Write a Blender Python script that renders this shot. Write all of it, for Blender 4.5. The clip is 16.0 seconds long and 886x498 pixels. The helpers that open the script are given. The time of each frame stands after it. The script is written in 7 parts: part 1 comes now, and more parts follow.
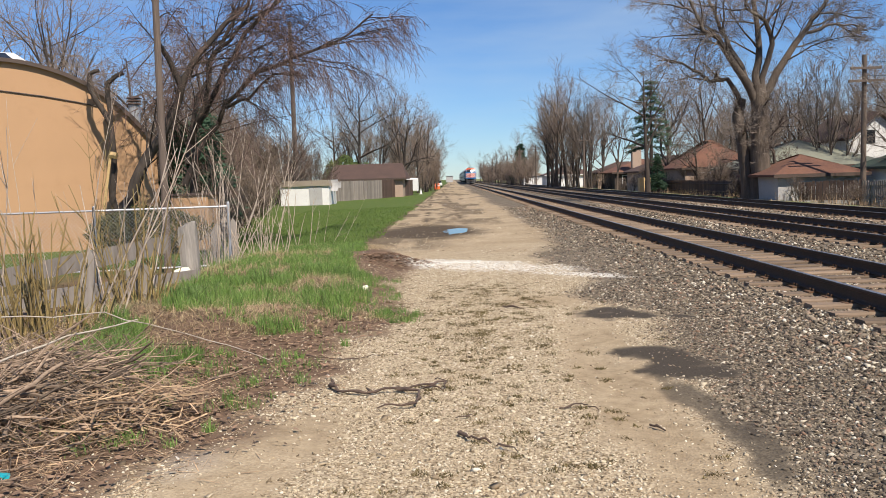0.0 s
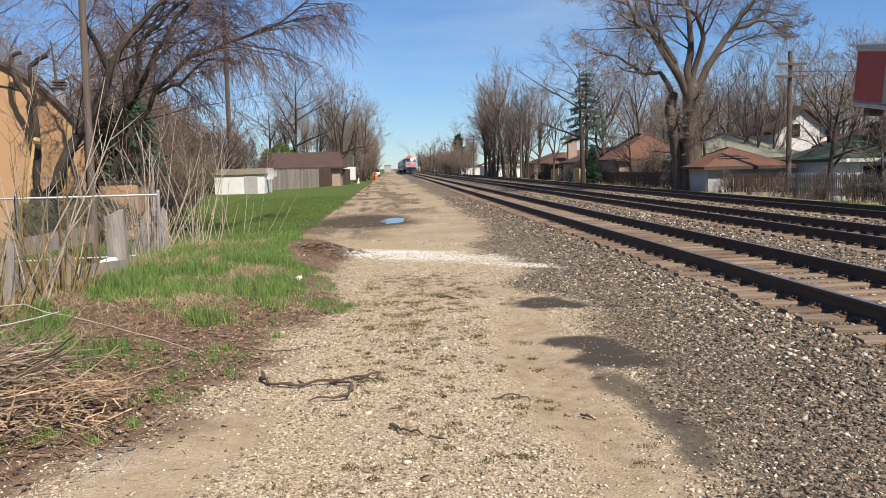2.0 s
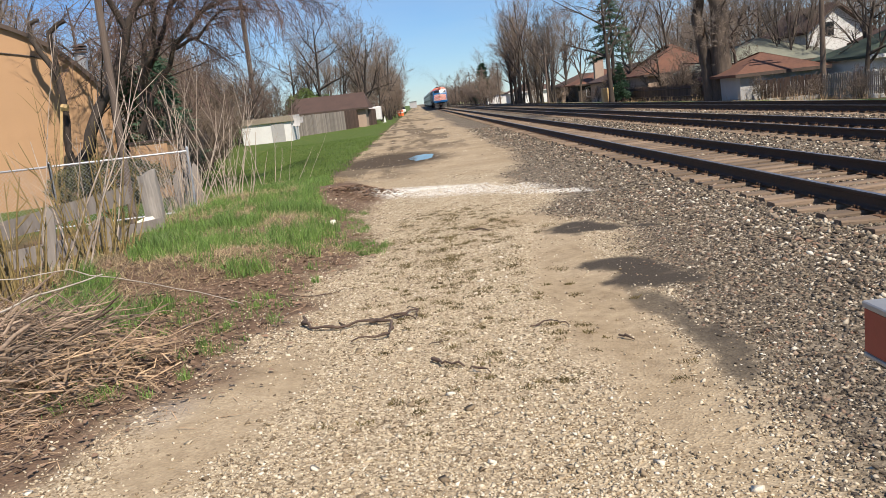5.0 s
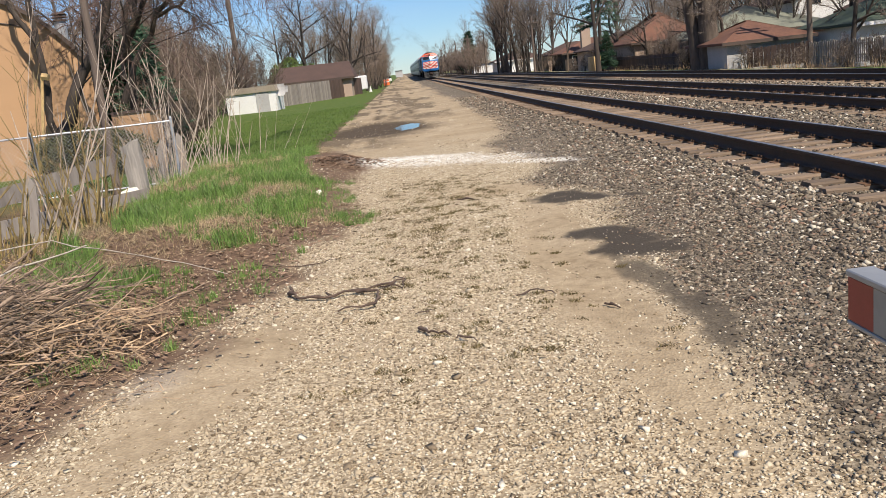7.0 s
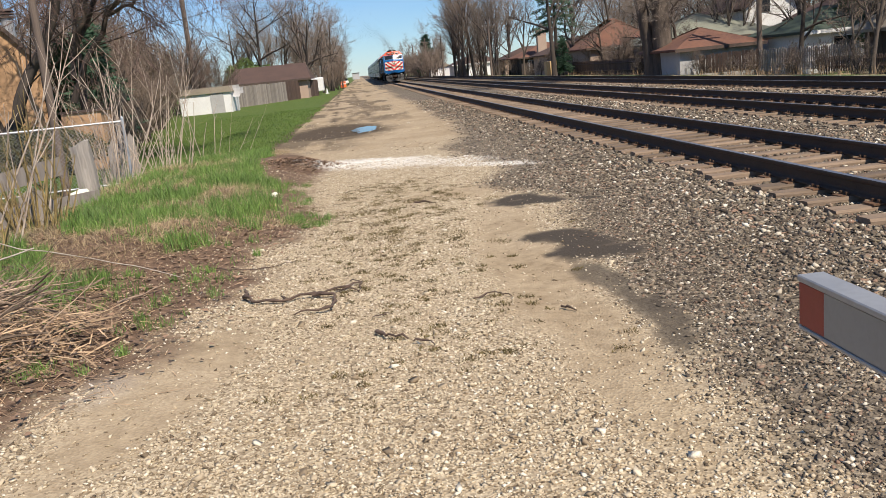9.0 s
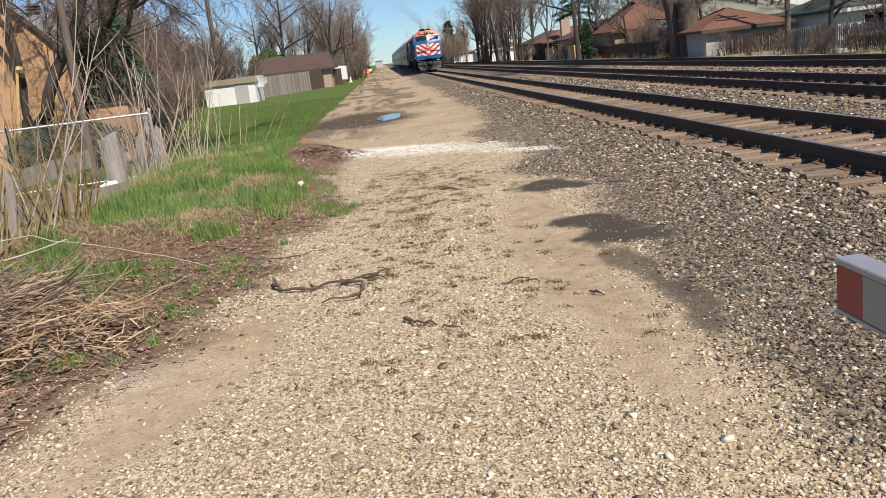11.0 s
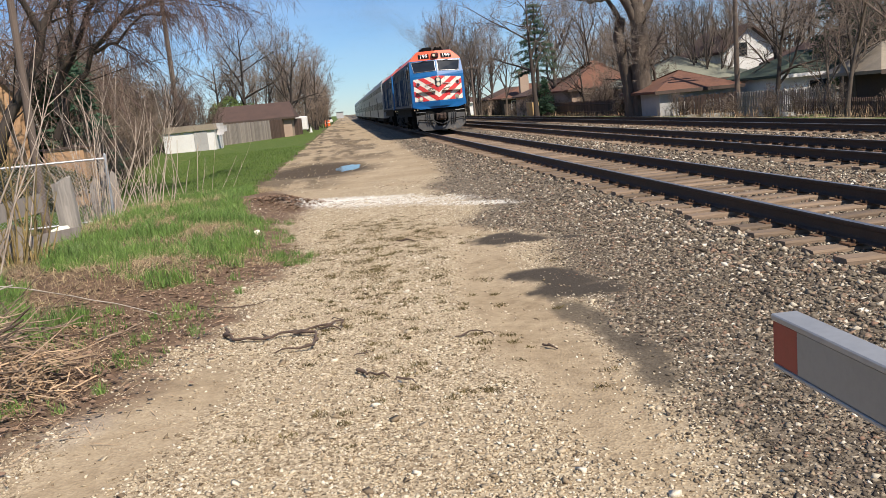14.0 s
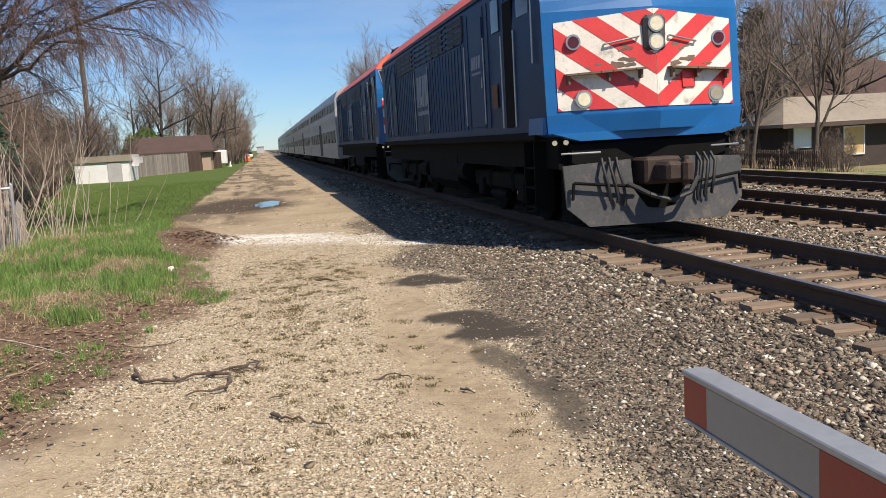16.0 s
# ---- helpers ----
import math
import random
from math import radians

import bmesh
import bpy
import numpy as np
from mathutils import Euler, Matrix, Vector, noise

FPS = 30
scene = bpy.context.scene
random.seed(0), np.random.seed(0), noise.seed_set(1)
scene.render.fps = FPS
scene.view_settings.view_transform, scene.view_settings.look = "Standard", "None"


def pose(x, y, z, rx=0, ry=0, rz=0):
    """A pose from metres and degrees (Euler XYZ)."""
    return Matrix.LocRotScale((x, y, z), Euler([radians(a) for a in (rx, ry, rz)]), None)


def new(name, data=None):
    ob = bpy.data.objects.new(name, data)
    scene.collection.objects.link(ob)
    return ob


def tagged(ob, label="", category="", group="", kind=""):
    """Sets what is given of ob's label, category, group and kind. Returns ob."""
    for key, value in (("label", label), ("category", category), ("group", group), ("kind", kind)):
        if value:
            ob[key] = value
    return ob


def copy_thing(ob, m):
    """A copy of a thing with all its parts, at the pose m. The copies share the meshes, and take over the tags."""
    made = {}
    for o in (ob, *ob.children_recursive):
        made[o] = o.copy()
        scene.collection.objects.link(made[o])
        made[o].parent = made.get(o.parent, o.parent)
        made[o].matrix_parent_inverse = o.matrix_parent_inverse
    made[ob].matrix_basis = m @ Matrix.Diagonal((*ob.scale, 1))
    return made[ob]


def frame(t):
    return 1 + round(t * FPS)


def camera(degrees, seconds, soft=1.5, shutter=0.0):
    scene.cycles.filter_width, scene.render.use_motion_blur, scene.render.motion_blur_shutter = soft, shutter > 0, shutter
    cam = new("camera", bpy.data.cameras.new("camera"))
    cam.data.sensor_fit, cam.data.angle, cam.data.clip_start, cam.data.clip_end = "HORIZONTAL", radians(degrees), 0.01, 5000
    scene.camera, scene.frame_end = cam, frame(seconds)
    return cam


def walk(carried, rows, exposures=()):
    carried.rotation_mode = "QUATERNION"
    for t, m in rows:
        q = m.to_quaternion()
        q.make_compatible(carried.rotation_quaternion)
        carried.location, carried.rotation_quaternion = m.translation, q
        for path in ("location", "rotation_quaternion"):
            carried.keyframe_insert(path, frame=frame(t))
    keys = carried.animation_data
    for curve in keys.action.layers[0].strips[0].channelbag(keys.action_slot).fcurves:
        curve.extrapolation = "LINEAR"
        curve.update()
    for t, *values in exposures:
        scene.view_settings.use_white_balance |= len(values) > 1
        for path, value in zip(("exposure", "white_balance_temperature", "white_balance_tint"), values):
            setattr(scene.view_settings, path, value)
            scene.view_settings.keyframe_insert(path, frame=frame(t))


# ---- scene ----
# the camera: held by hand beside the track, turning slowly
cam = camera(55.9, 16.0, soft=0.8)
CAMERA_ROWS = [
    (0.0, pose(-0.002, -0.001, 1.722, 85.24, 1.77, 0.63)),
    (0.5, pose(-0.015, -0.020, 1.730, 85.69, 1.42, 0.19)),
    (1.0, pose(-0.006, -0.014, 1.716, 85.76, 1.22, -0.84)),
    (1.5, pose(0.018, 0.033, 1.720, 85.05, 0.79, -2.25)),
    (2.0, pose(0.037, 0.041, 1.727, 84.41, 1.29, -3.60)),
    (2.5, pose(0.056, 0.051, 1.732, 84.39, 2.76, -4.00)),
    (3.0, pose(0.049, 0.046, 1.728, 84.59, 3.10, -3.22)),
    (3.5, pose(0.051, 0.035, 1.728, 84.09, 3.89, -2.21)),
    (4.0, pose(0.060, 0.035, 1.727, 82.63, 4.74, -2.42)),
    (4.5, pose(0.073, 0.039, 1.723, 80.91, 5.72, -1.94)),
    (4.7, pose(0.074, 0.021, 1.731, 80.46, 6.12, -1.73)),
    (6.8, pose(0.076, 0.030, 1.716, 78.21, 6.58, -2.37)),
    (7.0, pose(0.077, 0.030, 1.723, 77.83, 6.27, -2.78)),
    (7.5, pose(0.068, 0.040, 1.712, 77.46, 5.19, -4.12)),
    (8.0, pose(0.070, 0.042, 1.707, 76.69, 4.20, -5.29)),
    (8.5, pose(0.076, 0.054, 1.713, 77.06, 4.90, -5.49)),
    (9.0, pose(0.076, 0.042, 1.721, 77.73, 5.61, -5.67)),
    (9.5, pose(0.066, 0.058, 1.717, 77.62, 5.89, -4.21)),
    (9.7, pose(0.062, 0.038, 1.727, 77.40, 5.88, -3.87)),
    (12.0, pose(0.071, 0.056, 1.707, 76.95, 7.04, -4.47)),
    (12.5, pose(0.077, 0.032, 1.715, 77.88, 6.02, -4.74)),
    (13.0, pose(0.067, 0.037, 1.710, 78.38, 5.09, -4.98)),
    (13.5, pose(0.079, 0.023, 1.717, 78.84, 5.21, -5.93)),
    (14.0, pose(0.081, 0.019, 1.724, 80.26, 5.19, -6.79)),
    (14.5, pose(0.088, 0.025, 1.721, 81.17, 4.97, -7.87)),
    (15.0, pose(0.091, 0.001, 1.725, 81.11, 4.66, -9.62)),
    (15.5, pose(0.093, 0.019, 1.747, 81.79, 3.94, -11.10)),
    (16.0, pose(0.081, 0.021, 1.756, 82.52, 3.27, -12.08)),
]
walk(cam, CAMERA_ROWS)
# ---- plan: x right, y along the track, z up from the dirt path ----
RAIL_TOP = 0.28
TRACK_X = (5.568, 9.709, 13.986)      # centre lines of the three tracks
TIE_TOP = RAIL_TOP - 0.19
BALLAST = TIE_TOP - 0.05

# ---- sky and sun ----
SUN_WAY = Vector((-0.42, 0.75, -1.0)).normalized()
world = bpy.data.worlds.new("sky")
scene.world = world
world.use_nodes = True
wn = world.node_tree
wn.nodes.clear()
sky = wn.nodes.new("ShaderNodeTexSky")
sky.sky_type = "NISHITA"
sky.sun_disc = False
sky.sun_elevation = math.asin(-SUN_WAY.z)
sky.sun_rotation = math.atan2(-SUN_WAY.x, -SUN_WAY.y)
sky.air_density, sky.dust_density, sky.ozone_density = 1.0, 0.0, 4.0
bg = wn.nodes.new("ShaderNodeBackground")
bg.inputs["Strength"].default_value = 0.068
wo = wn.nodes.new("ShaderNodeOutputWorld")
# thin cirrus
tc = wn.nodes.new("ShaderNodeTexCoord")
mp = wn.nodes.new("ShaderNodeMapping")
mp.inputs["Scale"].default_value = (1.2, 1.2, 7.0)
mp.inputs["Rotation"].default_value = (0.0, 0.12, 0.0)
cn = wn.nodes.new("ShaderNodeTexNoise")
cn.inputs["Scale"].default_value = 1.7
cn.inputs["Detail"].default_value = 6.0
cr = wn.nodes.new("ShaderNodeValToRGB")
cr.color_ramp.elements[0].position, cr.color_ramp.elements[1].position = 0.46, 0.74
cm = wn.nodes.new("ShaderNodeMix")
cm.data_type = "RGBA"
cs = wn.nodes.new("ShaderNodeMath")
cs.operation = "MULTIPLY"
cs.inputs[1].default_value = 0.52
wn.links.new(tc.outputs["Generated"], mp.inputs["Vector"])
wn.links.new(mp.outputs["Vector"], cn.inputs["Vector"])
wn.links.new(cn.outputs["Fac"], cr.inputs["Fac"])
wn.links.new(cr.outputs["Color"], cs.inputs[0])
wn.links.new(cs.outputs[0], cm.inputs["Factor"])
tint = wn.nodes.new("ShaderNodeMix")
tint.data_type, tint.blend_type = "RGBA", "MULTIPLY"
tint.inputs["Factor"].default_value = 1.0
tint.inputs["B"].default_value = (0.80, 1.02, 1.34, 1.0)
wn.links.new(sky.outputs["Color"], tint.inputs["A"])
wn.links.new(tint.outputs["Result"], cm.inputs["A"])
cm.inputs["B"].default_value = (6.6, 8.0, 9.4, 1.0)
wn.links.new(cm.outputs["Result"], bg.inputs["Color"])
wn.links.new(bg.outputs["Background"], wo.inputs["Surface"])
sun_data = bpy.data.lights.new("sun", "SUN")
sun_data.energy, sun_data.angle, sun_data.color = 5.0, radians(0.53), (1.0, 0.90, 0.775)
sun = new("sun", sun_data)
sun.matrix_world = Matrix.Translation((20, -20, 60)) @ SUN_WAY.to_track_quat("-Z", "Y").to_matrix().to_4x4()
scene.view_settings.exposure = 0.33


# ---- materials ----
def mix_color(nt, fac, a, b, blend="MIX"):
    m = nt.nodes.new("ShaderNodeMix")
    m.data_type, m.blend_type = "RGBA", blend
    for key, v in (("Factor", fac), ("A", a), ("B", b)):
        if hasattr(v, "links"):
            nt.links.new(v, m.inputs[key])
        elif key == "Factor":
            m.inputs[key].default_value = v
        else:
            m.inputs[key].default_value = (*v, 1.0)
    return m.outputs["Result"]


def ramp(nt, fac, lo, hi):
    r = nt.nodes.new("ShaderNodeMapRange")
    r.inputs["From Min"].default_value, r.inputs["From Max"].default_value = lo, hi
    nt.links.new(fac, r.inputs["Value"])
    return r.outputs["Result"]


def noise_out(nt, vec, scale, detail=4.0, rough=0.6):
    n = nt.nodes.new("ShaderNodeTexNoise")
    n.inputs["Scale"].default_value, n.inputs["Detail"].default_value, n.inputs["Roughness"].default_value = scale, detail, rough
    nt.links.new(vec, n.inputs["Vector"])
    return n.outputs["Fac"]


def material(name, color, dark=None, rough=0.7, metal=0.0, grain=20.0, patch=1.5, amount=0.6, bump=0.2,
             stretch=(1, 1, 1), island=0.0, obj_random=0.0, stain=None, stain_amount=0.0, emit=None, emit_strength=0.0,
             spec=0.5, dist=0.01):
    """A painted or natural surface: colour between dark and color by fine grain and broad patches, with relief."""
    m = bpy.data.materials.new(name)
    m.use_nodes = True
    nt = m.node_tree
    b = nt.nodes["Principled BSDF"]
    tcn = nt.nodes.new("ShaderNodeTexCoord")
    mpn = nt.nodes.new("ShaderNodeMapping")
    mpn.inputs["Scale"].default_value = stretch
    nt.links.new(tcn.outputs["Object"], mpn.inputs["Vector"])
    vec = mpn.outputs["Vector"]
    if dark is None:
        dark = tuple(c * 0.6 for c in color)
    g = noise_out(nt, vec, grain)
    p = noise_out(nt, vec, patch, 3.0)
    add = nt.nodes.new("ShaderNodeMath")
    add.operation = "ADD"
    nt.links.new(g, add.inputs[0])
    nt.links.new(p, add.inputs[1])
    fac = ramp(nt, add.outputs[0], 1.0 - 0.5 * amount - 0.15, 1.0 + 0.5 * amount * 0.6)
    col = mix_color(nt, fac, dark, color)
    if island or obj_random:
        if island:
            gi = nt.nodes.new("ShaderNodeNewGeometry")
            rnd = gi.outputs["Random Per Island"]
        else:
            oi = nt.nodes.new("ShaderNodeObjectInfo")
            rnd = oi.outputs["Random"]
        k = island or obj_random
        v = nt.nodes.new("ShaderNodeMapRange")
        v.inputs["To Min"].default_value, v.inputs["To Max"].default_value = 1.0 - k, 1.0 + k
        nt.links.new(rnd, v.inputs["Value"])
        hsv = nt.nodes.new("ShaderNodeHueSaturation")
        nt.links.new(v.outputs["Result"], hsv.inputs["Value"])
        nt.links.new(col, hsv.inputs["Color"])
        col = hsv.outputs["Color"]
    if stain:
        s = ramp(nt, noise_out(nt, vec, patch * 2.3, 5.0, 0.7), 0.55, 0.72)
        sm = nt.nodes.new("ShaderNodeMath")
        sm.operation = "MULTIPLY"
        sm.inputs[1].default_value = stain_amount
        nt.links.new(s, sm.inputs[0])
        col = mix_color(nt, sm.outputs[0], col, stain)
    nt.links.new(col, b.inputs["Base Color"])
    rr = nt.nodes.new("ShaderNodeMapRange")
    rr.inputs["To Min"].default_value, rr.inputs["To Max"].default_value = max(0.02, rough - 0.1), min(1.0, rough + 0.1)
    nt.links.new(p, rr.inputs["Value"])
    nt.links.new(rr.outputs["Result"], b.inputs["Roughness"])
    b.inputs["Metallic"].default_value = metal
    b.inputs["Specular IOR Level"].default_value = spec
    if bump:
        bn = nt.nodes.new("ShaderNodeBump")
        bn.inputs["Strength"].default_value, bn.inputs["Distance"].default_value = bump, dist
        nt.links.new(g, bn.inputs["Height"])
        nt.links.new(bn.outputs["Normal"], b.inputs["Normal"])
    if emit:
        b.inputs["Emission Color"].default_value = (*emit, 1.0)
        b.inputs["Emission Strength"].default_value = emit_strength
    return m


# ---- mesh helpers ----
def part(name, bm, mat, parent=None, label=""):
    """Links a bmesh as one mesh object under a thing or a part."""
    me = bpy.data.meshes.new(name)
    bm.to_mesh(me)
    bm.free()
    mats = mat if isinstance(mat, (list, tuple)) else (mat,)
    for m in mats:
        me.materials.append(m)
    ob = new(name, me)
    ob.parent = parent
    if label:
        tagged(ob, label)
    return ob


def raw(name, verts, faces, mat, parent=None, label="", smooth=False):
    """Links a mesh from generated vertices and faces."""
    me = bpy.data.meshes.new(name)
    me.from_pydata(verts, [], faces)
    mats = mat if isinstance(mat, (list, tuple)) else (mat,)
    for m in mats:
        me.materials.append(m)
    if smooth:
        me.polygons.foreach_set("use_smooth", [True] * len(me.polygons))
    ob = new(name, me)
    ob.parent = parent
    if label:
        tagged(ob, label)
    return ob


def empty(name, m, label, category, group="", kind=""):
    ob = new(name)
    ob.empty_display_size = 0.2
    ob.matrix_world = m
    return tagged(ob, label, category, group, kind)


def box(bm, x0, x1, y0, y1, z0, z1, bevel=0.0, mi=0):
    r = bmesh.ops.create_cube(bm, size=1.0)
    for v in r["verts"]:
        v.co = Vector(((x0 + x1) / 2 + v.co.x * (x1 - x0), (y0 + y1) / 2 + v.co.y * (y1 - y0), (z0 + z1) / 2 + v.co.z * (z1 - z0)))
    if bevel:
        es = list({e for v in r["verts"] for e in v.link_edges})
        bmesh.ops.bevel(bm, geom=es, offset=bevel, segments=1, affect="EDGES")
    if mi:
        for f in {f for v in r["verts"] if v.is_valid for f in v.link_faces}:
            f.material_index = mi
    return bm


def boxed(*dims, bevel=0.0):
    bm = bmesh.new()
    return box(bm, *dims, bevel=bevel)


def prism(bm, profile, a0, a1, axis="y"):
    """Extrudes a closed profile of (u, w) points between a0 and a1 along an axis; u is x (or y), w is z."""
    rings = []
    for a in (a0, a1):
        rings.append([bm.verts.new((u, a, w) if axis == "y" else (a, u, w)) for u, w in profile])
    n = len(profile)
    for i in range(n):
        j = (i + 1) % n
        bm.faces.new((rings[0][i], rings[0][j], rings[1][j], rings[1][i]))
    bm.faces.new(rings[0][::-1])
    bm.faces.new(rings[1])
    bmesh.ops.recalc_face_normals(bm, faces=bm.faces)
    return bm


def rod(bm, a, b, r0, r1=None, sides=8):
    """A tapered round bar from a to b."""
    a, b = Vector(a), Vector(b)
    r1 = r0 if r1 is None else r1
    q = (b - a).to_track_quat("Z", "Y")
    rings = []
    for p, r in ((a, r0), (b, r1)):
        rings.append([bm.verts.new(p + q @ Vector((r * math.cos(2 * math.pi * k / sides), r * math.sin(2 * math.pi * k / sides), 0))) for k in range(sides)])
    for k in range(sides):
        j = (k + 1) % sides
        bm.faces.new((rings[0][k], rings[0][j], rings[1][j], rings[1][k]))
    bm.faces.new(rings[0][::-1])
    bm.faces.new(rings[1])
    return bm


def rods(pairs, r, sides=8):
    bm = bmesh.new()
    for a, b in pairs:
        rod(bm, a, b, r, sides=sides)
    return bm


class Tubes:
    """Collects bent tapered tubes into one vertex and face list."""

    def __init__(self):
        self.v, self.f = [], []

    def add(self, pts, radii, sides, ridge=0.0):
        base = len(self.v)
        n = len(pts)
        for i in range(n):
            d = (pts[min(i + 1, n - 1)] - pts[max(i - 1, 0)])
            d = d.normalized() if d.length > 1e-9 else Vector((0, 0, 1))
            a = d.orthogonal().normalized() if i == 0 else (a - d * a.dot(d)).normalized()
            b = d.cross(a)
            for k in range(sides):
                w = 2 * math.pi * k / sides
                r = radii[i]
                if ridge:
                    p = pts[i]
                    r *= 1 + ridge * (1 if k % 2 else -0.6) + 1.6 * ridge * noise.noise((math.cos(w) * 2.0 + 7, math.sin(w) * 2.0, p.z * 0.5)) + 0.8 * ridge * noise.noise((k * 1.7, p.z * 1.3, 3.0))
                self.v.append(pts[i] + (a * math.cos(w) + b * math.sin(w)) * r)
        for i in range(n - 1):
            for k in range(sides):
                j = (k + 1) % sides
                p, q = base + i * sides, base + (i + 1) * sides
                self.f.append((p + k, p + j, q + j, q + k))


def value_noise(x, y, scale, seed=0):
    """Smooth value noise on arrays, 0 to 1."""
    def h(i, j):
        n = (i.astype(np.int64) * 374761393 + j.astype(np.int64) * 668265263 + seed * 1442695041) & 0x7FFFFFFF
        n = ((n ^ (n >> 13)) * 1274126177) & 0x7FFFFFFF
        return ((n ^ (n >> 16)) & 0xFFFF) / 65535.0
    u, v = x / scale, y / scale
    i, j = np.floor(u), np.floor(v)
    a, b = u - i, v - j
    a, b = a * a * (3 - 2 * a), b * b * (3 - 2 * b)
    return (h(i, j) * (1 - a) + h(i + 1, j) * a) * (1 - b) + (h(i, j + 1) * (1 - a) + h(i + 1, j + 1) * a) * b


def fbm(x, y, scale, seed=0, octaves=4):
    s, amp, tot = 0.0, 1.0, 0.0
    for k in range(octaves):
        s = s + amp * value_noise(x, y, scale / 2 ** k, seed + 17 * k)
        tot += amp
        amp *= 0.55
    return s / tot


def smooth(a, b, x):
    t = np.clip((x - a) / (b - a), 0, 1)
    return t * t * (3 - 2 * t)


def ellipse(x, y, cx, cy, rx, ry, turn=0.0):
    c, s = math.cos(radians(turn)), math.sin(radians(turn))
    u, v = (x - cx) * c + (y - cy) * s, -(x - cx) * s + (y - cy) * c
    return np.sqrt((u / rx) ** 2 + (v / ry) ** 2)
# ---- the ground: zones as soft masks over one sheet ----
GRASS_EDGE = ([4, 8.1, 8.6, 9.1, 10.3, 12.5, 14.2, 17, 21.6, 97, 400], [-4.0, -3.4, -2.4, -1.5, -0.6, -1.15, -1.5, -2.1, -2.4, -2.35, -2.3])
PATH_LEFT = ([3, 4.9, 5.3, 6, 7, 8, 9, 10.5, 12.5, 14.5, 17, 22, 97, 400], [-2.6, -1.9, -1.6, -1.5, -1.25, -1.2, -0.9, -0.35, -0.8, -0.9, -0.7, -2.2, -2.1, -2.1])
BALLAST_EDGE = ([2, 4.5, 5, 7.5, 10, 12, 14, 18, 22, 27, 75, 400], [1.75, 1.8, 1.85, 2.1, 2.3, 1.75, 2.3, 1.8, 2.6, 2.9, 2.6, 2.6])


def ground_z(x, y):
    """Height of the ground: a flat path, a raised ballast bed, a hummocky bank to the left."""
    x, y = np.asarray(x, float), np.asarray(y, float)
    shoulder = np.interp(y, *BALLAST_EDGE)
    z = BALLAST * smooth(shoulder - 0.1, shoulder + 2.0, x) * (1 - smooth(16.0, 17.8, x))
    near = np.exp(-(np.maximum(y - 20, 0) / 15) ** 2)
    bank = smooth(-0.7, -2.2, x) * (1 - smooth(-4.2, -5.6, x)) * smooth(7.5, 10.0, y) * (1 - smooth(17.5, 22.0, y))
    z = z + bank * (0.16 + 0.10 * fbm(x, y, 1.2, 3))
    z = z - 0.35 * smooth(-4.6, -6.2, x) * (1 - smooth(40, 60, y))
    z = z - 0.5 * smooth(18.6, 21.0, x) * smooth(20, 26, y) * (1 - smooth(150, 250, y))
    pile = np.clip(1 - ellipse(x, y, -1.25, 17.0, 0.85, 1.0), 0, 1)
    z = z + 0.2 * pile
    z = z + near * smooth(2.0, 1.0, x) * (0.035 * (fbm(x, y, 1.6, 5) - 0.5) + 0.012 * (fbm(x, y, 0.3, 6) - 0.5))
    # ruts and the puddle's hollow
    z = z - 0.05 * np.clip(1.25 - ellipse(x, y, -0.35, 28.2, 1.2, 2.6), 0, 1)
    z = z - 0.02 * np.exp(-((x - 1.35 - 0.1 * np.sin(y * 0.6)) / 0.22) ** 2) * smooth(4.0, 6.0, y) * (1 - smooth(10, 12, y))
    return z


def tufts(x, y):
    """Where the grass of the bank stands thick, from 0 to 1."""
    return smooth(0.46, 0.54, 0.6 * fbm(x, y, 1.0, 61) + 0.4 * fbm(x, y, 0.3, 66))


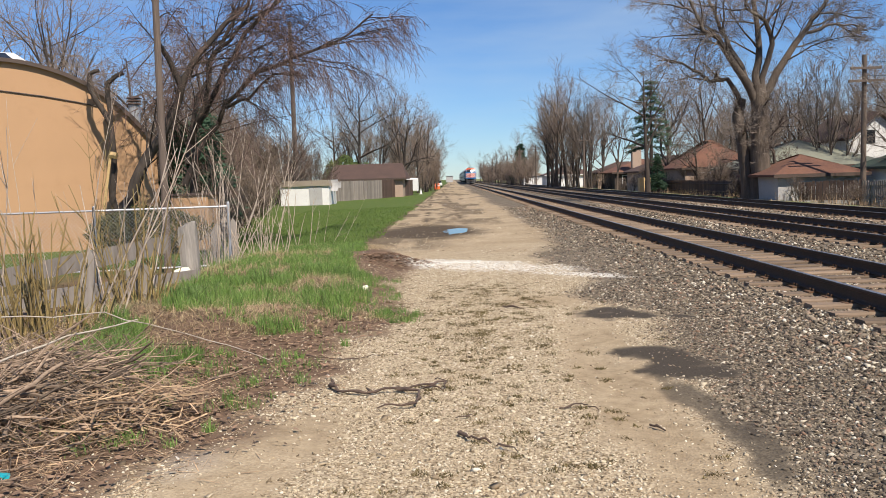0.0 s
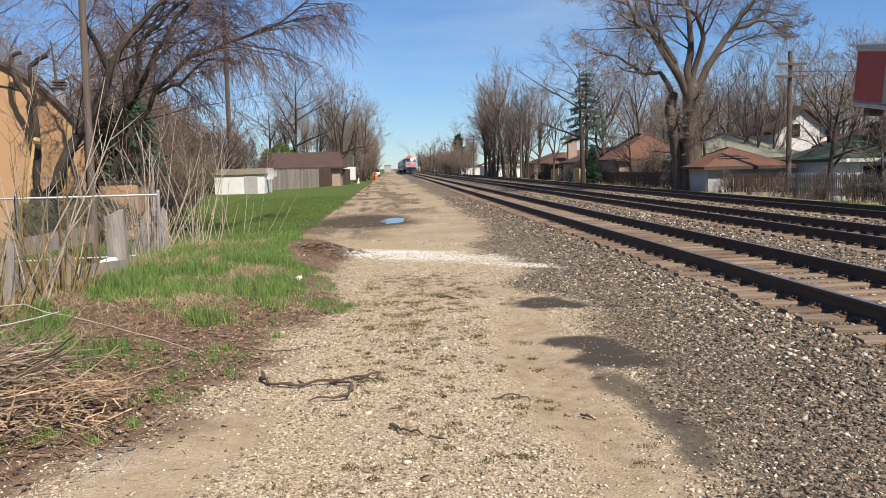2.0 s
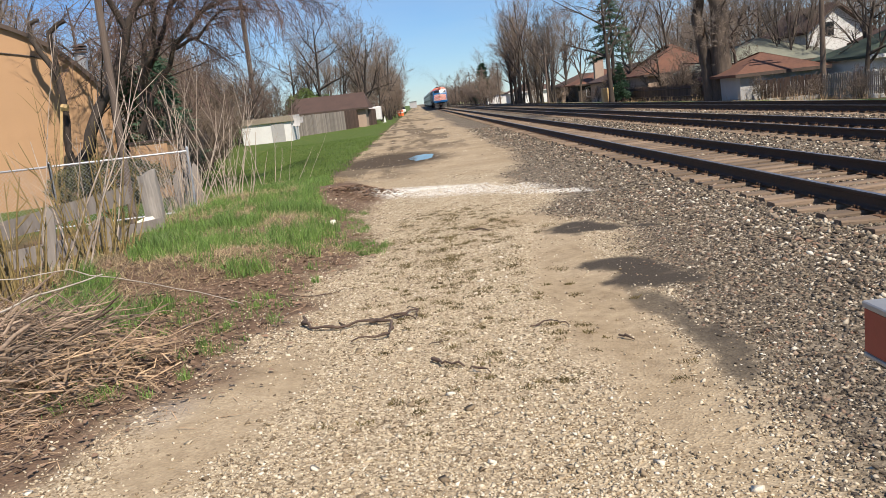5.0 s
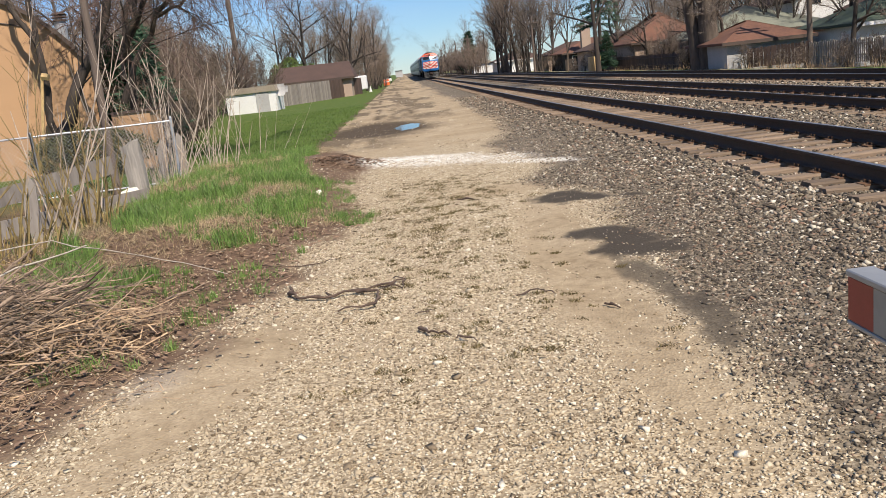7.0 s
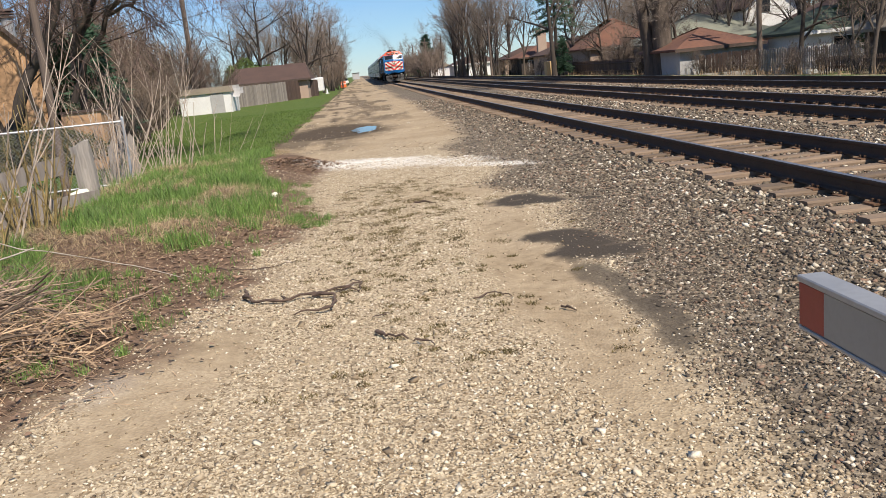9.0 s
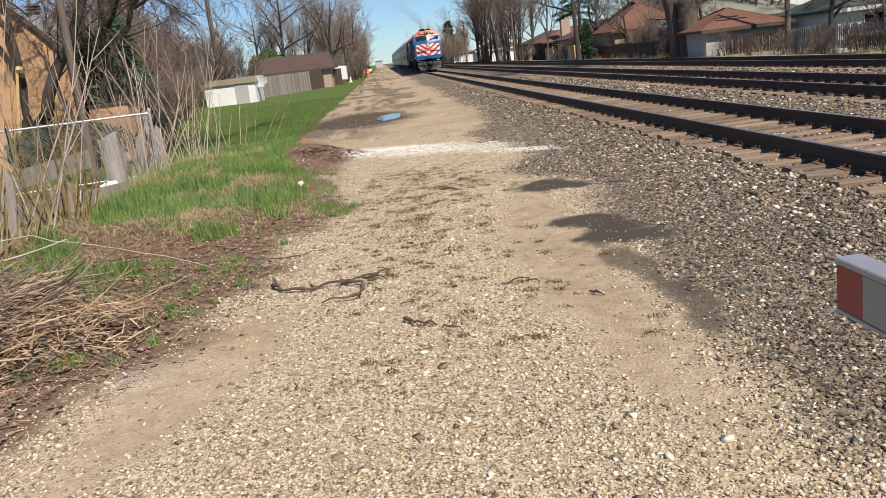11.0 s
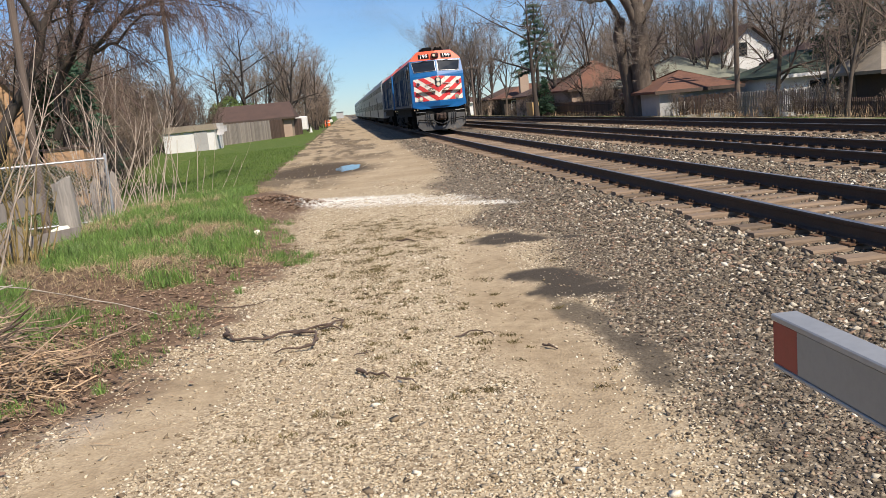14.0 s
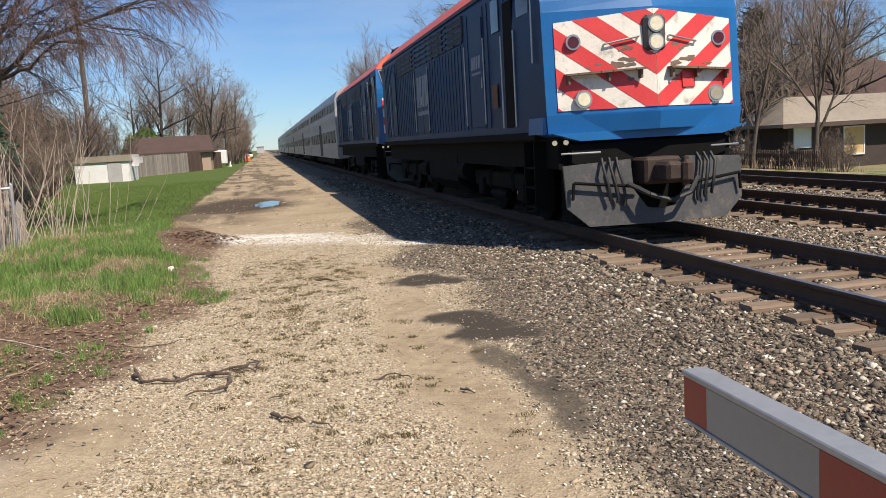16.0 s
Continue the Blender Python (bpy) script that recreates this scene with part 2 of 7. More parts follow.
def zones(x, y):
    n1, n2, n3 = fbm(x, y, 1.1, 11), fbm(x, y, 0.28, 12), fbm(x, y, 4.0, 13)
    n4 = fbm(x, y, 0.45, 14)
    wob = (n1 - 0.5) * 0.9 + (n2 - 0.5) * 0.5
    far = np.clip(y / 30, 1, 3)
    ge, pl, be = np.interp(y, *GRASS_EDGE), np.interp(y, *PATH_LEFT), np.interp(y, *BALLAST_EDGE)
    ballast = smooth(be - 0.35, be + 0.3, x + wob * 0.8 * far) * (1 - smooth(16.2, 17.2, x + wob))
    soil = smooth(pl + 0.3, pl - 0.25, x + wob * 0.9) * (1 - smooth(22, 26, y) * (x > ge))
    grass = smooth(ge + 0.12, ge - 0.25, x + wob * (0.7 + 0.5 * smooth(20, 40, y))) * smooth(0.16, 0.32, n3 * 0.6 + n1 * 0.4)
    grass = np.maximum(grass, smooth(1.0, 0.6, ellipse(x, y, -2.65, 7.7, 0.62, 0.5) + wob * 0.7))
    grass = np.maximum(grass, smooth(17.0, 17.8, x + wob) * (0.35 + 0.65 * (n1 > 0.5)))
    grass = grass * (1 - 0.75 * smooth(-3.8, -4.5, x + wob * 0.6) * (1 - smooth(15, 18, y)))
    grass = grass * (1 - smooth(-5.0, -6.0, x) * (1 - smooth(19, 22, y)) * 0.7)
    # bare straw-coloured gaps between the tufts of the bank
    grass = grass * (1 - (1 - smooth(18, 22, y)) * (x > -9) * (0.35 + 0.65 * (1 - tufts(x, y))) * (x < 10))
    wet = np.zeros_like(x)
    for cx, cy, rx, ry, turn in ((2.1, 10.25, 0.5, 0.4, -25), (2.1, 7.65, 0.30, 0.56, 25), (2.2, 7.1, 0.4, 0.42, 0), (1.8, 6.2, 0.15, 0.75, 4), (1.86, 5.1, 0.14, 0.7, -10)):
        wet = np.maximum(wet, (1.0 if cy > 7 else 0.75) * smooth(1.15, 0.75, ellipse(x, y, cx, cy, rx, ry, turn) + wob * 0.9 + (n4 - 0.5) * 2.2))
    mud = smooth(1.2, 0.6, ellipse(x, y, -0.9, 28.0, 1.9, 4.6) + wob * 0.5)
    mud = np.maximum(mud, 0.7 * smooth(0.50, 0.66, fbm(x, y * 0.22, 1.2, 31)) * smooth(30, 34, y) * (x < 2.0) * (x > -2.2))
    mud = np.maximum(mud, 0.75 * smooth(0.5, 0.68, fbm(x, y * 0.35, 1.3, 33)) * smooth(19, 22, y) * smooth(0.3, -0.9, x + wob) * (x > -2.6))
    mud = np.maximum(mud, 0.9 * np.exp(-((np.abs(x + 0.25 + 0.02 * (y - 28)) - 0.75) / 0.16) ** 2) * smooth(29, 33, y) * smooth(0.4, 0.6, n1) * (1 - smooth(120, 160, y)))
    lime = smooth(1.15, 0.35, ellipse(x, y, 0.3, 16.6, 2.6, 0.95, -36) + wob * 0.7)
    lime = np.maximum(lime, 0.8 * smooth(1.2, 0.4, ellipse(x, y, 2.2, 14.5, 1.0, 0.3, -42) + wob))
    lime = np.maximum(lime, 0.15 * smooth(1.2, 0.2, ellipse(x, y, -1.72, 5.05, 0.26, 0.36) + wob * 1.1))
    sand = smooth(1.1, 0.5, ellipse(x, y, 1.4, 7.6, 0.46, 4.2, -3) + wob * 0.6)
    sand = np.maximum(sand, smooth(1.1, 0.5, ellipse(x, y, 1.3, 11.6, 1.0, 0.7) + wob * 0.6))
    sand = np.maximum(sand, smooth(1.15, 0.6, ellipse(x, y, -1.35, 4.8, 0.42, 1.5, -15) + wob * 0.6))
    sand = np.maximum(sand, 0.9 * smooth(1.15, 0.5, ellipse(x, y, 1.35, 4.8, 0.36, 2.0, -3) + wob * 0.7))
    sand = np.maximum(sand, smooth(16.5, 23, y + (n1 - 0.5) * 8 + (n2 - 0.5) * 4))
    pile = smooth(1.1, 0.8, ellipse(x, y, -1.25, 17.0, 0.85, 1.0) + wob * 0.3)
    return {"ballast": ballast, "soil": np.maximum(soil, pile), "grass": grass * (1 - pile), "wet": wet, "mud": mud, "lime": lime, "sand": sand}


def ground_material():
    m = bpy.data.materials.new("ground")
    m.use_nodes = True
    nt = m.node_tree
    b = nt.nodes["Principled BSDF"]
    vec = nt.nodes.new("ShaderNodeTexCoord").outputs["Object"]

    def zone(name):
        a = nt.nodes.new("ShaderNodeAttribute")
        a.attribute_name = name
        return a.outputs["Fac"]

    def pebbles(scale):
        v = nt.nodes.new("ShaderNodeTexVoronoi")
        v.inputs["Scale"].default_value = scale
        nt.links.new(vec, v.inputs["Vector"])
        sep = nt.nodes.new("ShaderNodeSeparateColor")
        nt.links.new(v.outputs["Color"], sep.inputs["Color"])
        return v.outputs["Distance"], sep.outputs["Red"]

    dist1, cell1 = pebbles(58.0)
    dist2, cell2 = pebbles(30.0)
    fine, broad = noise_out(nt, vec, 90.0), noise_out(nt, vec, 1.3)
    mid = noise_out(nt, vec, 7.0, 5.0, 0.7)
    gravel = mix_color(nt, cell1, (0.17, 0.124, 0.073), (0.60, 0.495, 0.342))
    gravel = mix_color(nt, ramp(nt, broad, 0.40, 0.85), gravel, (0.37, 0.29, 0.19))
    dirt = mix_color(nt, ramp(nt, mid, 0.3, 0.7), (0.235, 0.173, 0.105), (0.415, 0.322, 0.205))
    dirt = mix_color(nt, ramp(nt, noise_out(nt, vec, 0.55, 6.0, 0.7), 0.42, 0.68), dirt, mix_color(nt, cell1, (0.34, 0.262, 0.168), (0.54, 0.435, 0.295)))
    gravel = mix_color(nt, zone("sand"), gravel, dirt)
    earth = mix_color(nt, ramp(nt, mid, 0.3, 0.75), (0.075, 0.046, 0.03), (0.225, 0.145, 0.092))
    col = mix_color(nt, zone("soil"), gravel, earth)
    stones = mix_color(nt, cell2, (0.05, 0.039, 0.028), (0.26, 0.21, 0.15))
    col = mix_color(nt, zone("ballast"), col, stones)
    turf = mix_color(nt, ramp(nt, mid, 0.3, 0.7), (0.055, 0.09, 0.016), (0.11, 0.155, 0.03))
    turf = mix_color(nt, ramp(nt, broad, 0.55, 0.8), turf, (0.20, 0.19, 0.06))
    col = mix_color(nt, zone("grass"), col, turf)
    lime_f = nt.nodes.new("ShaderNodeMath")
    lime_f.operation = "MULTIPLY"
    nt.links.new(zone("lime"), lime_f.inputs[0])
    nt.links.new(ramp(nt, mid, 0.2, 0.45), lime_f.inputs[1])
    col = mix_color(nt, lime_f.outputs[0], col, (0.74, 0.71, 0.64))
    col = mix_color(nt, zone("mud"), col, mix_color(nt, mid, (0.035, 0.025, 0.016), (0.13, 0.095, 0.06)))
    col = mix_color(nt, zone("wet"), col, mix_color(nt, fine, (0.034, 0.027, 0.020), (0.085, 0.068, 0.05)))
    nt.links.new(col, b.inputs["Base Color"])
    b.inputs["Roughness"].default_value = 0.9
    b.inputs["Specular IOR Level"].default_value = 0.25
    h = nt.nodes.new("ShaderNodeMath")
    h.operation = "MULTIPLY_ADD"
    h.inputs[1].default_value = 0.5
    nt.links.new(fine, h.inputs[0])
    nt.links.new(dist1, h.inputs[2])
    bn = nt.nodes.new("ShaderNodeBump")
    bn.inputs["Strength"].default_value, bn.inputs["Distance"].default_value = 0.5, 0.014
    nt.links.new(h.outputs[0], bn.inputs["Height"])
    nt.links.new(bn.outputs["Normal"], b.inputs["Normal"])
    return m


def axis_steps(*spans):
    out = []
    for a, b, step in spans:
        out += list(np.arange(a, b - 1e-6, step))
    return np.array(out + [spans[-1][1]])


def build_ground():
    xs = axis_steps((-2500, -400, 300), (-400, -60, 40), (-60, -14, 4), (-14, -6, 0.5), (-6, 3.6, 0.06), (3.6, 18, 0.35), (18, 60, 4), (60, 400, 40), (400, 2500, 300))
    ys = axis_steps((-2500, -400, 300), (-400, -40, 40), (-40, 2, 3), (2, 13, 0.06), (13, 32, 0.15), (32, 70, 0.6), (70, 200, 3), (200, 500, 20), (500, 2600, 300))
    gx, gy = np.meshgrid(xs, ys)
    x, y = gx.ravel(), gy.ravel()
    z = ground_z(x, y)
    nx, ny = len(xs), len(ys)
    idx = np.arange(nx * ny).reshape(ny, nx)
    quads = np.stack([idx[:-1, :-1], idx[:-1, 1:], idx[1:, 1:], idx[1:, :-1]], -1).reshape(-1, 4)
    me = bpy.data.meshes.new("ground")
    me.vertices.add(len(x))
    me.vertices.foreach_set("co", np.stack([x, y, z], 1).ravel())
    me.loops.add(quads.size)
    me.loops.foreach_set("vertex_index", quads.ravel().astype(np.int32))
    me.polygons.add(len(quads))
    me.polygons.foreach_set("loop_start", np.arange(0, quads.size, 4, dtype=np.int32))
    me.polygons.foreach_set("use_smooth", np.ones(len(quads), bool))
    me.update()
    for key, v in zones(x, y).items():
        me.attributes.new(key, "FLOAT", "POINT").data.foreach_set("value", np.asarray(v, np.float32))
    me.materials.append(ground_material())
    ob = new("ground", me)
    tagged(ob, "pale gravel and dirt path with brown soil, turf and grey ballast", "ground", kind="structure")


build_ground()


def build_puddle():
    m = bpy.data.materials.new("water")
    m.use_nodes = True
    b = m.node_tree.nodes["Principled BSDF"]
    b.inputs["Base Color"].default_value = (0.035, 0.03, 0.022, 1)
    b.inputs["Roughness"].default_value = 0.03
    b.inputs["Specular IOR Level"].default_value = 0.6
    bm = bmesh.new()
    ring = []
    for k in range(64):
        w = 2 * math.pi * k / 64
        r = 1 + 0.28 * noise.noise((math.cos(w) * 2.2, math.sin(w) * 2.2, 4.0)) + 0.1 * noise.noise((math.cos(w) * 7, math.sin(w) * 7, 1.0))
        ring.append(bm.verts.new((0.22 + 0.55 * r * math.cos(w), 28.0 + 1.75 * r * math.sin(w), -0.024)))
    bm.faces.new(ring)
    tagged(part("puddle", bm, m), "still muddy rain puddle mirroring the sky", "puddle", kind="structure")


build_puddle()


# ---- loose stones ----

def stones(name, xs, ys, sizes, mat, label, category, sink=0.3, seed=1, flat=0.5, parent=None):
    """Many irregular stones in one mesh."""
    rng = np.random.default_rng(seed)
    base = np.array([[x, y, z] for x in (-0.7, 0.7) for y in (-0.7, 0.7) for z in (-0.7, 0.7)])
    tri = np.array([[0, 1, 3], [0, 3, 2], [4, 6, 7], [4, 7, 5], [0, 4, 5], [0, 5, 1], [2, 3, 7], [2, 7, 6], [0, 2, 6], [0, 6, 4], [1, 5, 7], [1, 7, 3]])
    if len(xs) > 36000:
        base = np.array([[1, 0, 0], [-1, 0, 0], [0, 1, 0], [0, -1, 0], [0, 0, 1], [0, 0, -1.0]])
        tri = np.array([[0, 2, 4], [2, 1, 4], [1, 3, 4], [3, 0, 4], [2, 0, 5], [1, 2, 5], [3, 1, 5], [0, 3, 5]])
    n, k = len(xs), len(base)
    variants = base[None] * (1 + 0.5 * (rng.random((40, k, 1)) - 0.5) * 2) + (rng.random((40, k, 3)) - 0.5) * 0.5
    v = variants[rng.integers(0, 40, n)]
    v = v * (np.stack([1 + 0.5 * rng.random(n), 0.75 + 0.4 * rng.random(n), flat * (0.7 + 0.7 * rng.random(n))], 1) * sizes[:, None])[:, None, :]
    a, t = rng.random(n) * 2 * np.pi, (rng.random(n) - 0.5) * 1.5
    ca, sa, ct, st = np.cos(a), np.sin(a), np.cos(t), np.sin(t)
    x1, z1 = v[:, :, 0] * ct[:, None] + v[:, :, 2] * st[:, None], -v[:, :, 0] * st[:, None] + v[:, :, 2] * ct[:, None]
    px = x1 * ca[:, None] - v[:, :, 1] * sa[:, None] + xs[:, None]
    py = x1 * sa[:, None] + v[:, :, 1] * ca[:, None] + ys[:, None]
    pz = z1 + (ground_z(xs, ys) + sizes * flat * (1 - 2 * sink))[:, None]
    co = np.stack([px, py, pz], -1).reshape(-1, 3)
    faces = (tri[None] + (np.arange(n) * k)[:, None, None]).reshape(-1, 3)
    me = bpy.data.meshes.new(name)
    me.vertices.add(len(co))
    me.vertices.foreach_set("co", co.ravel())
    me.loops.add(faces.size)
    me.loops.foreach_set("vertex_index", faces.ravel().astype(np.int32))
    me.polygons.add(len(faces))
    me.polygons.foreach_set("loop_start", np.arange(0, faces.size, 3, dtype=np.int32))
    me.update()
    me.materials.append(mat)
    ob = new(name, me)
    ob.parent = parent
    return tagged(ob, label, category, kind="stuff")


def stone_material(name, stops, rough=0.85):
    m = bpy.data.materials.new(name)
    m.use_nodes = True
    nt = m.node_tree
    b = nt.nodes["Principled BSDF"]
    gi = nt.nodes.new("ShaderNodeNewGeometry")
    r = nt.nodes.new("ShaderNodeValToRGB")
    r.color_ramp.interpolation = "LINEAR"
    for i, (p, c) in enumerate(stops):
        e = r.color_ramp.elements[i] if i < 2 else r.color_ramp.elements.new(p)
        e.position, e.color = p, (*c, 1)
    nt.links.new(gi.outputs["Random Per Island"], r.inputs["Fac"])
    vec = nt.nodes.new("ShaderNodeTexCoord").outputs["Object"]
    col = mix_color(nt, ramp(nt, noise_out(nt, vec, 60.0), 0.3, 0.8), r.outputs["Color"], (0.16, 0.13, 0.10))
    nt.links.new(mix_color(nt, 0.75, col, r.outputs["Color"]), b.inputs["Base Color"])
    b.inputs["Roughness"].default_value = rough
    b.inputs["Specular IOR Level"].default_value = 0.3
    bn = nt.nodes.new("ShaderNodeBump")
    bn.inputs["Strength"].default_value, bn.inputs["Distance"].default_value = 0.5, 0.004
    nt.links.new(noise_out(nt, vec, 120.0), bn.inputs["Height"])
    nt.links.new(bn.outputs["Normal"], b.inputs["Normal"])
    return m


BALLAST_STOPS = [(0.0, (0.036, 0.028, 0.021)), (0.26, (0.095, 0.075, 0.055)), (0.50, (0.175, 0.143, 0.103)), (0.68, (0.28, 0.23, 0.162)),
                 (0.80, (0.25, 0.148, 0.098)), (0.90, (0.45, 0.385, 0.285)), (0.97, (0.60, 0.53, 0.41)), (1.0, (0.76, 0.71, 0.60))]
PATH_STOPS = [(0.0, (0.12, 0.085, 0.052)), (0.2, (0.32, 0.243, 0.153)), (0.5, (0.51, 0.413, 0.28)), (0.85, (0.65, 0.553, 0.395)), (1.0, (0.80, 0.725, 0.585))]


def build_stones():
    rng = np.random.default_rng(7)
    ballast_mat = stone_material("ballast_stone", BALLAST_STOPS)
    path_mat = stone_material("path_stone", PATH_STOPS)

    def scatter(n, x0, x1, y0, y1, power, keep):
        xs = x0 + (x1 - x0) * rng.random(n)
        u = rng.random(n)
        ys = y0 + (y1 - y0) * u ** power
        ok = rng.random(n) < keep(xs, ys)
        return xs[ok], ys[ok]

    def on_ballast(x, y):
        z = zones(x, y)
        off_tie = np.ones_like(x)
        for tx in TRACK_X:
            inside = np.abs(x - tx) < 1.3
            phase = np.abs(((y - 1.5) / 0.53 + 0.5) % 1.0 - 0.5) * 0.53
            off_tie = np.where(inside & (phase < 0.13), 0.10, np.where(inside, 0.7, off_tie))
            off_tie = np.where(np.abs(np.abs(x - tx) - 0.7525) < 0.11, 0, off_tie)
        return z["ballast"] * off_tie * (1 - 0.9 * np.clip(1.6 * z["wet"], 0, 1))

    xs, ys = scatter(60000, 1.4, 8.4, 2.2, 13, 1.35, on_ballast)
    stones("ballast_stones", xs, ys, (0.009 + 0.027 * rng.random(len(xs)) ** 2.2) * (0.6 + 0.5 * smooth(2.0, 4.2, xs)), ballast_mat, "grey and brown crushed ballast stones beside the track", "ballast")
    xs, ys = scatter(70000, 1.6, 16.5, 10.5, 48, 1.6, on_ballast)
    stones("ballast_stones", xs, ys, (0.012 + 0.022 * rng.random(len(xs)) ** 2) * (0.65 + 0.5 * smooth(2.2, 4.2, xs)) * (0.9 + ys / 60), ballast_mat, "grey and brown crushed ballast stones between the tracks", "ballast", seed=2)
    xs, ys = scatter(52000, 1.1, 5.0, 2.0, 10, 1.2, lambda x, y: zones(x, y)["ballast"] * (1 - 0.93 * np.clip(1.6 * zones(x, y)["wet"], 0, 1)))
    stones("ballast_chips", xs, ys, 0.005 + 0.010 * rng.random(len(xs)) ** 1.5, ballast_mat, "small grey ballast chips at the foot of the bed", "gravel", seed=3)

    def on_path(x, y):
        z = zones(x, y)
        return (1 - z["ballast"]) * (1 - 0.85 * z["soil"]) * (1 - z["grass"]) * (1 - 0.93 * z["sand"]) * (1 - 0.96 * np.clip(1.5 * z["wet"], 0, 1)) * np.clip(0.35 + 1.2 * fbm(x, y, 0.7, 41), 0, 1)

    xs, ys = scatter(150000, -2.6, 2.6, 2.3, 17, 1.6, on_path)
    stones("path_gravel", xs, ys, 0.0045 + 0.0095 * rng.random(len(xs)) ** 1.9, path_mat, "pale limestone gravel strewn over the path", "gravel", seed=4)
    xs, ys = scatter(2600, -2.4, 2.4, 2.1, 14, 1.3, on_path)
    stones("path_pebbles", xs, ys, 0.011 + 0.014 * rng.random(len(xs)) ** 2.5, path_mat, "larger pale pebbles lying on the path", "pebbles", seed=5)

    xs, ys = scatter(16000, -2.2, 3.2, 14, 60, 1.6, lambda x, y: (1 - zones(x, y)["grass"]) * (0.05 + 0.4 * smooth(0.5, 0.7, fbm(x, y, 1.5, 43))))
    stones("far_path_gravel", xs, ys, 0.008 + 0.014 * rng.random(len(xs)) ** 2.5, path_mat, "scattered gravel on the farther dirt path", "gravel", seed=8)

    def on_lime(x, y):
        return zones(x, y)["lime"] * (0.35 + 0.65 * (fbm(x, y, 0.15, 51) > 0.5))
    xs, ys = scatter(30000, -2.4, 3.0, 4.3, 19, 1.0, on_lime)
    lime_mat = stone_material("lime_stone", [(0.0, (0.45, 0.41, 0.34)), (0.4, (0.70, 0.67, 0.60)), (1.0, (0.85, 0.83, 0.78))])
    stones("lime_chips", xs, ys, 0.007 + 0.014 * rng.random(len(xs)) ** 2, lime_mat, "white crushed limestone chips spilled on the path", "gravel", seed=6)
# ---- tracks ----
steel_side = material("rail_rust", (0.075, 0.048, 0.033), (0.028, 0.02, 0.016), rough=0.75, metal=0.2, grain=60, patch=3, bump=0.25)
steel_top = material("rail_head", (0.42, 0.41, 0.40), (0.22, 0.2, 0.19), rough=0.38, metal=0.85, grain=80, patch=2, bump=0.05, stretch=(1, 0.05, 1))
tie_wood = material("tie_wood", (0.23, 0.165, 0.112), (0.065, 0.045, 0.031), rough=0.9, grain=34, patch=3.5, amount=0.9, bump=0.8, stretch=(0.12, 1, 1), obj_random=0.28)
plate_steel = material("tie_plate", (0.20, 0.11, 0.06), (0.07, 0.045, 0.03), rough=0.7, metal=0.4, grain=50, bump=0.3)

RAIL_PROFILE = [(-0.07, 0.0), (0.07, 0.0), (0.07, 0.012), (0.018, 0.03), (0.009, 0.05), (0.009, 0.125), (0.034, 0.14), (0.037, 0.165), (0.031, 0.178),
                (-0.031, 0.178), (-0.037, 0.165), (-0.034, 0.14), (-0.009, 0.125), (-0.009, 0.05), (-0.018, 0.03), (-0.07, 0.012)]


def rail(parent, x):
    bm = bmesh.new()
    prism(bm, [(x + u, RAIL_TOP - 0.178 + w) for u, w in RAIL_PROFILE], -30.0, 760.0)
    for f in bm.faces:
        if f.normal.z > 0.5 and f.calc_center_median().z > RAIL_TOP - 0.02:
            f.material_index = 1
    return part("rail", bm, (steel_side, steel_top), parent)


def tie_meshes():
    out = []
    for k in range(6):
        rnd = random.Random(k)
        bm = bmesh.new()
        # a weathered beam, split at its ends
        nx = 7
        rings = []
        for i in range(nx):
            u = -1.29 + 2.58 * i / (nx - 1)
            e = rnd.uniform(-0.03, 0.03) if i in (0, nx - 1) else 0
            ring = []
            for sx, sz in ((-1, -1), (1, -1), (1, 0.8), (0.85, 1), (-0.85, 1), (-1, 0.8)):
                ring.append(bm.verts.new((u + e, sx * 0.112 + rnd.uniform(-0.007, 0.007), -0.085 + sz * 0.085 + rnd.uniform(-0.008, 0.006))))
            rings.append(ring)
        for a, b in zip(rings, rings[1:]):
            for i in range(6):
                bm.faces.new((a[i], a[(i + 1) % 6], b[(i + 1) % 6], b[i]))
        bm.faces.new(rings[0][::-1])
        bm.faces.new(rings[-1])
        bmesh.ops.recalc_face_normals(bm, faces=bm.faces)
        me = bpy.data.meshes.new("tie")
        bm.to_mesh(me)
        bm.free()
        me.materials.append(tie_wood)
        out.append(me)
    return out


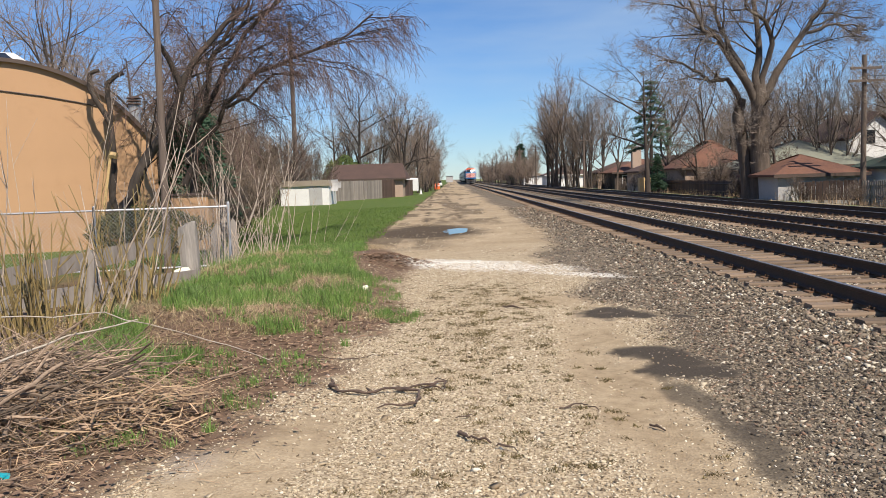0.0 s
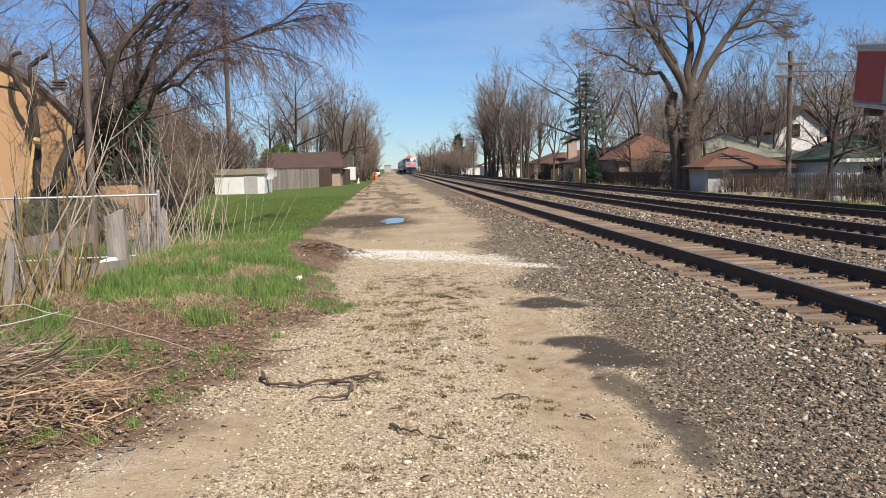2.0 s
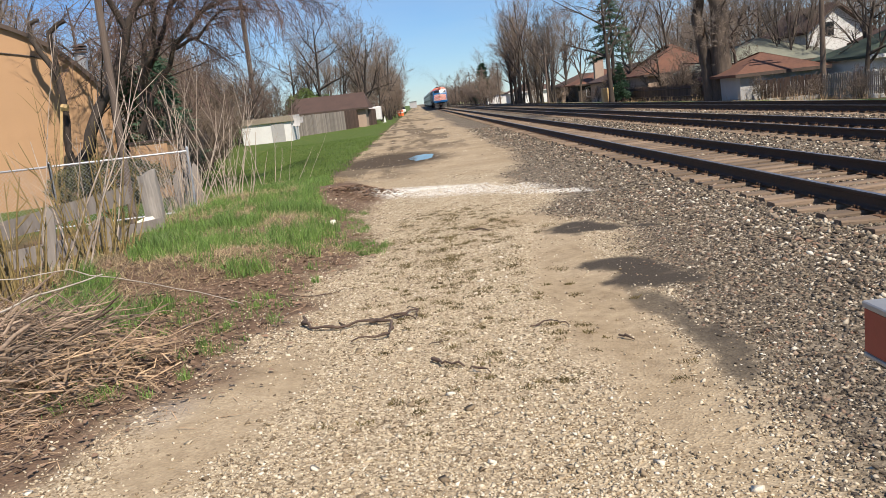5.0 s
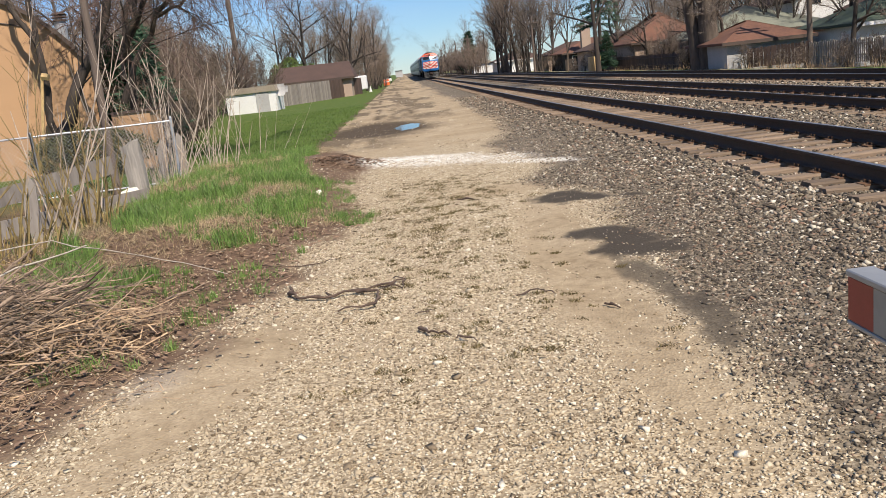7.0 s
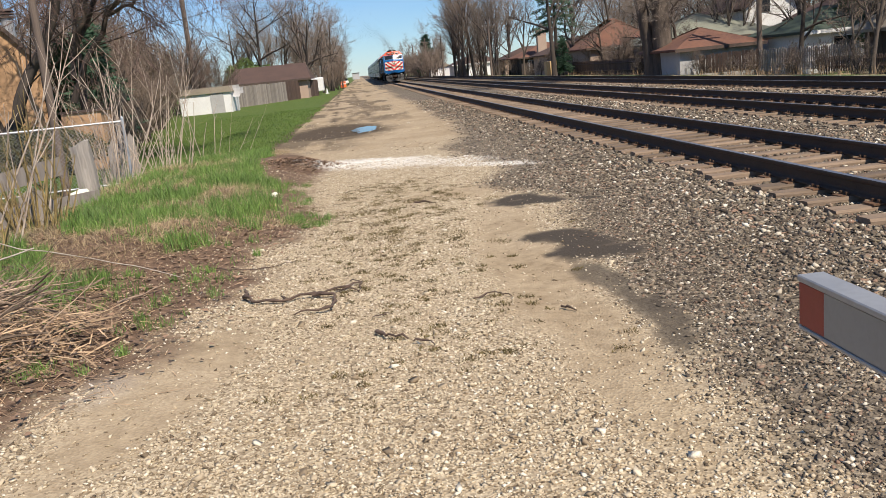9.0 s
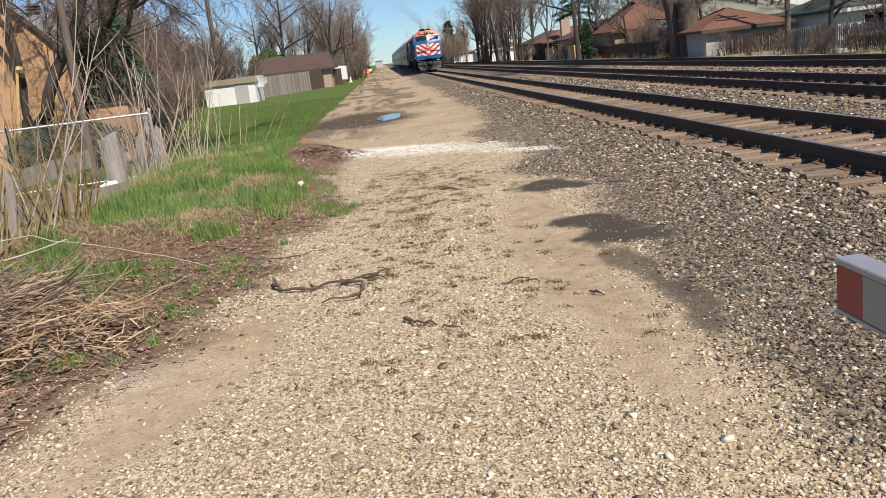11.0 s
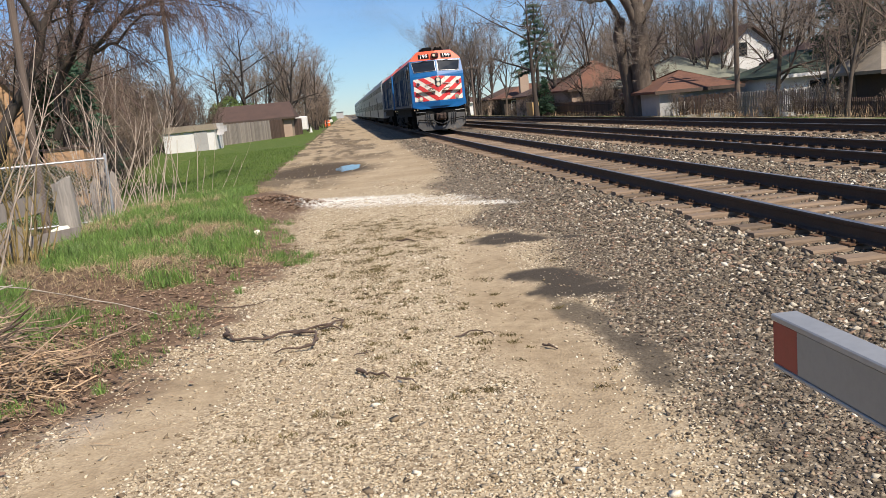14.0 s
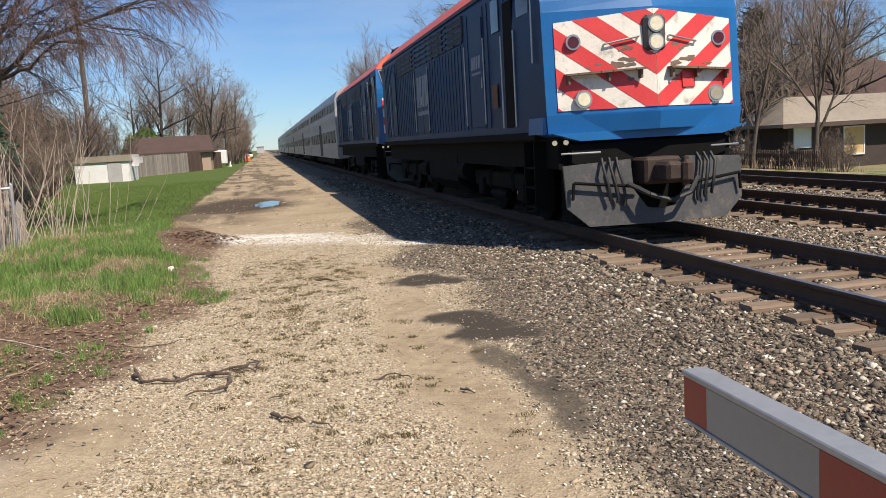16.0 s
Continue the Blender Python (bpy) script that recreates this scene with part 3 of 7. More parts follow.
def build_tracks():
    meshes = tie_meshes()
    rnd = random.Random(5)
    for n, tx in enumerate(TRACK_X):
        t = empty("railway_track", Matrix.Identity(4), "rusty steel rails on weathered wooden ties in grey ballast", "railway track", "three parallel tracks", "structure")
        for s in (-1, 1):
            rail(t, tx + s * 0.7525)
        first, last = (0, 240) if n == 0 else (8, 110)
        for k in range(first, last):
            ob = new("tie", meshes[rnd.randrange(6)])
            ob.parent = t
            drop = -0.012 if n else 0.0
            ob.matrix_world = pose(tx + rnd.uniform(-0.05, 0.05), 1.5 + 0.53 * k, TIE_TOP + drop + rnd.uniform(-0.008, 0.008), rnd.uniform(-1, 1), rnd.uniform(-0.5, 0.5), rnd.uniform(-1.6, 1.6))
        far = bmesh.new()
        for k in range(last, last + 260):
            box(far, tx - 1.29, tx + 1.29, 1.5 + 0.53 * k - 0.11, 1.5 + 0.53 * k + 0.11, TIE_TOP - 0.15, TIE_TOP)
        tagged(part("far_ties", far, tie_wood, t), "weathered wooden ties running into the distance", kind="stuff")
        # tie plates and spikes
        pl = bmesh.new()
        for k in range(first, min(last, 110)):
            y = 1.5 + 0.53 * k
            for s in (-1, 1):
                x = tx + s * 0.7525
                box(pl, x - 0.17, x + 0.17, y - 0.09, y + 0.09, TIE_TOP - 0.004, TIE_TOP + 0.012)
                for u, v in ((-0.09, -0.05), (-0.09, 0.05), (0.09, -0.05), (0.09, 0.05)):
                    box(pl, x + u - 0.014, x + u + 0.014, y + v - 0.014, y + v + 0.014, TIE_TOP, TIE_TOP + 0.045)
        tagged(part("tie_plates", pl, plate_steel, t), "rusty steel tie plates and spikes", kind="stuff")


build_tracks()
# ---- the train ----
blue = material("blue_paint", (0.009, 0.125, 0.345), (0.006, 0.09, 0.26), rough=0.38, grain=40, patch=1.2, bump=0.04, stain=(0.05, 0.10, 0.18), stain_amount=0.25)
# dusty blue for the sides, darkened to carry their shade in the colour
shaded_blue = material("dusty_blue_side", (0.016, 0.048, 0.115), (0.007, 0.019, 0.046), rough=0.48, grain=30, patch=1.0, bump=0.05, stain=(0.02, 0.024, 0.03), stain_amount=0.5, spec=0.16)
orange = material("orange_paint", (0.78, 0.115, 0.045), (0.58, 0.075, 0.03), rough=0.45, grain=30, patch=1.5, bump=0.04, stain=(0.2, 0.09, 0.06), stain_amount=0.25)
red = material("red_stripe", (0.66, 0.05, 0.045), (0.52, 0.035, 0.035), rough=0.45, grain=40, patch=2, bump=0.03)
cream = material("cream_panel", (0.78, 0.73, 0.63), (0.64, 0.58, 0.48), rough=0.5, grain=30, patch=2, bump=0.04, stain=(0.20, 0.17, 0.12), stain_amount=0.7)
black = material("black_underframe", (0.008, 0.008, 0.0075), (0.004, 0.004, 0.004), rough=0.85, grain=40, patch=2, bump=0.2, spec=0.12)
plow_grey = material("scuffed_plow", (0.085, 0.083, 0.08), (0.03, 0.029, 0.028), rough=0.62, metal=0.2, grain=24, patch=2, amount=0.9, bump=0.12, stain=(0.24, 0.18, 0.13), stain_amount=0.5)
rusty = material("rusty_coupler", (0.075, 0.045, 0.032), (0.022, 0.016, 0.013), rough=0.8, metal=0.2, grain=30, bump=0.4)
rubber = material("black_rubber", (0.02, 0.02, 0.02), (0.012, 0.012, 0.012), rough=0.6, grain=50, bump=0.05)
silver = material("bright_metal", (0.45, 0.45, 0.44), (0.3, 0.3, 0.29), rough=0.35, metal=0.7, grain=60, bump=0.03)
stainless = material("stainless_steel", (0.50, 0.495, 0.475), (0.30, 0.295, 0.285), rough=0.5, metal=0.3, grain=20, patch=0.7, bump=0.04, stretch=(1, 0.2, 1), stain=(0.2, 0.18, 0.16), stain_amount=0.4)
glass = material("dark_glass", (0.02, 0.024, 0.028), (0.014, 0.016, 0.018), rough=0.06, grain=2, patch=1, bump=0.0, spec=0.6)
lamp_on = material("lit_lamp", (0.5, 0.44, 0.32), rough=0.15, bump=0, emit=(1.0, 0.86, 0.6), emit_strength=0.28)
faded_mark = material("faded_pale_paint", (0.22, 0.26, 0.31), (0.05, 0.08, 0.13), rough=0.5, grain=9, patch=3, amount=1.0, bump=0)
grime = material("rust_and_grime", (0.20, 0.13, 0.085), (0.07, 0.055, 0.042), rough=0.8, grain=16, patch=5, amount=1.0, bump=0.3)
lamp_off = material("lamp_glass", (0.40, 0.35, 0.25), (0.25, 0.22, 0.16), rough=0.12, bump=0)
red_lens = material("red_lens", (0.10, 0.012, 0.012), (0.05, 0.008, 0.008), rough=0.15, bump=0)
white_ink = material("white_lettering", (0.8, 0.8, 0.78), (0.7, 0.7, 0.68), rough=0.5, bump=0)
coach_glass = material("dull_coach_glass", (0.012, 0.014, 0.017), (0.008, 0.009, 0.011), rough=0.3, grain=2, patch=1, bump=0.0, spec=0.15)
grille_black = material("black_grille", (0.03, 0.03, 0.032), (0.012, 0.012, 0.012), rough=0.7, grain=30, bump=0.1)

# nose: height, how far back the middle and the corners stand, half width
NOSE = [(1.45, 0.12, 0.52, 1.50), (1.72, 0.10, 0.50, 1.52), (3.16, 0.22, 0.60, 1.52), (3.32, 0.28, 0.64, 1.51), (4.03, 0.62, 0.92, 1.46), (4.26, 0.74, 1.02, 1.26), (4.55, 0.92, 1.12, 0.95)]


def nose_point(side, a, z, off=0.0):
    """A point of the nose's flat half: a metres from the middle, at height z, off metres proud of it."""
    zs = [r[0] for r in NOSE]
    yc, ye, w = (np.interp(z, zs, [r[i] for r in NOSE]) for i in (1, 2, 3))
    u = a / w
    return Vector((side * (a + off * 0.25), yc + (ye - yc) * u - off, z + off * 0.15))


def clip_poly(poly, fn):
    """Keeps the part of a polygon where fn is not negative."""
    out = []
    for i in range(len(poly)):
        p, q = poly[i], poly[(i + 1) % len(poly)]
        a, b = fn(p), fn(q)
        if a >= 0:
            out.append(p)
        if (a >= 0) != (b >= 0):
            t = a / (a - b)
            out.append((p[0] + (q[0] - p[0]) * t, p[1] + (q[1] - p[1]) * t))
    return out


def nose_patch(bm, side, poly, off, depth=0.012):
    """A plate of that outline laid on the nose."""
    top = [bm.verts.new(nose_point(side, a, z, off)) for a, z in poly]
    bot = [bm.verts.new(nose_point(side, a, z, off - depth)) for a, z in poly]
    n = len(poly)
    bm.faces.new(top)
    for i in range(n):
        bm.faces.new((top[i], top[(i + 1) % n], bot[(i + 1) % n], bot[i]))
    bmesh.ops.recalc_face_normals(bm, faces=bm.faces)


def disc(bm, c, way, r, depth, sides=20):
    rod(bm, c, Vector(c) + Vector(way) * depth, r, sides=sides)


def frame_patch(bm, side, poly, off, width=0.03):
    """A bright strip round an outline on the nose."""
    for i in range(len(poly)):
        p, q = poly[i], poly[(i + 1) % len(poly)]
        rod(bm, nose_point(side, *p, off), nose_point(side, *q, off), width / 2, sides=6)


def text_mesh(name, words, size, mat, parent, m):
    c = bpy.data.curves.new(name, "FONT")
    c.body, c.size, c.extrude, c.align_x, c.align_y = words, size, 0.004, "CENTER", "CENTER"
    tmp = bpy.data.objects.new(name, c)
    me = bpy.data.meshes.new_from_object(tmp)
    bpy.data.objects.remove(tmp)
    me.materials.append(mat)
    ob = new(name, me)
    ob.parent = parent
    ob.matrix_basis = m
    return ob


def truck(parent, y0):
    """A two-axle locomotive truck."""
    bm = bmesh.new()
    for s in (-1, 1):
        box(bm, s * 1.12 - 0.08, s * 1.12 + 0.08, y0 - 2.0, y0 + 2.0, 0.52, 0.82, bevel=0.03)
        for yy in (-1.35, 1.35):
            box(bm, s * 1.16 - 0.1, s * 1.16 + 0.1, y0 + yy - 0.2, y0 + yy + 0.2, 0.34, 0.68, bevel=0.03)
            rod(bm, (s * 1.15, y0 + yy * 0.55, 0.5), (s * 1.15, y0 + yy * 0.55, 0.86), 0.09)
        rod(bm, (s * 1.22, y0 - 0.5, 0.42), (s * 1.22, y0 + 0.5, 0.42), 0.07)
    box(bm, -1.05, 1.05, y0 - 0.4, y0 + 0.4, 0.55, 0.95)
    t = part("truck", bm, black, parent, "black cast steel truck frame")
    for yy in (-1.35, 1.35):
        w = bmesh.new()
        for s in (-1, 1):
            rod(w, (s * 0.70, y0 + yy, 0.508), (s * 0.83, y0 + yy, 0.508), 0.508, sides=28)
            rod(w, (s * 0.66, y0 + yy, 0.508), (s * 0.70, y0 + yy, 0.508), 0.535, sides=28)
        rod(w, (-0.7, y0 + yy, 0.508), (0.7, y0 + yy, 0.508), 0.09)
        part("wheelset", w, black, t)


def build_locomotive(number):
    loco = empty("locomotive", Matrix.Identity(4), "blue and orange diesel locomotive with red and white chevron nose", "locomotive", "two coupled locomotives")
    # carbody
    prof = [(-1.5, 1.45), (1.5, 1.45), (1.5, 3.85), (1.42, 4.0), (1.0, 4.42), (0.7, 4.5), (-0.7, 4.5), (-1.0, 4.42), (-1.42, 4.0), (-1.5, 3.85)]
    bm = bmesh.new()
    prism(bm, prof, 2.5, 16.7)
    part("carbody", bm, shaded_blue, loco, "dusty blue carbody with its shade painted in")
    bm = bmesh.new()
    prism(bm, [(1.43, 3.995), (1.46, 4.02), (1.02, 4.45), (0.7, 4.53), (-0.7, 4.53), (-1.02, 4.45), (-1.46, 4.02), (-1.43, 3.995), (-1.0, 4.425), (1.0, 4.425)], 2.55, 16.65)
    part("roof", bm, orange, loco, "faded orange roof panels")
    # cab and nose
    bm = bmesh.new()
    rings = []
    for z, yc, ye, w in NOSE:
        rings.append([bm.verts.new(p) for p in ((-w, 2.52, z), (-w, ye, z), (0, yc, z), (w, ye, z), (w, 2.52, z))])
    for i, (a, b) in enumerate(zip(rings, rings[1:])):
        for k in range(4):
            f = bm.faces.new((a[k], a[k + 1], b[k + 1], b[k]))
            # side faces get the blue with shade painted in, the front the plain blue
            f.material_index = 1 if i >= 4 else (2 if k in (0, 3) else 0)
        bm.faces.new((a[4], a[0], b[0], b[4]))
    bm.faces.new(rings[0])
    f = bm.faces.new(rings[-1][::-1])
    f.material_index = 1
    bmesh.ops.recalc_face_normals(bm, faces=bm.faces)
    part("cab", bm, (blue, orange, shaded_blue), loco, "bright blue cab with an orange top and sides darkened as shade")
    # sill under the nose, a blunt blue lip
    bm = bmesh.new()
    low = [(-1.56, 0.55), (0, 0.02), (1.56, 0.55), (1.56, 1.2), (-1.56, 1.2)]
    for z0, z1 in ((1.46, 1.70),):
        r0 = [bm.verts.new((x, y + 0.05, z0)) for x, y in low]
        r1 = [bm.verts.new((x, y, z1)) for x, y in low]
        for i in range(5):
            bm.faces.new((r0[i], r0[(i + 1) % 5], r1[(i + 1) % 5], r1[i]))
        bm.faces.new(r0[::-1])
        bm.faces.new(r1)
    bmesh.ops.recalc_face_normals(bm, faces=bm.faces)
    part("sill", bm, blue, loco)
    bm = bmesh.new()
    prism(bm, [(-1.1, 1.34), (-1.5, 1.46), (1.5, 1.46), (1.1, 1.34)], 0.3, 1.1)
    part("lower_lip", bm, blue, loco)
    # chevrons
    edge = [(0.0, 1.77), (1.36, 1.77), (1.36, 3.0), (0.0, 3.13)]
    for s in (-1, 1):
        bm = bmesh.new()
        nose_patch(bm, s, edge, 0.012)
        panel = part("nose_panel", bm, cream, loco, "stained cream nose panel")
        for k in range(-3, 6):
            lo = 1.65 + 0.56 * k
            poly = clip_poly(edge, lambda p: p[1] - 0.74 * p[0] - lo)
            poly = clip_poly(poly, lambda p: lo + 0.28 - p[1] + 0.74 * p[0]) if len(poly) > 2 else []
            if len(poly) > 2:
                bm = bmesh.new()
                nose_patch(bm, s, poly, 0.017, 0.006)
                part("stripe", bm, red, panel)
        # windscreen
        win = [(0.07, 3.42), (1.26, 3.38), (1.37, 3.95), (0.07, 3.99)]
        bm = bmesh.new()
        nose_patch(bm, s, win, 0.012)
        w = part("windscreen", bm, glass, loco, "dark tinted windscreen")
        bm = bmesh.new()
        frame_patch(bm, s, win, 0.02)
        part("window_frame", bm, silver, w)
        bm = bmesh.new()
        rod(bm, nose_point(s, 0.75, 4.03, 0.03), nose_point(s, 0.42, 3.93, 0.05), 0.012)
        rod(bm, nose_point(s, 0.55, 4.0, 0.05), nose_point(s, 0.95, 3.9, 0.05), 0.01)
        part("wiper", bm, black, w)
        # number board
        bm = bmesh.new()
        nose_patch(bm, s, [(0.33, 4.13), (0.93, 4.13), (0.93, 4.37), (0.33, 4.37)], 0.03, 0.05)
        nb = part("number_board", bm, black, loco, "black number board with white figures")
        c = nose_point(s, 0.63, 4.25, 0.045)
        du = (nose_point(s, 0.9, 4.25) - nose_point(s, 0.4, 4.25)).normalized() * s
        dv = (nose_point(s, 0.63, 4.35) - nose_point(s, 0.63, 4.15)).normalized()
        m = Matrix((du, dv, du.cross(dv))).transposed().to_4x4()
        m.translation = c
        text_mesh("figures", number, 0.33, white_ink, nb, m)
        # lower lamps, markers, ledges and grab irons
        for a, z, r, mat, nm in ((1.12, 2.72, 0.11, red_lens, "marker_light"), (1.02, 1.92, 0.125, lamp_on if s < 0 else lamp_off, "ditch_light")):
            p = nose_point(s, a, z, 0.0)
            bm = bmesh.new()
            disc(bm, p, (0, -1, 0), r, 0.06)
            hous = part(nm, bm, silver, loco)
            bm = bmesh.new()
            disc(bm, p + Vector((0, -0.055, 0)), (0, -1, 0), r * 0.74, 0.014)
            part("lens", bm, mat, hous)
        bm = bmesh.new()
        p, q = nose_point(s, 0.18, 2.30, 0.02), nose_point(s, 1.27, 2.26, 0.02)
        for k in range(7):
            a0, a1 = p.lerp(q, k / 7), p.lerp(q, (k + 0.94) / 7)
            out = Vector((0, -0.15, 0))
            vs = [bm.verts.new(c + Vector((0, 0, dz))) for dz in (-0.014, 0.014) for c in (a0, a1, a1 + out, a0 + out)]
            for f in ((3, 2, 1, 0), (4, 5, 6, 7), (0, 1, 5, 4), (1, 2, 6, 5), (2, 3, 7, 6), (3, 0, 4, 7)):
                bm.faces.new([vs[i] for i in f])
        for u in (0.05, 0.45, 0.95):
            c = p.lerp(q, u)
            box(bm, c.x - 0.015, c.x + 0.015, c.y - 0.1, c.y + 0.03, c.z - 0.13, c.z)
        part("step_ledge", bm, grime, loco, "rusty brown steel step ledge")
        # grime and chipped paint above the ledges and round the grab irons
        rnd = random.Random(5 + s)
        for a0, z0, ra, rz, n in ((0.50, 2.40, 0.34, 0.06, 4), (0.45, 2.60, 0.22, 0.05, 3), (0.85, 2.36, 0.2, 0.03, 2), (0.3, 2.16, 0.12, 0.05, 2)):
            for _ in range(n):
                ca, cz = a0 + rnd.uniform(-0.6, 0.6) * ra, z0 + rnd.uniform(-0.8, 0.8) * rz
                st = bmesh.new()
                ring = []
                for k in range(11):
                    w = 2 * math.pi * k / 11
                    f = rnd.uniform(0.3, 1.0)
                    ring.append((max(0.02, ca + 0.45 * ra * f * math.cos(w)), cz + 0.75 * rz * f * math.sin(w)))
                nose_patch(st, s, ring, 0.0195 + 0.0008 * rnd.random(), 0.003)
                part("rust_patch", st, grime, panel, "flaking rust and grime")
        bm = bmesh.new()
        p, q = nose_point(s, 0.22, 2.74, 0.06), nose_point(s, 0.68, 2.66, 0.06)
        rod(bm, p, q, 0.014)
        rod(bm, p, p + Vector((0, 0.08, 0.0)), 0.014)
        rod(bm, q, q + Vector((0, 0.08, 0.0)), 0.014)
        part("grab_iron", bm, silver, loco)
        for u, v in (((s * 1.55, 0.95, 2.5), (s * 1.55, 0.95, 3.4)), ((s * 1.54, 1.9, 1.6), (s * 1.54, 1.9, 3.1)), ((s * 1.54, 2.6, 1.6), (s * 1.54, 2.6, 3.1))):
            part("handrail", rod(bmesh.new(), u, v, 0.016), silver, loco)
        # side window, door, grilles, ribs
        for nm, mat, y0, y1, z0, z1 in (("side_window", glass, 1.15, 1.75, 3.25, 3.8), ("cab_door", black, 2.0, 2.5, 1.6, 3.6), ("side_window", glass, 2.75, 3.2, 3.2, 3.75),
                                        ("air_intake", grille_black, 5.3, 6.6, 3.35, 3.84), ("air_intake", grille_black, 7.2, 8.6, 3.35, 3.84), ("air_intake", grille_black, 11.0, 13.5, 3.3, 3.84)):
            part(nm, boxed(s * 1.505 - 0.02, s * 1.505 + 0.02, y0, y1, z0, z1, bevel=0.01), mat, loco)
        for k in range(44):
            y = 3.5 + 0.29 * k
            top = 3.28 if 5.2 < y < 13.6 else 3.78
            if 8.95 < y < 10.5 or 3.8 < y < 4.9:
                continue
            part("rib", boxed(s * 1.5 - 0.014, s * 1.5 + 0.014, y, y + (0.03 if k % 4 else 0.12), 1.62, top, bevel=0.006), shaded_blue, loco)
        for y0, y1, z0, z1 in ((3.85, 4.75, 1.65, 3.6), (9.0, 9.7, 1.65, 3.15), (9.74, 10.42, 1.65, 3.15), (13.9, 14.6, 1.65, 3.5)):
            dr = part("side_door", boxed(s * 1.51 - 0.02, s * 1.51 + 0.015, y0, y1, z0, z1, bevel=0.01), shaded_blue, loco)
            part("latch", boxed(s * 1.53 - 0.012, s * 1.53 + 0.012, y0 + 0.06, y0 + 0.1, z0 + 0.7, z0 + 0.9, bevel=0.004), silver, dr)
        for k in range(11):
            y0 = 5.32 + 0.74 * k
            fr = bmesh.new()
            for z in (3.34, 3.46, 3.58, 3.70, 3.82):
                box(fr, s * 1.522 - 0.012, s * 1.522 + 0.012, y0, y0 + 0.6, z - 0.018, z + 0.018)
            part("louvre", fr, shaded_blue, loco)
        part("rain_gutter", boxed(s * 1.475 - 0.02, s * 1.475 + 0.03, 2.55, 16.65, 3.93, 3.98, bevel=0.008), shaded_blue, loco)
        for y in (3.62, 5.02, 8.8, 10.55, 14.75):
            part("handrail", rod(bmesh.new(), (s * 1.57, y, 1.7), (s * 1.57, y, 3.2), 0.014), silver, loco)
        part("yellow_placard", boxed(s * 1.527 - 0.002, s * 1.527 + 0.003, 2.95, 3.3, 1.95, 2.35), plate_steel, loco, "worn ochre placard")
        # plain worn shapes where a company mark is painted
        for y, w, z0, z1, slant in ((3.98, 0.13, 2.72, 2.95, 0.05), (4.15, 0.13, 2.72, 2.95, 0.05), (4.32, 0.13, 2.72, 2.95, 0.05), (4.49, 0.13, 2.72, 2.95, 0.05), (3.98, 0.66, 2.62, 2.66, 0.0),
                                    (9.06, 0.28, 2.3, 3.05, 0.1), (9.4, 0.26, 2.3, 3.05, 0.1), (9.78, 0.26, 2.3, 3.05, 0.1), (10.1, 0.26, 2.3, 3.05, 0.1), (9.06, 1.3, 2.1, 2.2, 0.0)):
            mk = bmesh.new()
            prism(mk, [(y + slant, z0), (y + w + slant, z0), (y + w, z1), (y, z1)], s * 1.534 - 0.001, s * 1.534 + 0.001, axis="x")
            part("painted_mark", mk, faded_mark, loco, "worn pale painted mark")
        part("side_sill", boxed(s * 1.5 - 0.05, s * 1.5 + 0.05, 1.0, 16.7, 1.38, 1.5, bevel=0.01), black, loco, "black steel side sill")
        bm = bmesh.new()
        for z in (0.35, 0.65, 0.95):
            box(bm, s * 1.38 - 0.14, s * 1.38 + 0.14, 1.15, 1.6, z, z + 0.03)
        box(bm, s * 1.38 - 0.15, s * 1.38 + 0.15, 1.12, 1.15, 0.3, 1.35)
        box(bm, s * 1.38 - 0.15, s * 1.38 + 0.15, 1.6, 1.63, 0.3, 1.35)
        part("side_steps", bm, black, loco)
        # lamps under the sill
        for k in range(2):
            bm = bmesh.new()
            disc(bm, (s * (1.43 - 0.17 * k), 0.48, 1.33), (0, -1, 0), 0.036, 0.03, 12)
            part("lower_lamp", bm, lamp_on if s < 0 else red_lens, loco)
        # air hoses
        for k in range(3):
            tb = Tubes()
            x = s * (0.62 + 0.11 * k)
            pts = [Vector((x, 0.2, 1.08)), Vector((x + s * 0.02, 0.10, 0.95)), Vector((x - s * 0.03, 0.06, 0.72)), Vector((x - s * 0.07, 0.06, 0.5)), Vector((x - s * 0.05, 0.08, 0.40 + 0.05 * k))]
            tb.add(pts, [0.023] * 5, 7)
            raw("air_hose", tb.v, tb.f, rubber, loco, smooth=True)
        bm = bmesh.new()
        rod(bm, (s * 1.28, 0.16, 0.76), (s * 0.35, 0.0, 0.66), 0.022)
        rod(bm, (s * 1.28, 0.16, 0.76), (s * 1.3, 0.17, 0.52), 0.022)
        part("uncoupling_lever", bm, black, loco)
        bm = bmesh.new()
        rod(bm, (s * 0.85, 0.2, 1.17), (s * 1.38, 0.35, 1.17), 0.016)
        part("pilot_handrail", bm, silver, loco)
    # headlamps
    bm = bmesh.new()
    box(bm, -0.2, 0.2, 0.52, 0.95, 4.13, 4.42, bevel=0.06)
    hb = part("headlight", bm, rusty, loco, "dark red headlight housing with a lit lamp")
    for x, mat in ((-0.08, lamp_on), (0.1, red_lens)):
        bm = bmesh.new()
        disc(bm, (x, 0.525, 4.28), (0, -1, 0), 0.075, 0.02)
        part("lens", bm, mat, hb)
    bm = bmesh.new()
    box(bm, -0.165, 0.165, 0.13, 0.28, 2.54, 3.04, bevel=0.05)
    ob = part("nose_light", bm, plow_grey, loco, "dark grey oval casing of two lit lamps")
    for z in (2.66, 2.91):
        bm = bmesh.new()
        disc(bm, (0, 0.135, z), (0, -1, 0), 0.118, 0.02)
        ring = part("lamp_ring", bm, silver, ob)
        bm = bmesh.new()
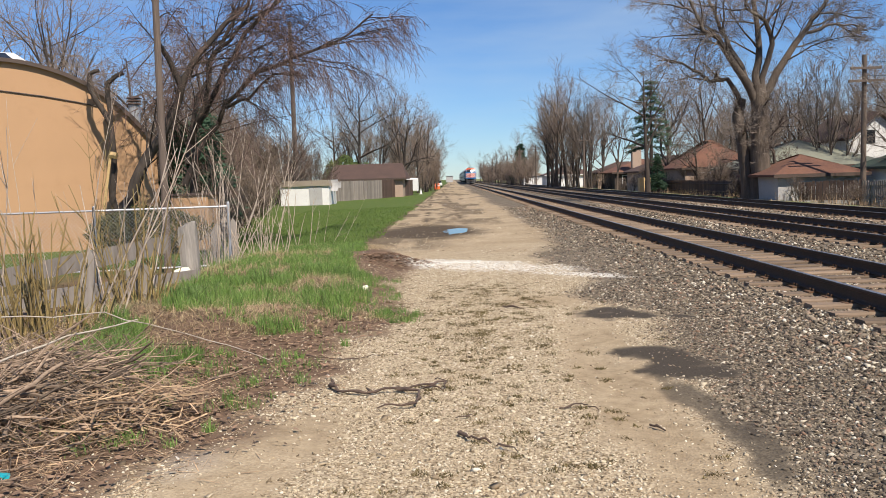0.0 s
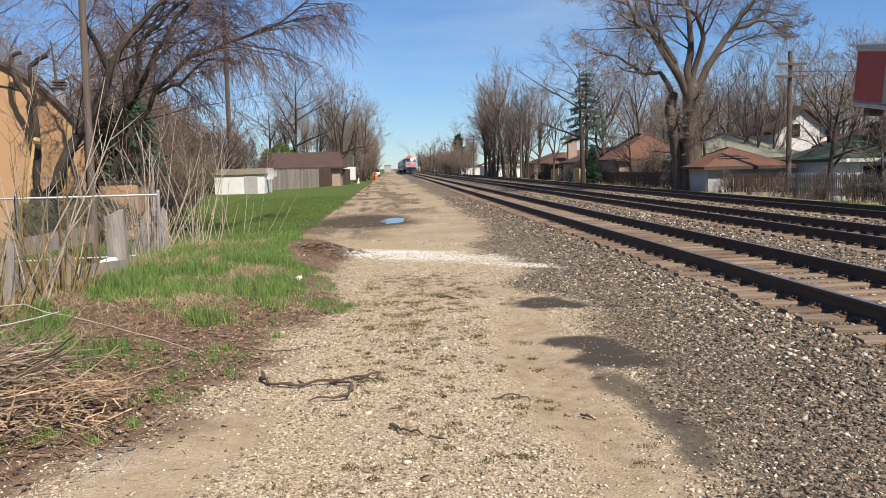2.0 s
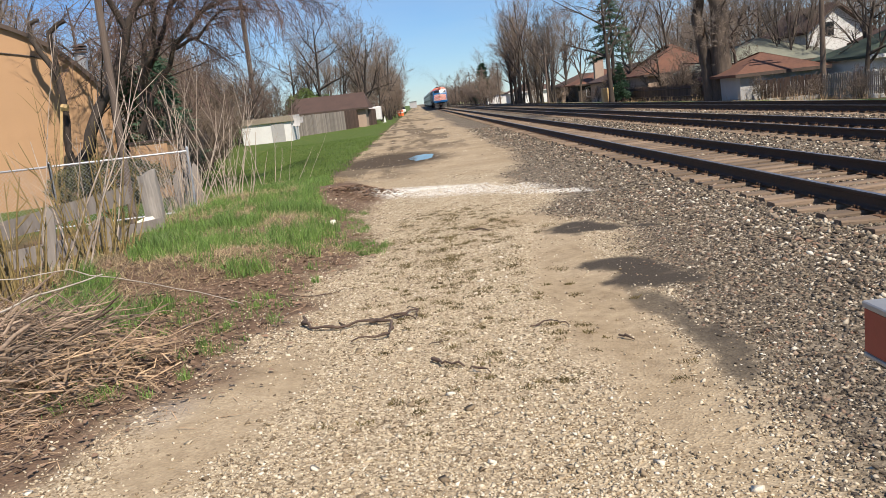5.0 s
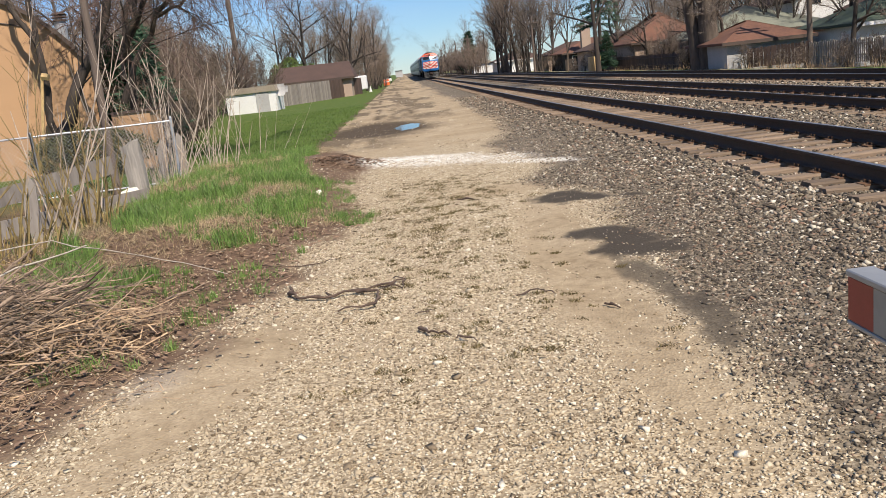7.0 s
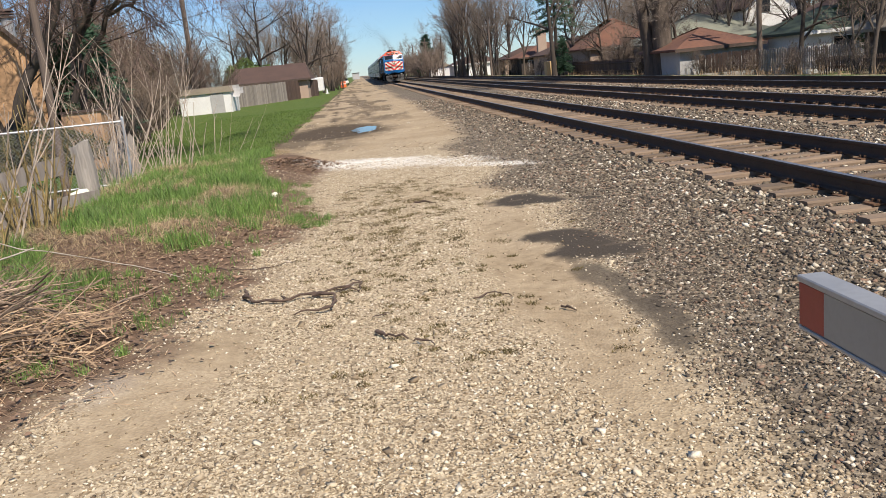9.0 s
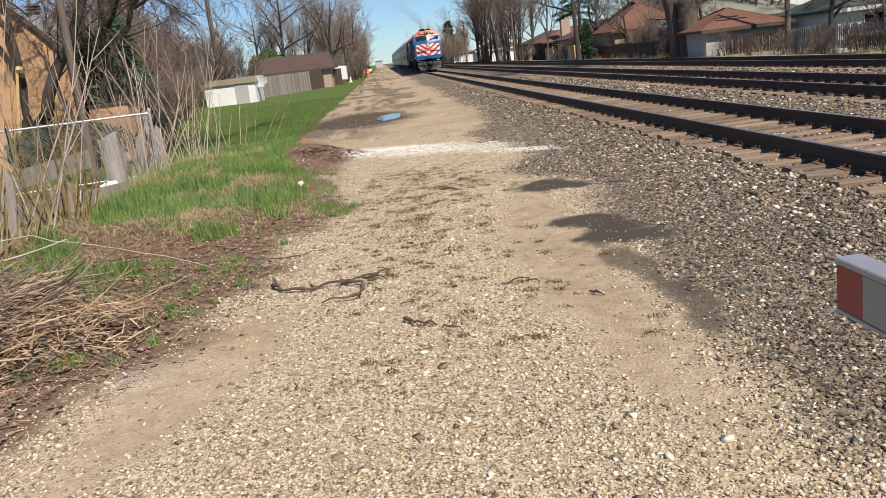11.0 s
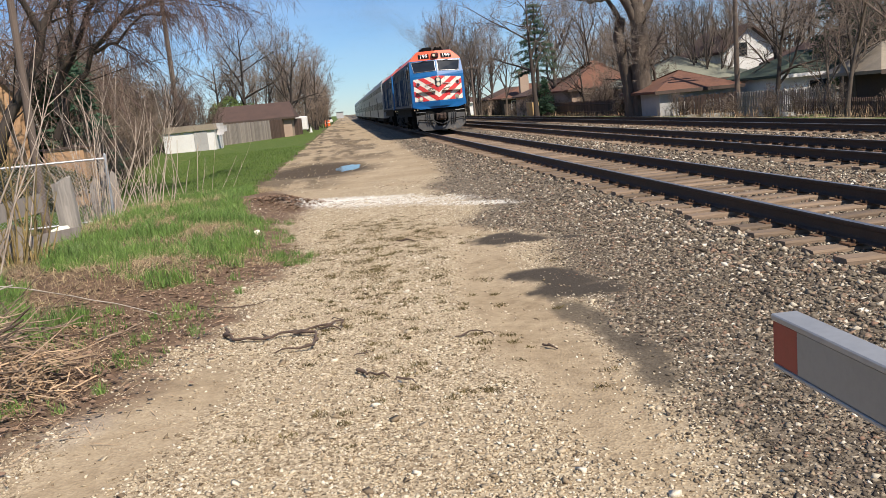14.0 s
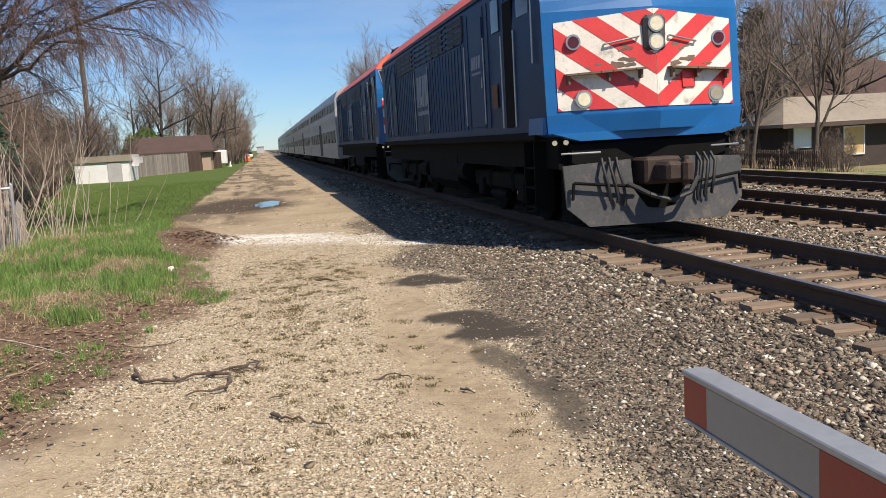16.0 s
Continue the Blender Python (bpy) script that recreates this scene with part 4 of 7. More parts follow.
        disc(bm, (0, 0.118, z), (0, -1, 0), 0.095, 0.012)
        part("lens", bm, lamp_on, ob)
    # red plate on the ledge
    bm = bmesh.new()
    nose_patch(bm, 1, [(0.42, 2.02), (0.64, 2.02), (0.64, 2.22), (0.42, 2.22)], 0.04, 0.03)
    part("red_plate", bm, red, loco)
    # pilot plow: a folded plate with a notch for the coupler
    bm = bmesh.new()
    outline = [(0.0, 0.13), (1.06, 0.13), (1.36, 0.40), (1.38, 1.0), (0.42, 1.05), (0.40, 0.62), (0.22, 0.36), (0.0, 0.33)]
    for s in (-1, 1):
        fr = [bm.verts.new((s * x, 0.0 + 0.14 * x + 0.10 * z, z)) for x, z in outline]
        bk = [bm.verts.new((s * x, 0.05 + 0.14 * x + 0.10 * z, z)) for x, z in outline]
        bm.faces.new(fr)
        bm.faces.new(bk)
        for i in range(len(fr)):
            bm.faces.new((fr[i], fr[(i + 1) % len(fr)], bk[(i + 1) % len(fr)], bk[i]))
    bmesh.ops.recalc_face_normals(bm, faces=bm.faces)
    part("pilot_plow", bm, plow_grey, loco, "scuffed dark grey steel plow")
    bm = bmesh.new()
    box(bm, -0.28, 0.28, -0.02, 1.2, 0.68, 1.06, bevel=0.04)
    box(bm, -0.15, 0.15, -0.42, 0.1, 0.72, 1.0, bevel=0.05)
    box(bm, 0.06, 0.22, -0.5, -0.2, 0.70, 1.02, bevel=0.05)
    rod(bm, (0.13, -0.4, 0.66), (0.13, -0.4, 1.06), 0.05)
    part("coupler", bm, rusty, loco, "rusty knuckle coupler")
    bm = bmesh.new()
    pts = [(-0.55, 0.0, 0.72), (-0.3, -0.18, 0.56), (0.0, -0.24, 0.46), (0.3, -0.2, 0.55), (0.5, -0.05, 0.75)]
    for a, b in zip(pts, pts[1:]):
        rod(bm, a, b, 0.035)
    part("control_cable", bm, rubber, loco)
    # underframe
    bm = bmesh.new()
    box(bm, -1.35, 1.35, 0.55, 16.7, 0.95, 1.46)
    box(bm, -1.2, 1.2, 0.4, 0.9, 0.24, 1.3)
    part("underframe", bm, black, loco, "black underframe")
    bm = bmesh.new()
    prism(bm, [(-1.0, 0.28), (1.0, 0.28), (1.36, 0.55), (1.36, 1.15), (-1.36, 1.15), (-1.36, 0.55)], 7.0, 10.2)
    part("fuel_tank", bm, black, loco, "grimy black fuel tank")
    bm = bmesh.new()
    for s in (-1, 1):
        rod(bm, (s * 1.25, 6.2, 0.8), (s * 1.25, 6.9, 0.8), 0.2, sides=14)
        rod(bm, (s * 1.25, 10.3, 0.75), (s * 1.25, 11.2, 0.75), 0.2, sides=14)
    part("air_reservoir", bm, black, loco)
    truck(loco, 4.1)
    truck(loco, 13.6)
    # roof gear
    bm = bmesh.new()
    box(bm, -0.65, -0.1, 1.25, 2.2, 4.5, 4.78, bevel=0.05)
    part("roof_box", bm, black, loco, "black roof box")
    bm = bmesh.new()
    for x, z in ((-0.75, 4.62), (0.12, 4.7), (0.26, 4.66), (0.4, 4.7)):
        rod(bm, (x, 1.5, z), (x, 1.15, z), 0.03, 0.075, sides=12)
        rod(bm, (x, 1.5, z), (x, 2.0, z), 0.03, sides=8)
        rod(bm, (x, 1.6, 4.5), (x, 1.6, z), 0.02, sides=6)
    box(bm, 0.05, 0.6, 1.55, 1.95, 4.52, 4.68, bevel=0.03)
    part("horn", bm, black, loco, "black air horns on the roof")
    bm = bmesh.new()
    box(bm, -0.45, 0.45, 6.3, 7.1, 4.48, 4.66, bevel=0.04)
    for y in (11.2, 12.6, 14.0):
        rod(bm, (0, y, 4.48), (0, y, 4.66), 0.55, sides=20)
    part("exhaust_and_fans", bm, black, loco, "sooty exhaust stack and roof fans")
    return loco


def build_coach():
    c = empty("passenger_coach", Matrix.Identity(4), "silver stainless steel double-deck passenger coach with dark windows", "train coach", "coaches of the train")
    prof = [(-1.5, 0.75), (1.5, 0.75), (1.53, 2.4), (1.5, 4.0), (1.32, 4.4), (0.9, 4.66), (0.4, 4.76), (-0.4, 4.76), (-0.9, 4.66), (-1.32, 4.4), (-1.5, 4.0), (-1.53, 2.4)]
    bm = bmesh.new()
    prism(bm, prof, 0.35, 25.85)
    part("body", bm, stainless, c)
    for s in (-1, 1):
        bm = bmesh.new()
        for k in range(9):
            z = 0.85 + 0.075 * k
            box(bm, s * 1.515 - 0.02, s * 1.515 + 0.02, 0.4, 25.8, z, z + 0.035)
        for k in range(6):
            z = 2.62 + 0.08 * k
            box(bm, s * 1.525 - 0.02, s * 1.525 + 0.02, 0.4, 25.8, z, z + 0.04)
        part("fluting", bm, stainless, c)
        for j in range(11):
            y0 = 1.2 + 2.15 * j
            if j == 5:
                part("door", boxed(s * 1.53 - 0.02, s * 1.53 + 0.02, 12.0, 13.9, 0.8, 2.9, bevel=0.02), grille_black, c, "dark double doors")
            else:
                part("lower_window", boxed(s * 1.535 - 0.015, s * 1.535 + 0.015, y0, y0 + 1.7, 1.62, 2.32, bevel=0.02), coach_glass, c)
            part("upper_window", boxed(s * 1.50 - 0.03, s * 1.50 + 0.03, y0, y0 + 1.7, 3.35, 3.85, bevel=0.02), coach_glass, c)
    part("end_door", boxed(-0.5, 0.5, 0.2, 0.36, 1.1, 3.2, bevel=0.03), black, c)
    part("skirt", boxed(-1.3, 1.3, 5.5, 20.5, 0.35, 0.8, bevel=0.05), black, c, "black equipment boxes below the floor")
    truck(c, 3.2)
    truck(c, 23.0)
    part("drawgear", boxed(-0.15, 0.15, -0.1, 26.3, 0.7, 0.95), black, c)
    return c


FRONT = 248.7       # metres from the camera to the train's front at the start


def train_at(t):
    return FRONT - 11.1 * t - 0.235 * t * t


TRAIN = []
lead = build_locomotive("199")
TRAIN.append((lead, 0.0))
TRAIN.append((copy_thing(lead, Matrix.Identity(4)), 17.5))
coach = build_coach()
TRAIN.append((coach, 34.9))
for k in range(1, 7):
    TRAIN.append((copy_thing(coach, Matrix.Identity(4)), 34.9 + 26.1 * k))


# exhaust smoke: a drifting veil of soot flakes above the lead engine
def build_smoke():
    m = material("soot", (0.2, 0.19, 0.18), (0.15, 0.14, 0.13), rough=1.0, bump=0)
    rng = np.random.default_rng(3)
    n = 30000
    u = rng.random(n) ** 1.3
    x = -4.5 * u + rng.normal(0, 0.3, n) * (0.6 + 4.0 * u)
    y = 6.7 + 16 * u + rng.normal(0, 0.4, n) * (0.5 + 5 * u)
    z = 4.75 + 5.0 * u ** 0.6 + rng.normal(0, 0.3, n) * (0.4 + 4.5 * u)
    lump = fbm(x * 1.0 + z, y + z * 0.7, 1.5, 77)
    ok = (lump > 0.4) & (z > 4.6)
    p = np.stack([x, y, z], 1)[ok]
    t = np.array([[1, 1, 1], [1, -1, -1], [-1, 1, -1], [-1, -1, 1.0]]) * 0.0036
    v = (p[:, None] + t[None] * (0.6 + rng.random((len(p), 1, 1)))).reshape(-1, 3)
    f = (np.array([[0, 1, 2], [0, 3, 1], [0, 2, 3], [1, 3, 2]])[None] + (np.arange(len(p)) * 4)[:, None, None]).reshape(-1, 3)
    ob = raw("exhaust_smoke", v.tolist(), f.tolist(), m)
    return tagged(ob, "thin grey diesel exhaust smoke drifting off the engine", "smoke", kind="stuff")


SMOKE = build_smoke()
# ---- the crossing gate ----
alu = material("weathered_aluminium", (0.34, 0.345, 0.35), (0.27, 0.275, 0.28), rough=0.5, metal=0.35, grain=40, patch=4, bump=0.05)
sheet_white = material("dull_white_sheeting", (0.25, 0.25, 0.235), (0.21, 0.21, 0.2), rough=0.5, grain=60, patch=3, bump=0.04)
sheet_red = material("faded_red_sheeting", (0.26, 0.032, 0.025), (0.2, 0.024, 0.018), rough=0.5, grain=60, patch=3, bump=0.04)
GATE_X, GATE_LEN, GATE_Z = 1.03, 6.0, 1.172
GATE_Y = 1.84 - GATE_LEN


def build_gate():
    g = empty("crossing_gate", pose(GATE_X + 0.03, GATE_Y, 0), "red and white striped aluminium crossing gate arm on a mast", "crossing gate")
    bm = bmesh.new()
    rod(bm, (0.28, 0, 0.05), (0.28, 0, 3.2), 0.06, sides=14)
    part("mast", bm, alu, g)
    part("foundation", boxed(0.0, 0.56, -0.28, 0.28, -0.2, 0.06, bevel=0.02), plow_grey, g)
    part("mechanism", boxed(0.06, 0.5, -0.25, 0.25, 0.7, 1.35, bevel=0.04), alu, g)
    # the arm lies in its own space along +y, its pivot at the origin
    bm = bmesh.new()
    box(bm, -0.022, 0.03, -0.9, GATE_LEN, -0.128, -0.004, bevel=0.003)
    arm = part("arm", bm, alu, g)
    part("top_flange", boxed(-0.03, 0.036, -0.9, GATE_LEN, -0.016, 0.0, bevel=0.003), alu, arm)
    part("bottom_flange", boxed(-0.027, 0.036, -0.9, GATE_LEN, -0.132, -0.122, bevel=0.002), alu, arm)
    arm.matrix_basis = pose(0, 0, GATE_Z)
    y = GATE_LEN - 0.003
    k = 0
    while y > 0.4:
        w = 0.105 if k == 0 else 0.406
        for x0, x1 in ((-0.0255, -0.0222), (0.0302, 0.0335)):
            part("stripe", boxed(x0, x1, y - w, y - 0.001, -0.119, -0.018), sheet_red if k % 2 == 0 else sheet_white, arm)
        y -= w
        k += 1
    part("bumper", boxed(-0.012, 0.02, GATE_LEN - 0.05, GATE_LEN - 0.02, -0.15, -0.13, bevel=0.005), rubber, arm)
    part("counterweight", boxed(-0.08, 0.08, -1.2, -0.85, -0.25, 0.12, bevel=0.02), plow_grey, arm)
    return arm


ARM = build_gate()
# tip heights while it comes down and settles
ARM_TIP = [(0, 2.85), (0.5, 2.62), (1.0, 2.40), (1.5, 2.19), (2.0, 1.969), (2.5, 1.73), (3.0, 1.511), (3.5, 1.305), (4.0, 1.14), (4.3, 1.165), (4.7, 1.185), (6.8, 1.18), (9, 1.173), (12.5, 1.166), (14.5, 1.173), (16, 1.17)]
# ---- trees and plants ----
bark_dark = material("dark_bark", (0.075, 0.058, 0.046), (0.022, 0.018, 0.015), rough=0.95, grain=9, patch=1.2, amount=0.9, bump=0.9, stretch=(1, 1, 0.25), dist=0.03)
bark_grey = material("grey_bark", (0.145, 0.112, 0.086), (0.032, 0.025, 0.02), rough=0.95, grain=11, patch=1.2, amount=0.9, bump=0.9, stretch=(1, 1, 0.2), dist=0.03)
bark_pale = material("pale_bark", (0.36, 0.27, 0.20), (0.13, 0.08, 0.055), rough=0.9, grain=8, patch=2.5, amount=0.9, bump=0.5, dist=0.02)
twig_brown = material("brown_twigs", (0.225, 0.17, 0.13), (0.105, 0.078, 0.063), rough=0.95, grain=3, patch=0.5, bump=0)
twig_grey = material("grey_twigs", (0.255, 0.205, 0.165), (0.12, 0.095, 0.078), rough=0.95, grain=3, patch=0.5, bump=0)
twig_red = material("reddish_twigs", (0.15, 0.095, 0.075), (0.07, 0.043, 0.036), rough=0.95, grain=3, patch=0.5, bump=0)
needle = material("dark_needles", (0.05, 0.105, 0.055), (0.014, 0.034, 0.02), rough=0.8, grain=6, patch=1, bump=0)
leaf_green = material("spring_leaves", (0.10, 0.14, 0.025), (0.04, 0.06, 0.015), rough=0.8, grain=8, patch=1, bump=0, island=0.3)
hedge_leaf = material("hedge_leaves", (0.085, 0.085, 0.028), (0.035, 0.035, 0.016), rough=0.85, grain=8, patch=2, bump=0, island=0.35)


def bent(rnd, p, d, length, n, wobble, lift):
    """A wandering line of n + 1 points from p along d."""
    pts = [p.copy()]
    d = d.normalized()
    for _ in range(n):
        d = (d + Vector((rnd.uniform(-1, 1), rnd.uniform(-1, 1), rnd.uniform(-1, 1))) * wobble + Vector((0, 0, lift))).normalized()
        pts.append(pts[-1] + d * (length / n))
    return pts


def off_axis(rnd, d, angle):
    a = d.orthogonal().normalized()
    a = Matrix.Rotation(rnd.uniform(0, 2 * math.pi), 3, d) @ a
    return (d * math.cos(angle) + a * math.sin(angle)).normalized()


def sprout(rnd, big, fine, pts, radii, level, spec):
    """Side shoots along a line, down to twigs."""
    count, ratio, angle, lift, droop = spec["count"][level], spec["ratio"][level], spec["angle"], spec["lift"][level], spec["wobble"]
    total = sum((b - a).length for a, b in zip(pts, pts[1:]))
    n = len(pts) - 1
    for k in range(count):
        u = spec["from"][level] + (1 - spec["from"][level]) * (k + rnd.random()) / count
        i = min(int(u * n), n - 1)
        f = u * n - i
        p = pts[i].lerp(pts[i + 1], f)
        d = off_axis(rnd, (pts[i + 1] - pts[i]).normalized(), radians(rnd.uniform(angle * 0.6, angle * 1.35)))
        r = (radii[i] * (1 - f) + radii[i + 1] * f)
        length = total * ratio * rnd.uniform(0.6, 1.15) * (1.15 - 0.55 * u)
        grow(rnd, big, fine, p, d, length, min(r * 0.75, spec["max_r"][level]), level + 1, spec)


def grow(rnd, big, fine, p, d, length, r, level, spec):
    last = level >= len(spec["count"])
    n = spec.get("last", 2) if last else (3 if level > 2 else 5)
    pts = bent(rnd, p, d, length, n, spec["wobble"], spec["lift"][min(level, len(spec["lift"]) - 1)])
    radii = [max(spec["tip"], r * (1 - 0.8 * i / n)) for i in range(n + 1)]
    if last:
        radii[-1] = spec["tip"] * 0.5
    (big if r > spec["split"] else fine).add(pts, radii, 6 if r > 0.08 else (4 if r > 0.03 else 3))
    if not last:
        sprout(rnd, big, fine, pts, radii, level, spec)


SPREADING = {"last": 1, "count": (10, 7, 6, 5), "ratio": (0.68, 0.6, 0.6, 0.7), "angle": 52, "lift": (0.05, 0.05, 0.03, 0.02, 0.0), "wobble": 0.22, "from": (0.28, 0.2, 0.15, 0.12), "max_r": (0.10, 0.04, 0.016, 0.008), "tip": 0.005, "split": 0.028}
UPRIGHT = {"last": 1, "count": (10, 6, 5, 4), "ratio": (0.5, 0.55, 0.6, 0.7), "angle": 34, "lift": (0.04, 0.10, 0.06, 0.03, 0.0), "wobble": 0.16, "from": (0.2, 0.2, 0.15, 0.15), "max_r": (0.10, 0.045, 0.02, 0.01), "tip": 0.006, "split": 0.028}
BUSHY = {"last": 1, "count": (9, 7, 6), "ratio": (0.5, 0.55, 0.6), "angle": 34, "lift": (0.05, 0.05, 0.0, 0.0), "wobble": 0.14, "from": (0.15, 0.15, 0.1), "max_r": (0.02, 0.012, 0.008), "tip": 0.004, "split": 0.02}
WEEPING = {"count": (9, 9, 8), "ratio": (0.42, 0.55, 0.8), "angle": 38, "lift": (0.02, -0.06, -0.22, -0.35), "wobble": 0.13, "from": (0.2, 0.15, 0.1), "max_r": (0.03, 0.013, 0.007), "tip": 0.005, "split": 0.022}
FAR_SPEC = {"last": 1, "count": (11, 8, 7), "ratio": (0.6, 0.55, 0.7), "angle": 40, "lift": (0.06, 0.07, 0.03, 0.0), "wobble": 0.16, "from": (0.25, 0.2, 0.1), "max_r": (0.075, 0.028, 0.012), "tip": 0.008, "split": 0.03}
HERO = {"count": (9, 8, 6, 6), "ratio": (0.55, 0.62, 0.62, 0.75), "angle": 50, "lift": (0.02, 0.03, 0.02, 0.0, 0.0), "wobble": 0.24, "from": (0.2, 0.15, 0.12, 0.1), "max_r": (0.07, 0.026, 0.012, 0.008), "tip": 0.0055, "split": 0.03}


def finish_tree(name, big, fine, m, bark, twig, label, group=""):
    t = empty(name, m, label, "tree", group)
    raw("trunk", big.v, big.f, bark, t, smooth=True)
    raw("crown", fine.v, fine.f, twig, t)
    return t


def bare_tree(seed, height, r, spec, bark, twig, label, stems=1, group="bare trees"):
    rnd = random.Random(seed)
    big, fine = Tubes(), Tubes()
    for s in range(stems):
        lean = Vector((rnd.uniform(-0.12, 0.12), rnd.uniform(-0.12, 0.12), 1)) if stems == 1 else Vector((rnd.uniform(-0.4, 0.4), rnd.uniform(-0.4, 0.4), 1))
        foot = Vector((0, 0, -0.3)) if stems == 1 else Vector((rnd.uniform(-0.5, 0.5), rnd.uniform(-0.5, 0.5), -0.2))
        pts = bent(rnd, foot, lean, height * rnd.uniform(0.75, 0.95), 7, 0.07, 0.05)
        radii = [r * (1.25 if i == 0 else 1 - 0.88 * i / 7) for i in range(8)]
        (big if r > spec["split"] else fine).add(pts, radii, 8 if r > 0.1 else 5)
        sprout(rnd, big, fine, pts, radii, 0, spec)
    if not big.v:
        big.add([Vector((0, 0, -0.2)), Vector((0, 0, 0.3))], [0.04, 0.02], 5)
    return finish_tree("tree", big, fine, pose(0, 0, 0), bark, twig, label, group)


def limbed_tree(name, seed, limbs, spec, bark, twig, label):
    """A tree whose main limbs follow given lines of (x, y, z), with the radii at both ends."""
    rnd = random.Random(seed)
    big, fine = Tubes(), Tubes()
    foot = Vector(limbs[0][0][0])
    for line, r0, r1, shoots in limbs:
        pts = [Vector(p) - foot for p in line]
        # give the lines some depth and finer bends
        fine_pts = []
        for i in range(len(pts) - 1):
            steps = 7 if r0 > 0.3 else 3
            for k in range(steps):
                q = pts[i].lerp(pts[i + 1], k / steps)
                if fine_pts:
                    q = q + Vector((rnd.uniform(-1, 1), rnd.uniform(-1, 1), rnd.uniform(-1, 1))) * (0.012 if r0 > 0.3 else 0.05) * min(3.0, (pts[i + 1] - pts[i]).length)
                fine_pts.append(q)
        fine_pts.append(pts[-1])
        n = len(fine_pts) - 1
        radii = [r0 + (r1 - r0) * (i / n) ** 0.8 for i in range(n + 1)]
        if r0 > 0.3:
            # the foot flares into the ground
            radii = [r * (1 + 0.35 * max(0.0, 1 - i / 6) ** 2) for i, r in enumerate(radii)]
            big.add(fine_pts, radii, 44, 0.055)
        else:
            big.add(fine_pts, radii, 12 if r0 > 0.15 else 7, 0.05 if r0 > 0.15 else 0.0)
        if shoots:
            sprout(rnd, big, fine, fine_pts, radii, 0, dict(spec, count=(shoots, *spec["count"][1:])))
    return finish_tree(name, big, fine, Matrix.Translation(foot), bark, twig, label)


def conifer(seed, height, width, label, gap=0.0):
    rnd = random.Random(seed)
    t = empty("conifer", pose(0, 0, 0), label, "tree", "evergreens")
    tb = Tubes()
    tb.add([Vector((0, 0, -0.2)), Vector((0.05, 0, height * 0.5)), Vector((0, 0, height))], [height * 0.02, height * 0.013, 0.01], 7)
    raw("trunk", tb.v, tb.f, bark_dark, t, smooth=True)
    v, f = [], []
    z = height * (0.12 + gap)
    while z < height:
        u = (z - height * 0.1) / (height * 0.9)
        reach = width * (1 - u) ** 0.8 * rnd.uniform(0.7, 1.1) + 0.12
        for k in range(7):
            if rnd.random() < 0.22:
                continue
            w = rnd.uniform(0, 2 * math.pi)
            d = Vector((math.cos(w), math.sin(w), 0))
            for j in range(int(30 + 42 * reach)):
                s = rnd.uniform(0.1, 1)
                c = d * reach * s + Vector((rnd.gauss(0, 0.12), rnd.gauss(0, 0.12), z + 0.14 * math.sin(s * 3) - 0.22 * s * reach + rnd.gauss(0, 0.06)))
                e = (d * rnd.uniform(0.3, 1) + Vector((rnd.uniform(-1, 1), rnd.uniform(-1, 1), rnd.uniform(-0.5, 0.5)))).normalized() * rnd.uniform(0.16, 0.32)
                g = e.orthogonal().normalized() * 0.05
                b = len(v)
                v += [c - g, c + g, c + e]
                f.append((b, b + 1, b + 2))
        z += height * 0.045 * rnd.uniform(0.8, 1.3)
    raw("crown", v, f, needle, t)
    return t


def leafy(name, seed, sx, sy, sz, n, mat, label, category, size=0.06):
    """A rounded mass of small leaves with an uneven surface."""
    rnd = random.Random(seed)
    t = empty(name, pose(0, 0, 0), label, category)
    v, f = [], []
    for _ in range(n):
        d = Vector((rnd.gauss(0, 1), rnd.gauss(0, 1), rnd.gauss(0, 1))).normalized()
        r = (0.72 + 0.28 * rnd.random() ** 0.5) * (1 + 0.25 * noise.noise(d * 2.5 + Vector((seed, 0, 0))))
        c = Vector((d.x * sx * r, d.y * sy * r, sz + d.z * sz * r))
        e = Vector((rnd.uniform(-1, 1), rnd.uniform(-1, 1), rnd.uniform(-1, 1))).normalized() * size * rnd.uniform(0.6, 1.3)
        g = e.orthogonal().normalized() * size * 0.35
        b = len(v)
        v += [c - e, c + g, c + e, c - g]
        f.append((b, b + 1, b + 2, b + 3))
    raw("foliage", v, f, mat, t)
    tb = Tubes()
    for k in range(8):
        w = rnd.uniform(0, 6.28)
        tb.add([Vector((0.2 * sx * math.cos(w), 0.2 * sy * math.sin(w), -0.2)), Vector((0.5 * sx * math.cos(w), 0.5 * sy * math.sin(w), sz * 1.2))], [0.03, 0.01], 4)
    raw("stems", tb.v, tb.f, bark_dark, t)
    return t


def place(ob, x, y, turn=0.0, size=1.0, tall=None):
    z = float(ground_z(x, y))
    ob.scale = (size, size, tall or size)
    ob.matrix_basis = pose(x, y, z, 0, 0, turn) @ Matrix.Diagonal((size, size, tall or size, 1))
    return ob


def again(ob, x, y, turn, size, label="", tall=None):
    c = copy_thing(ob, pose(x, y, 0))
    if label:
        c["label"] = label
    return place(c, x, y, turn, size, tall)


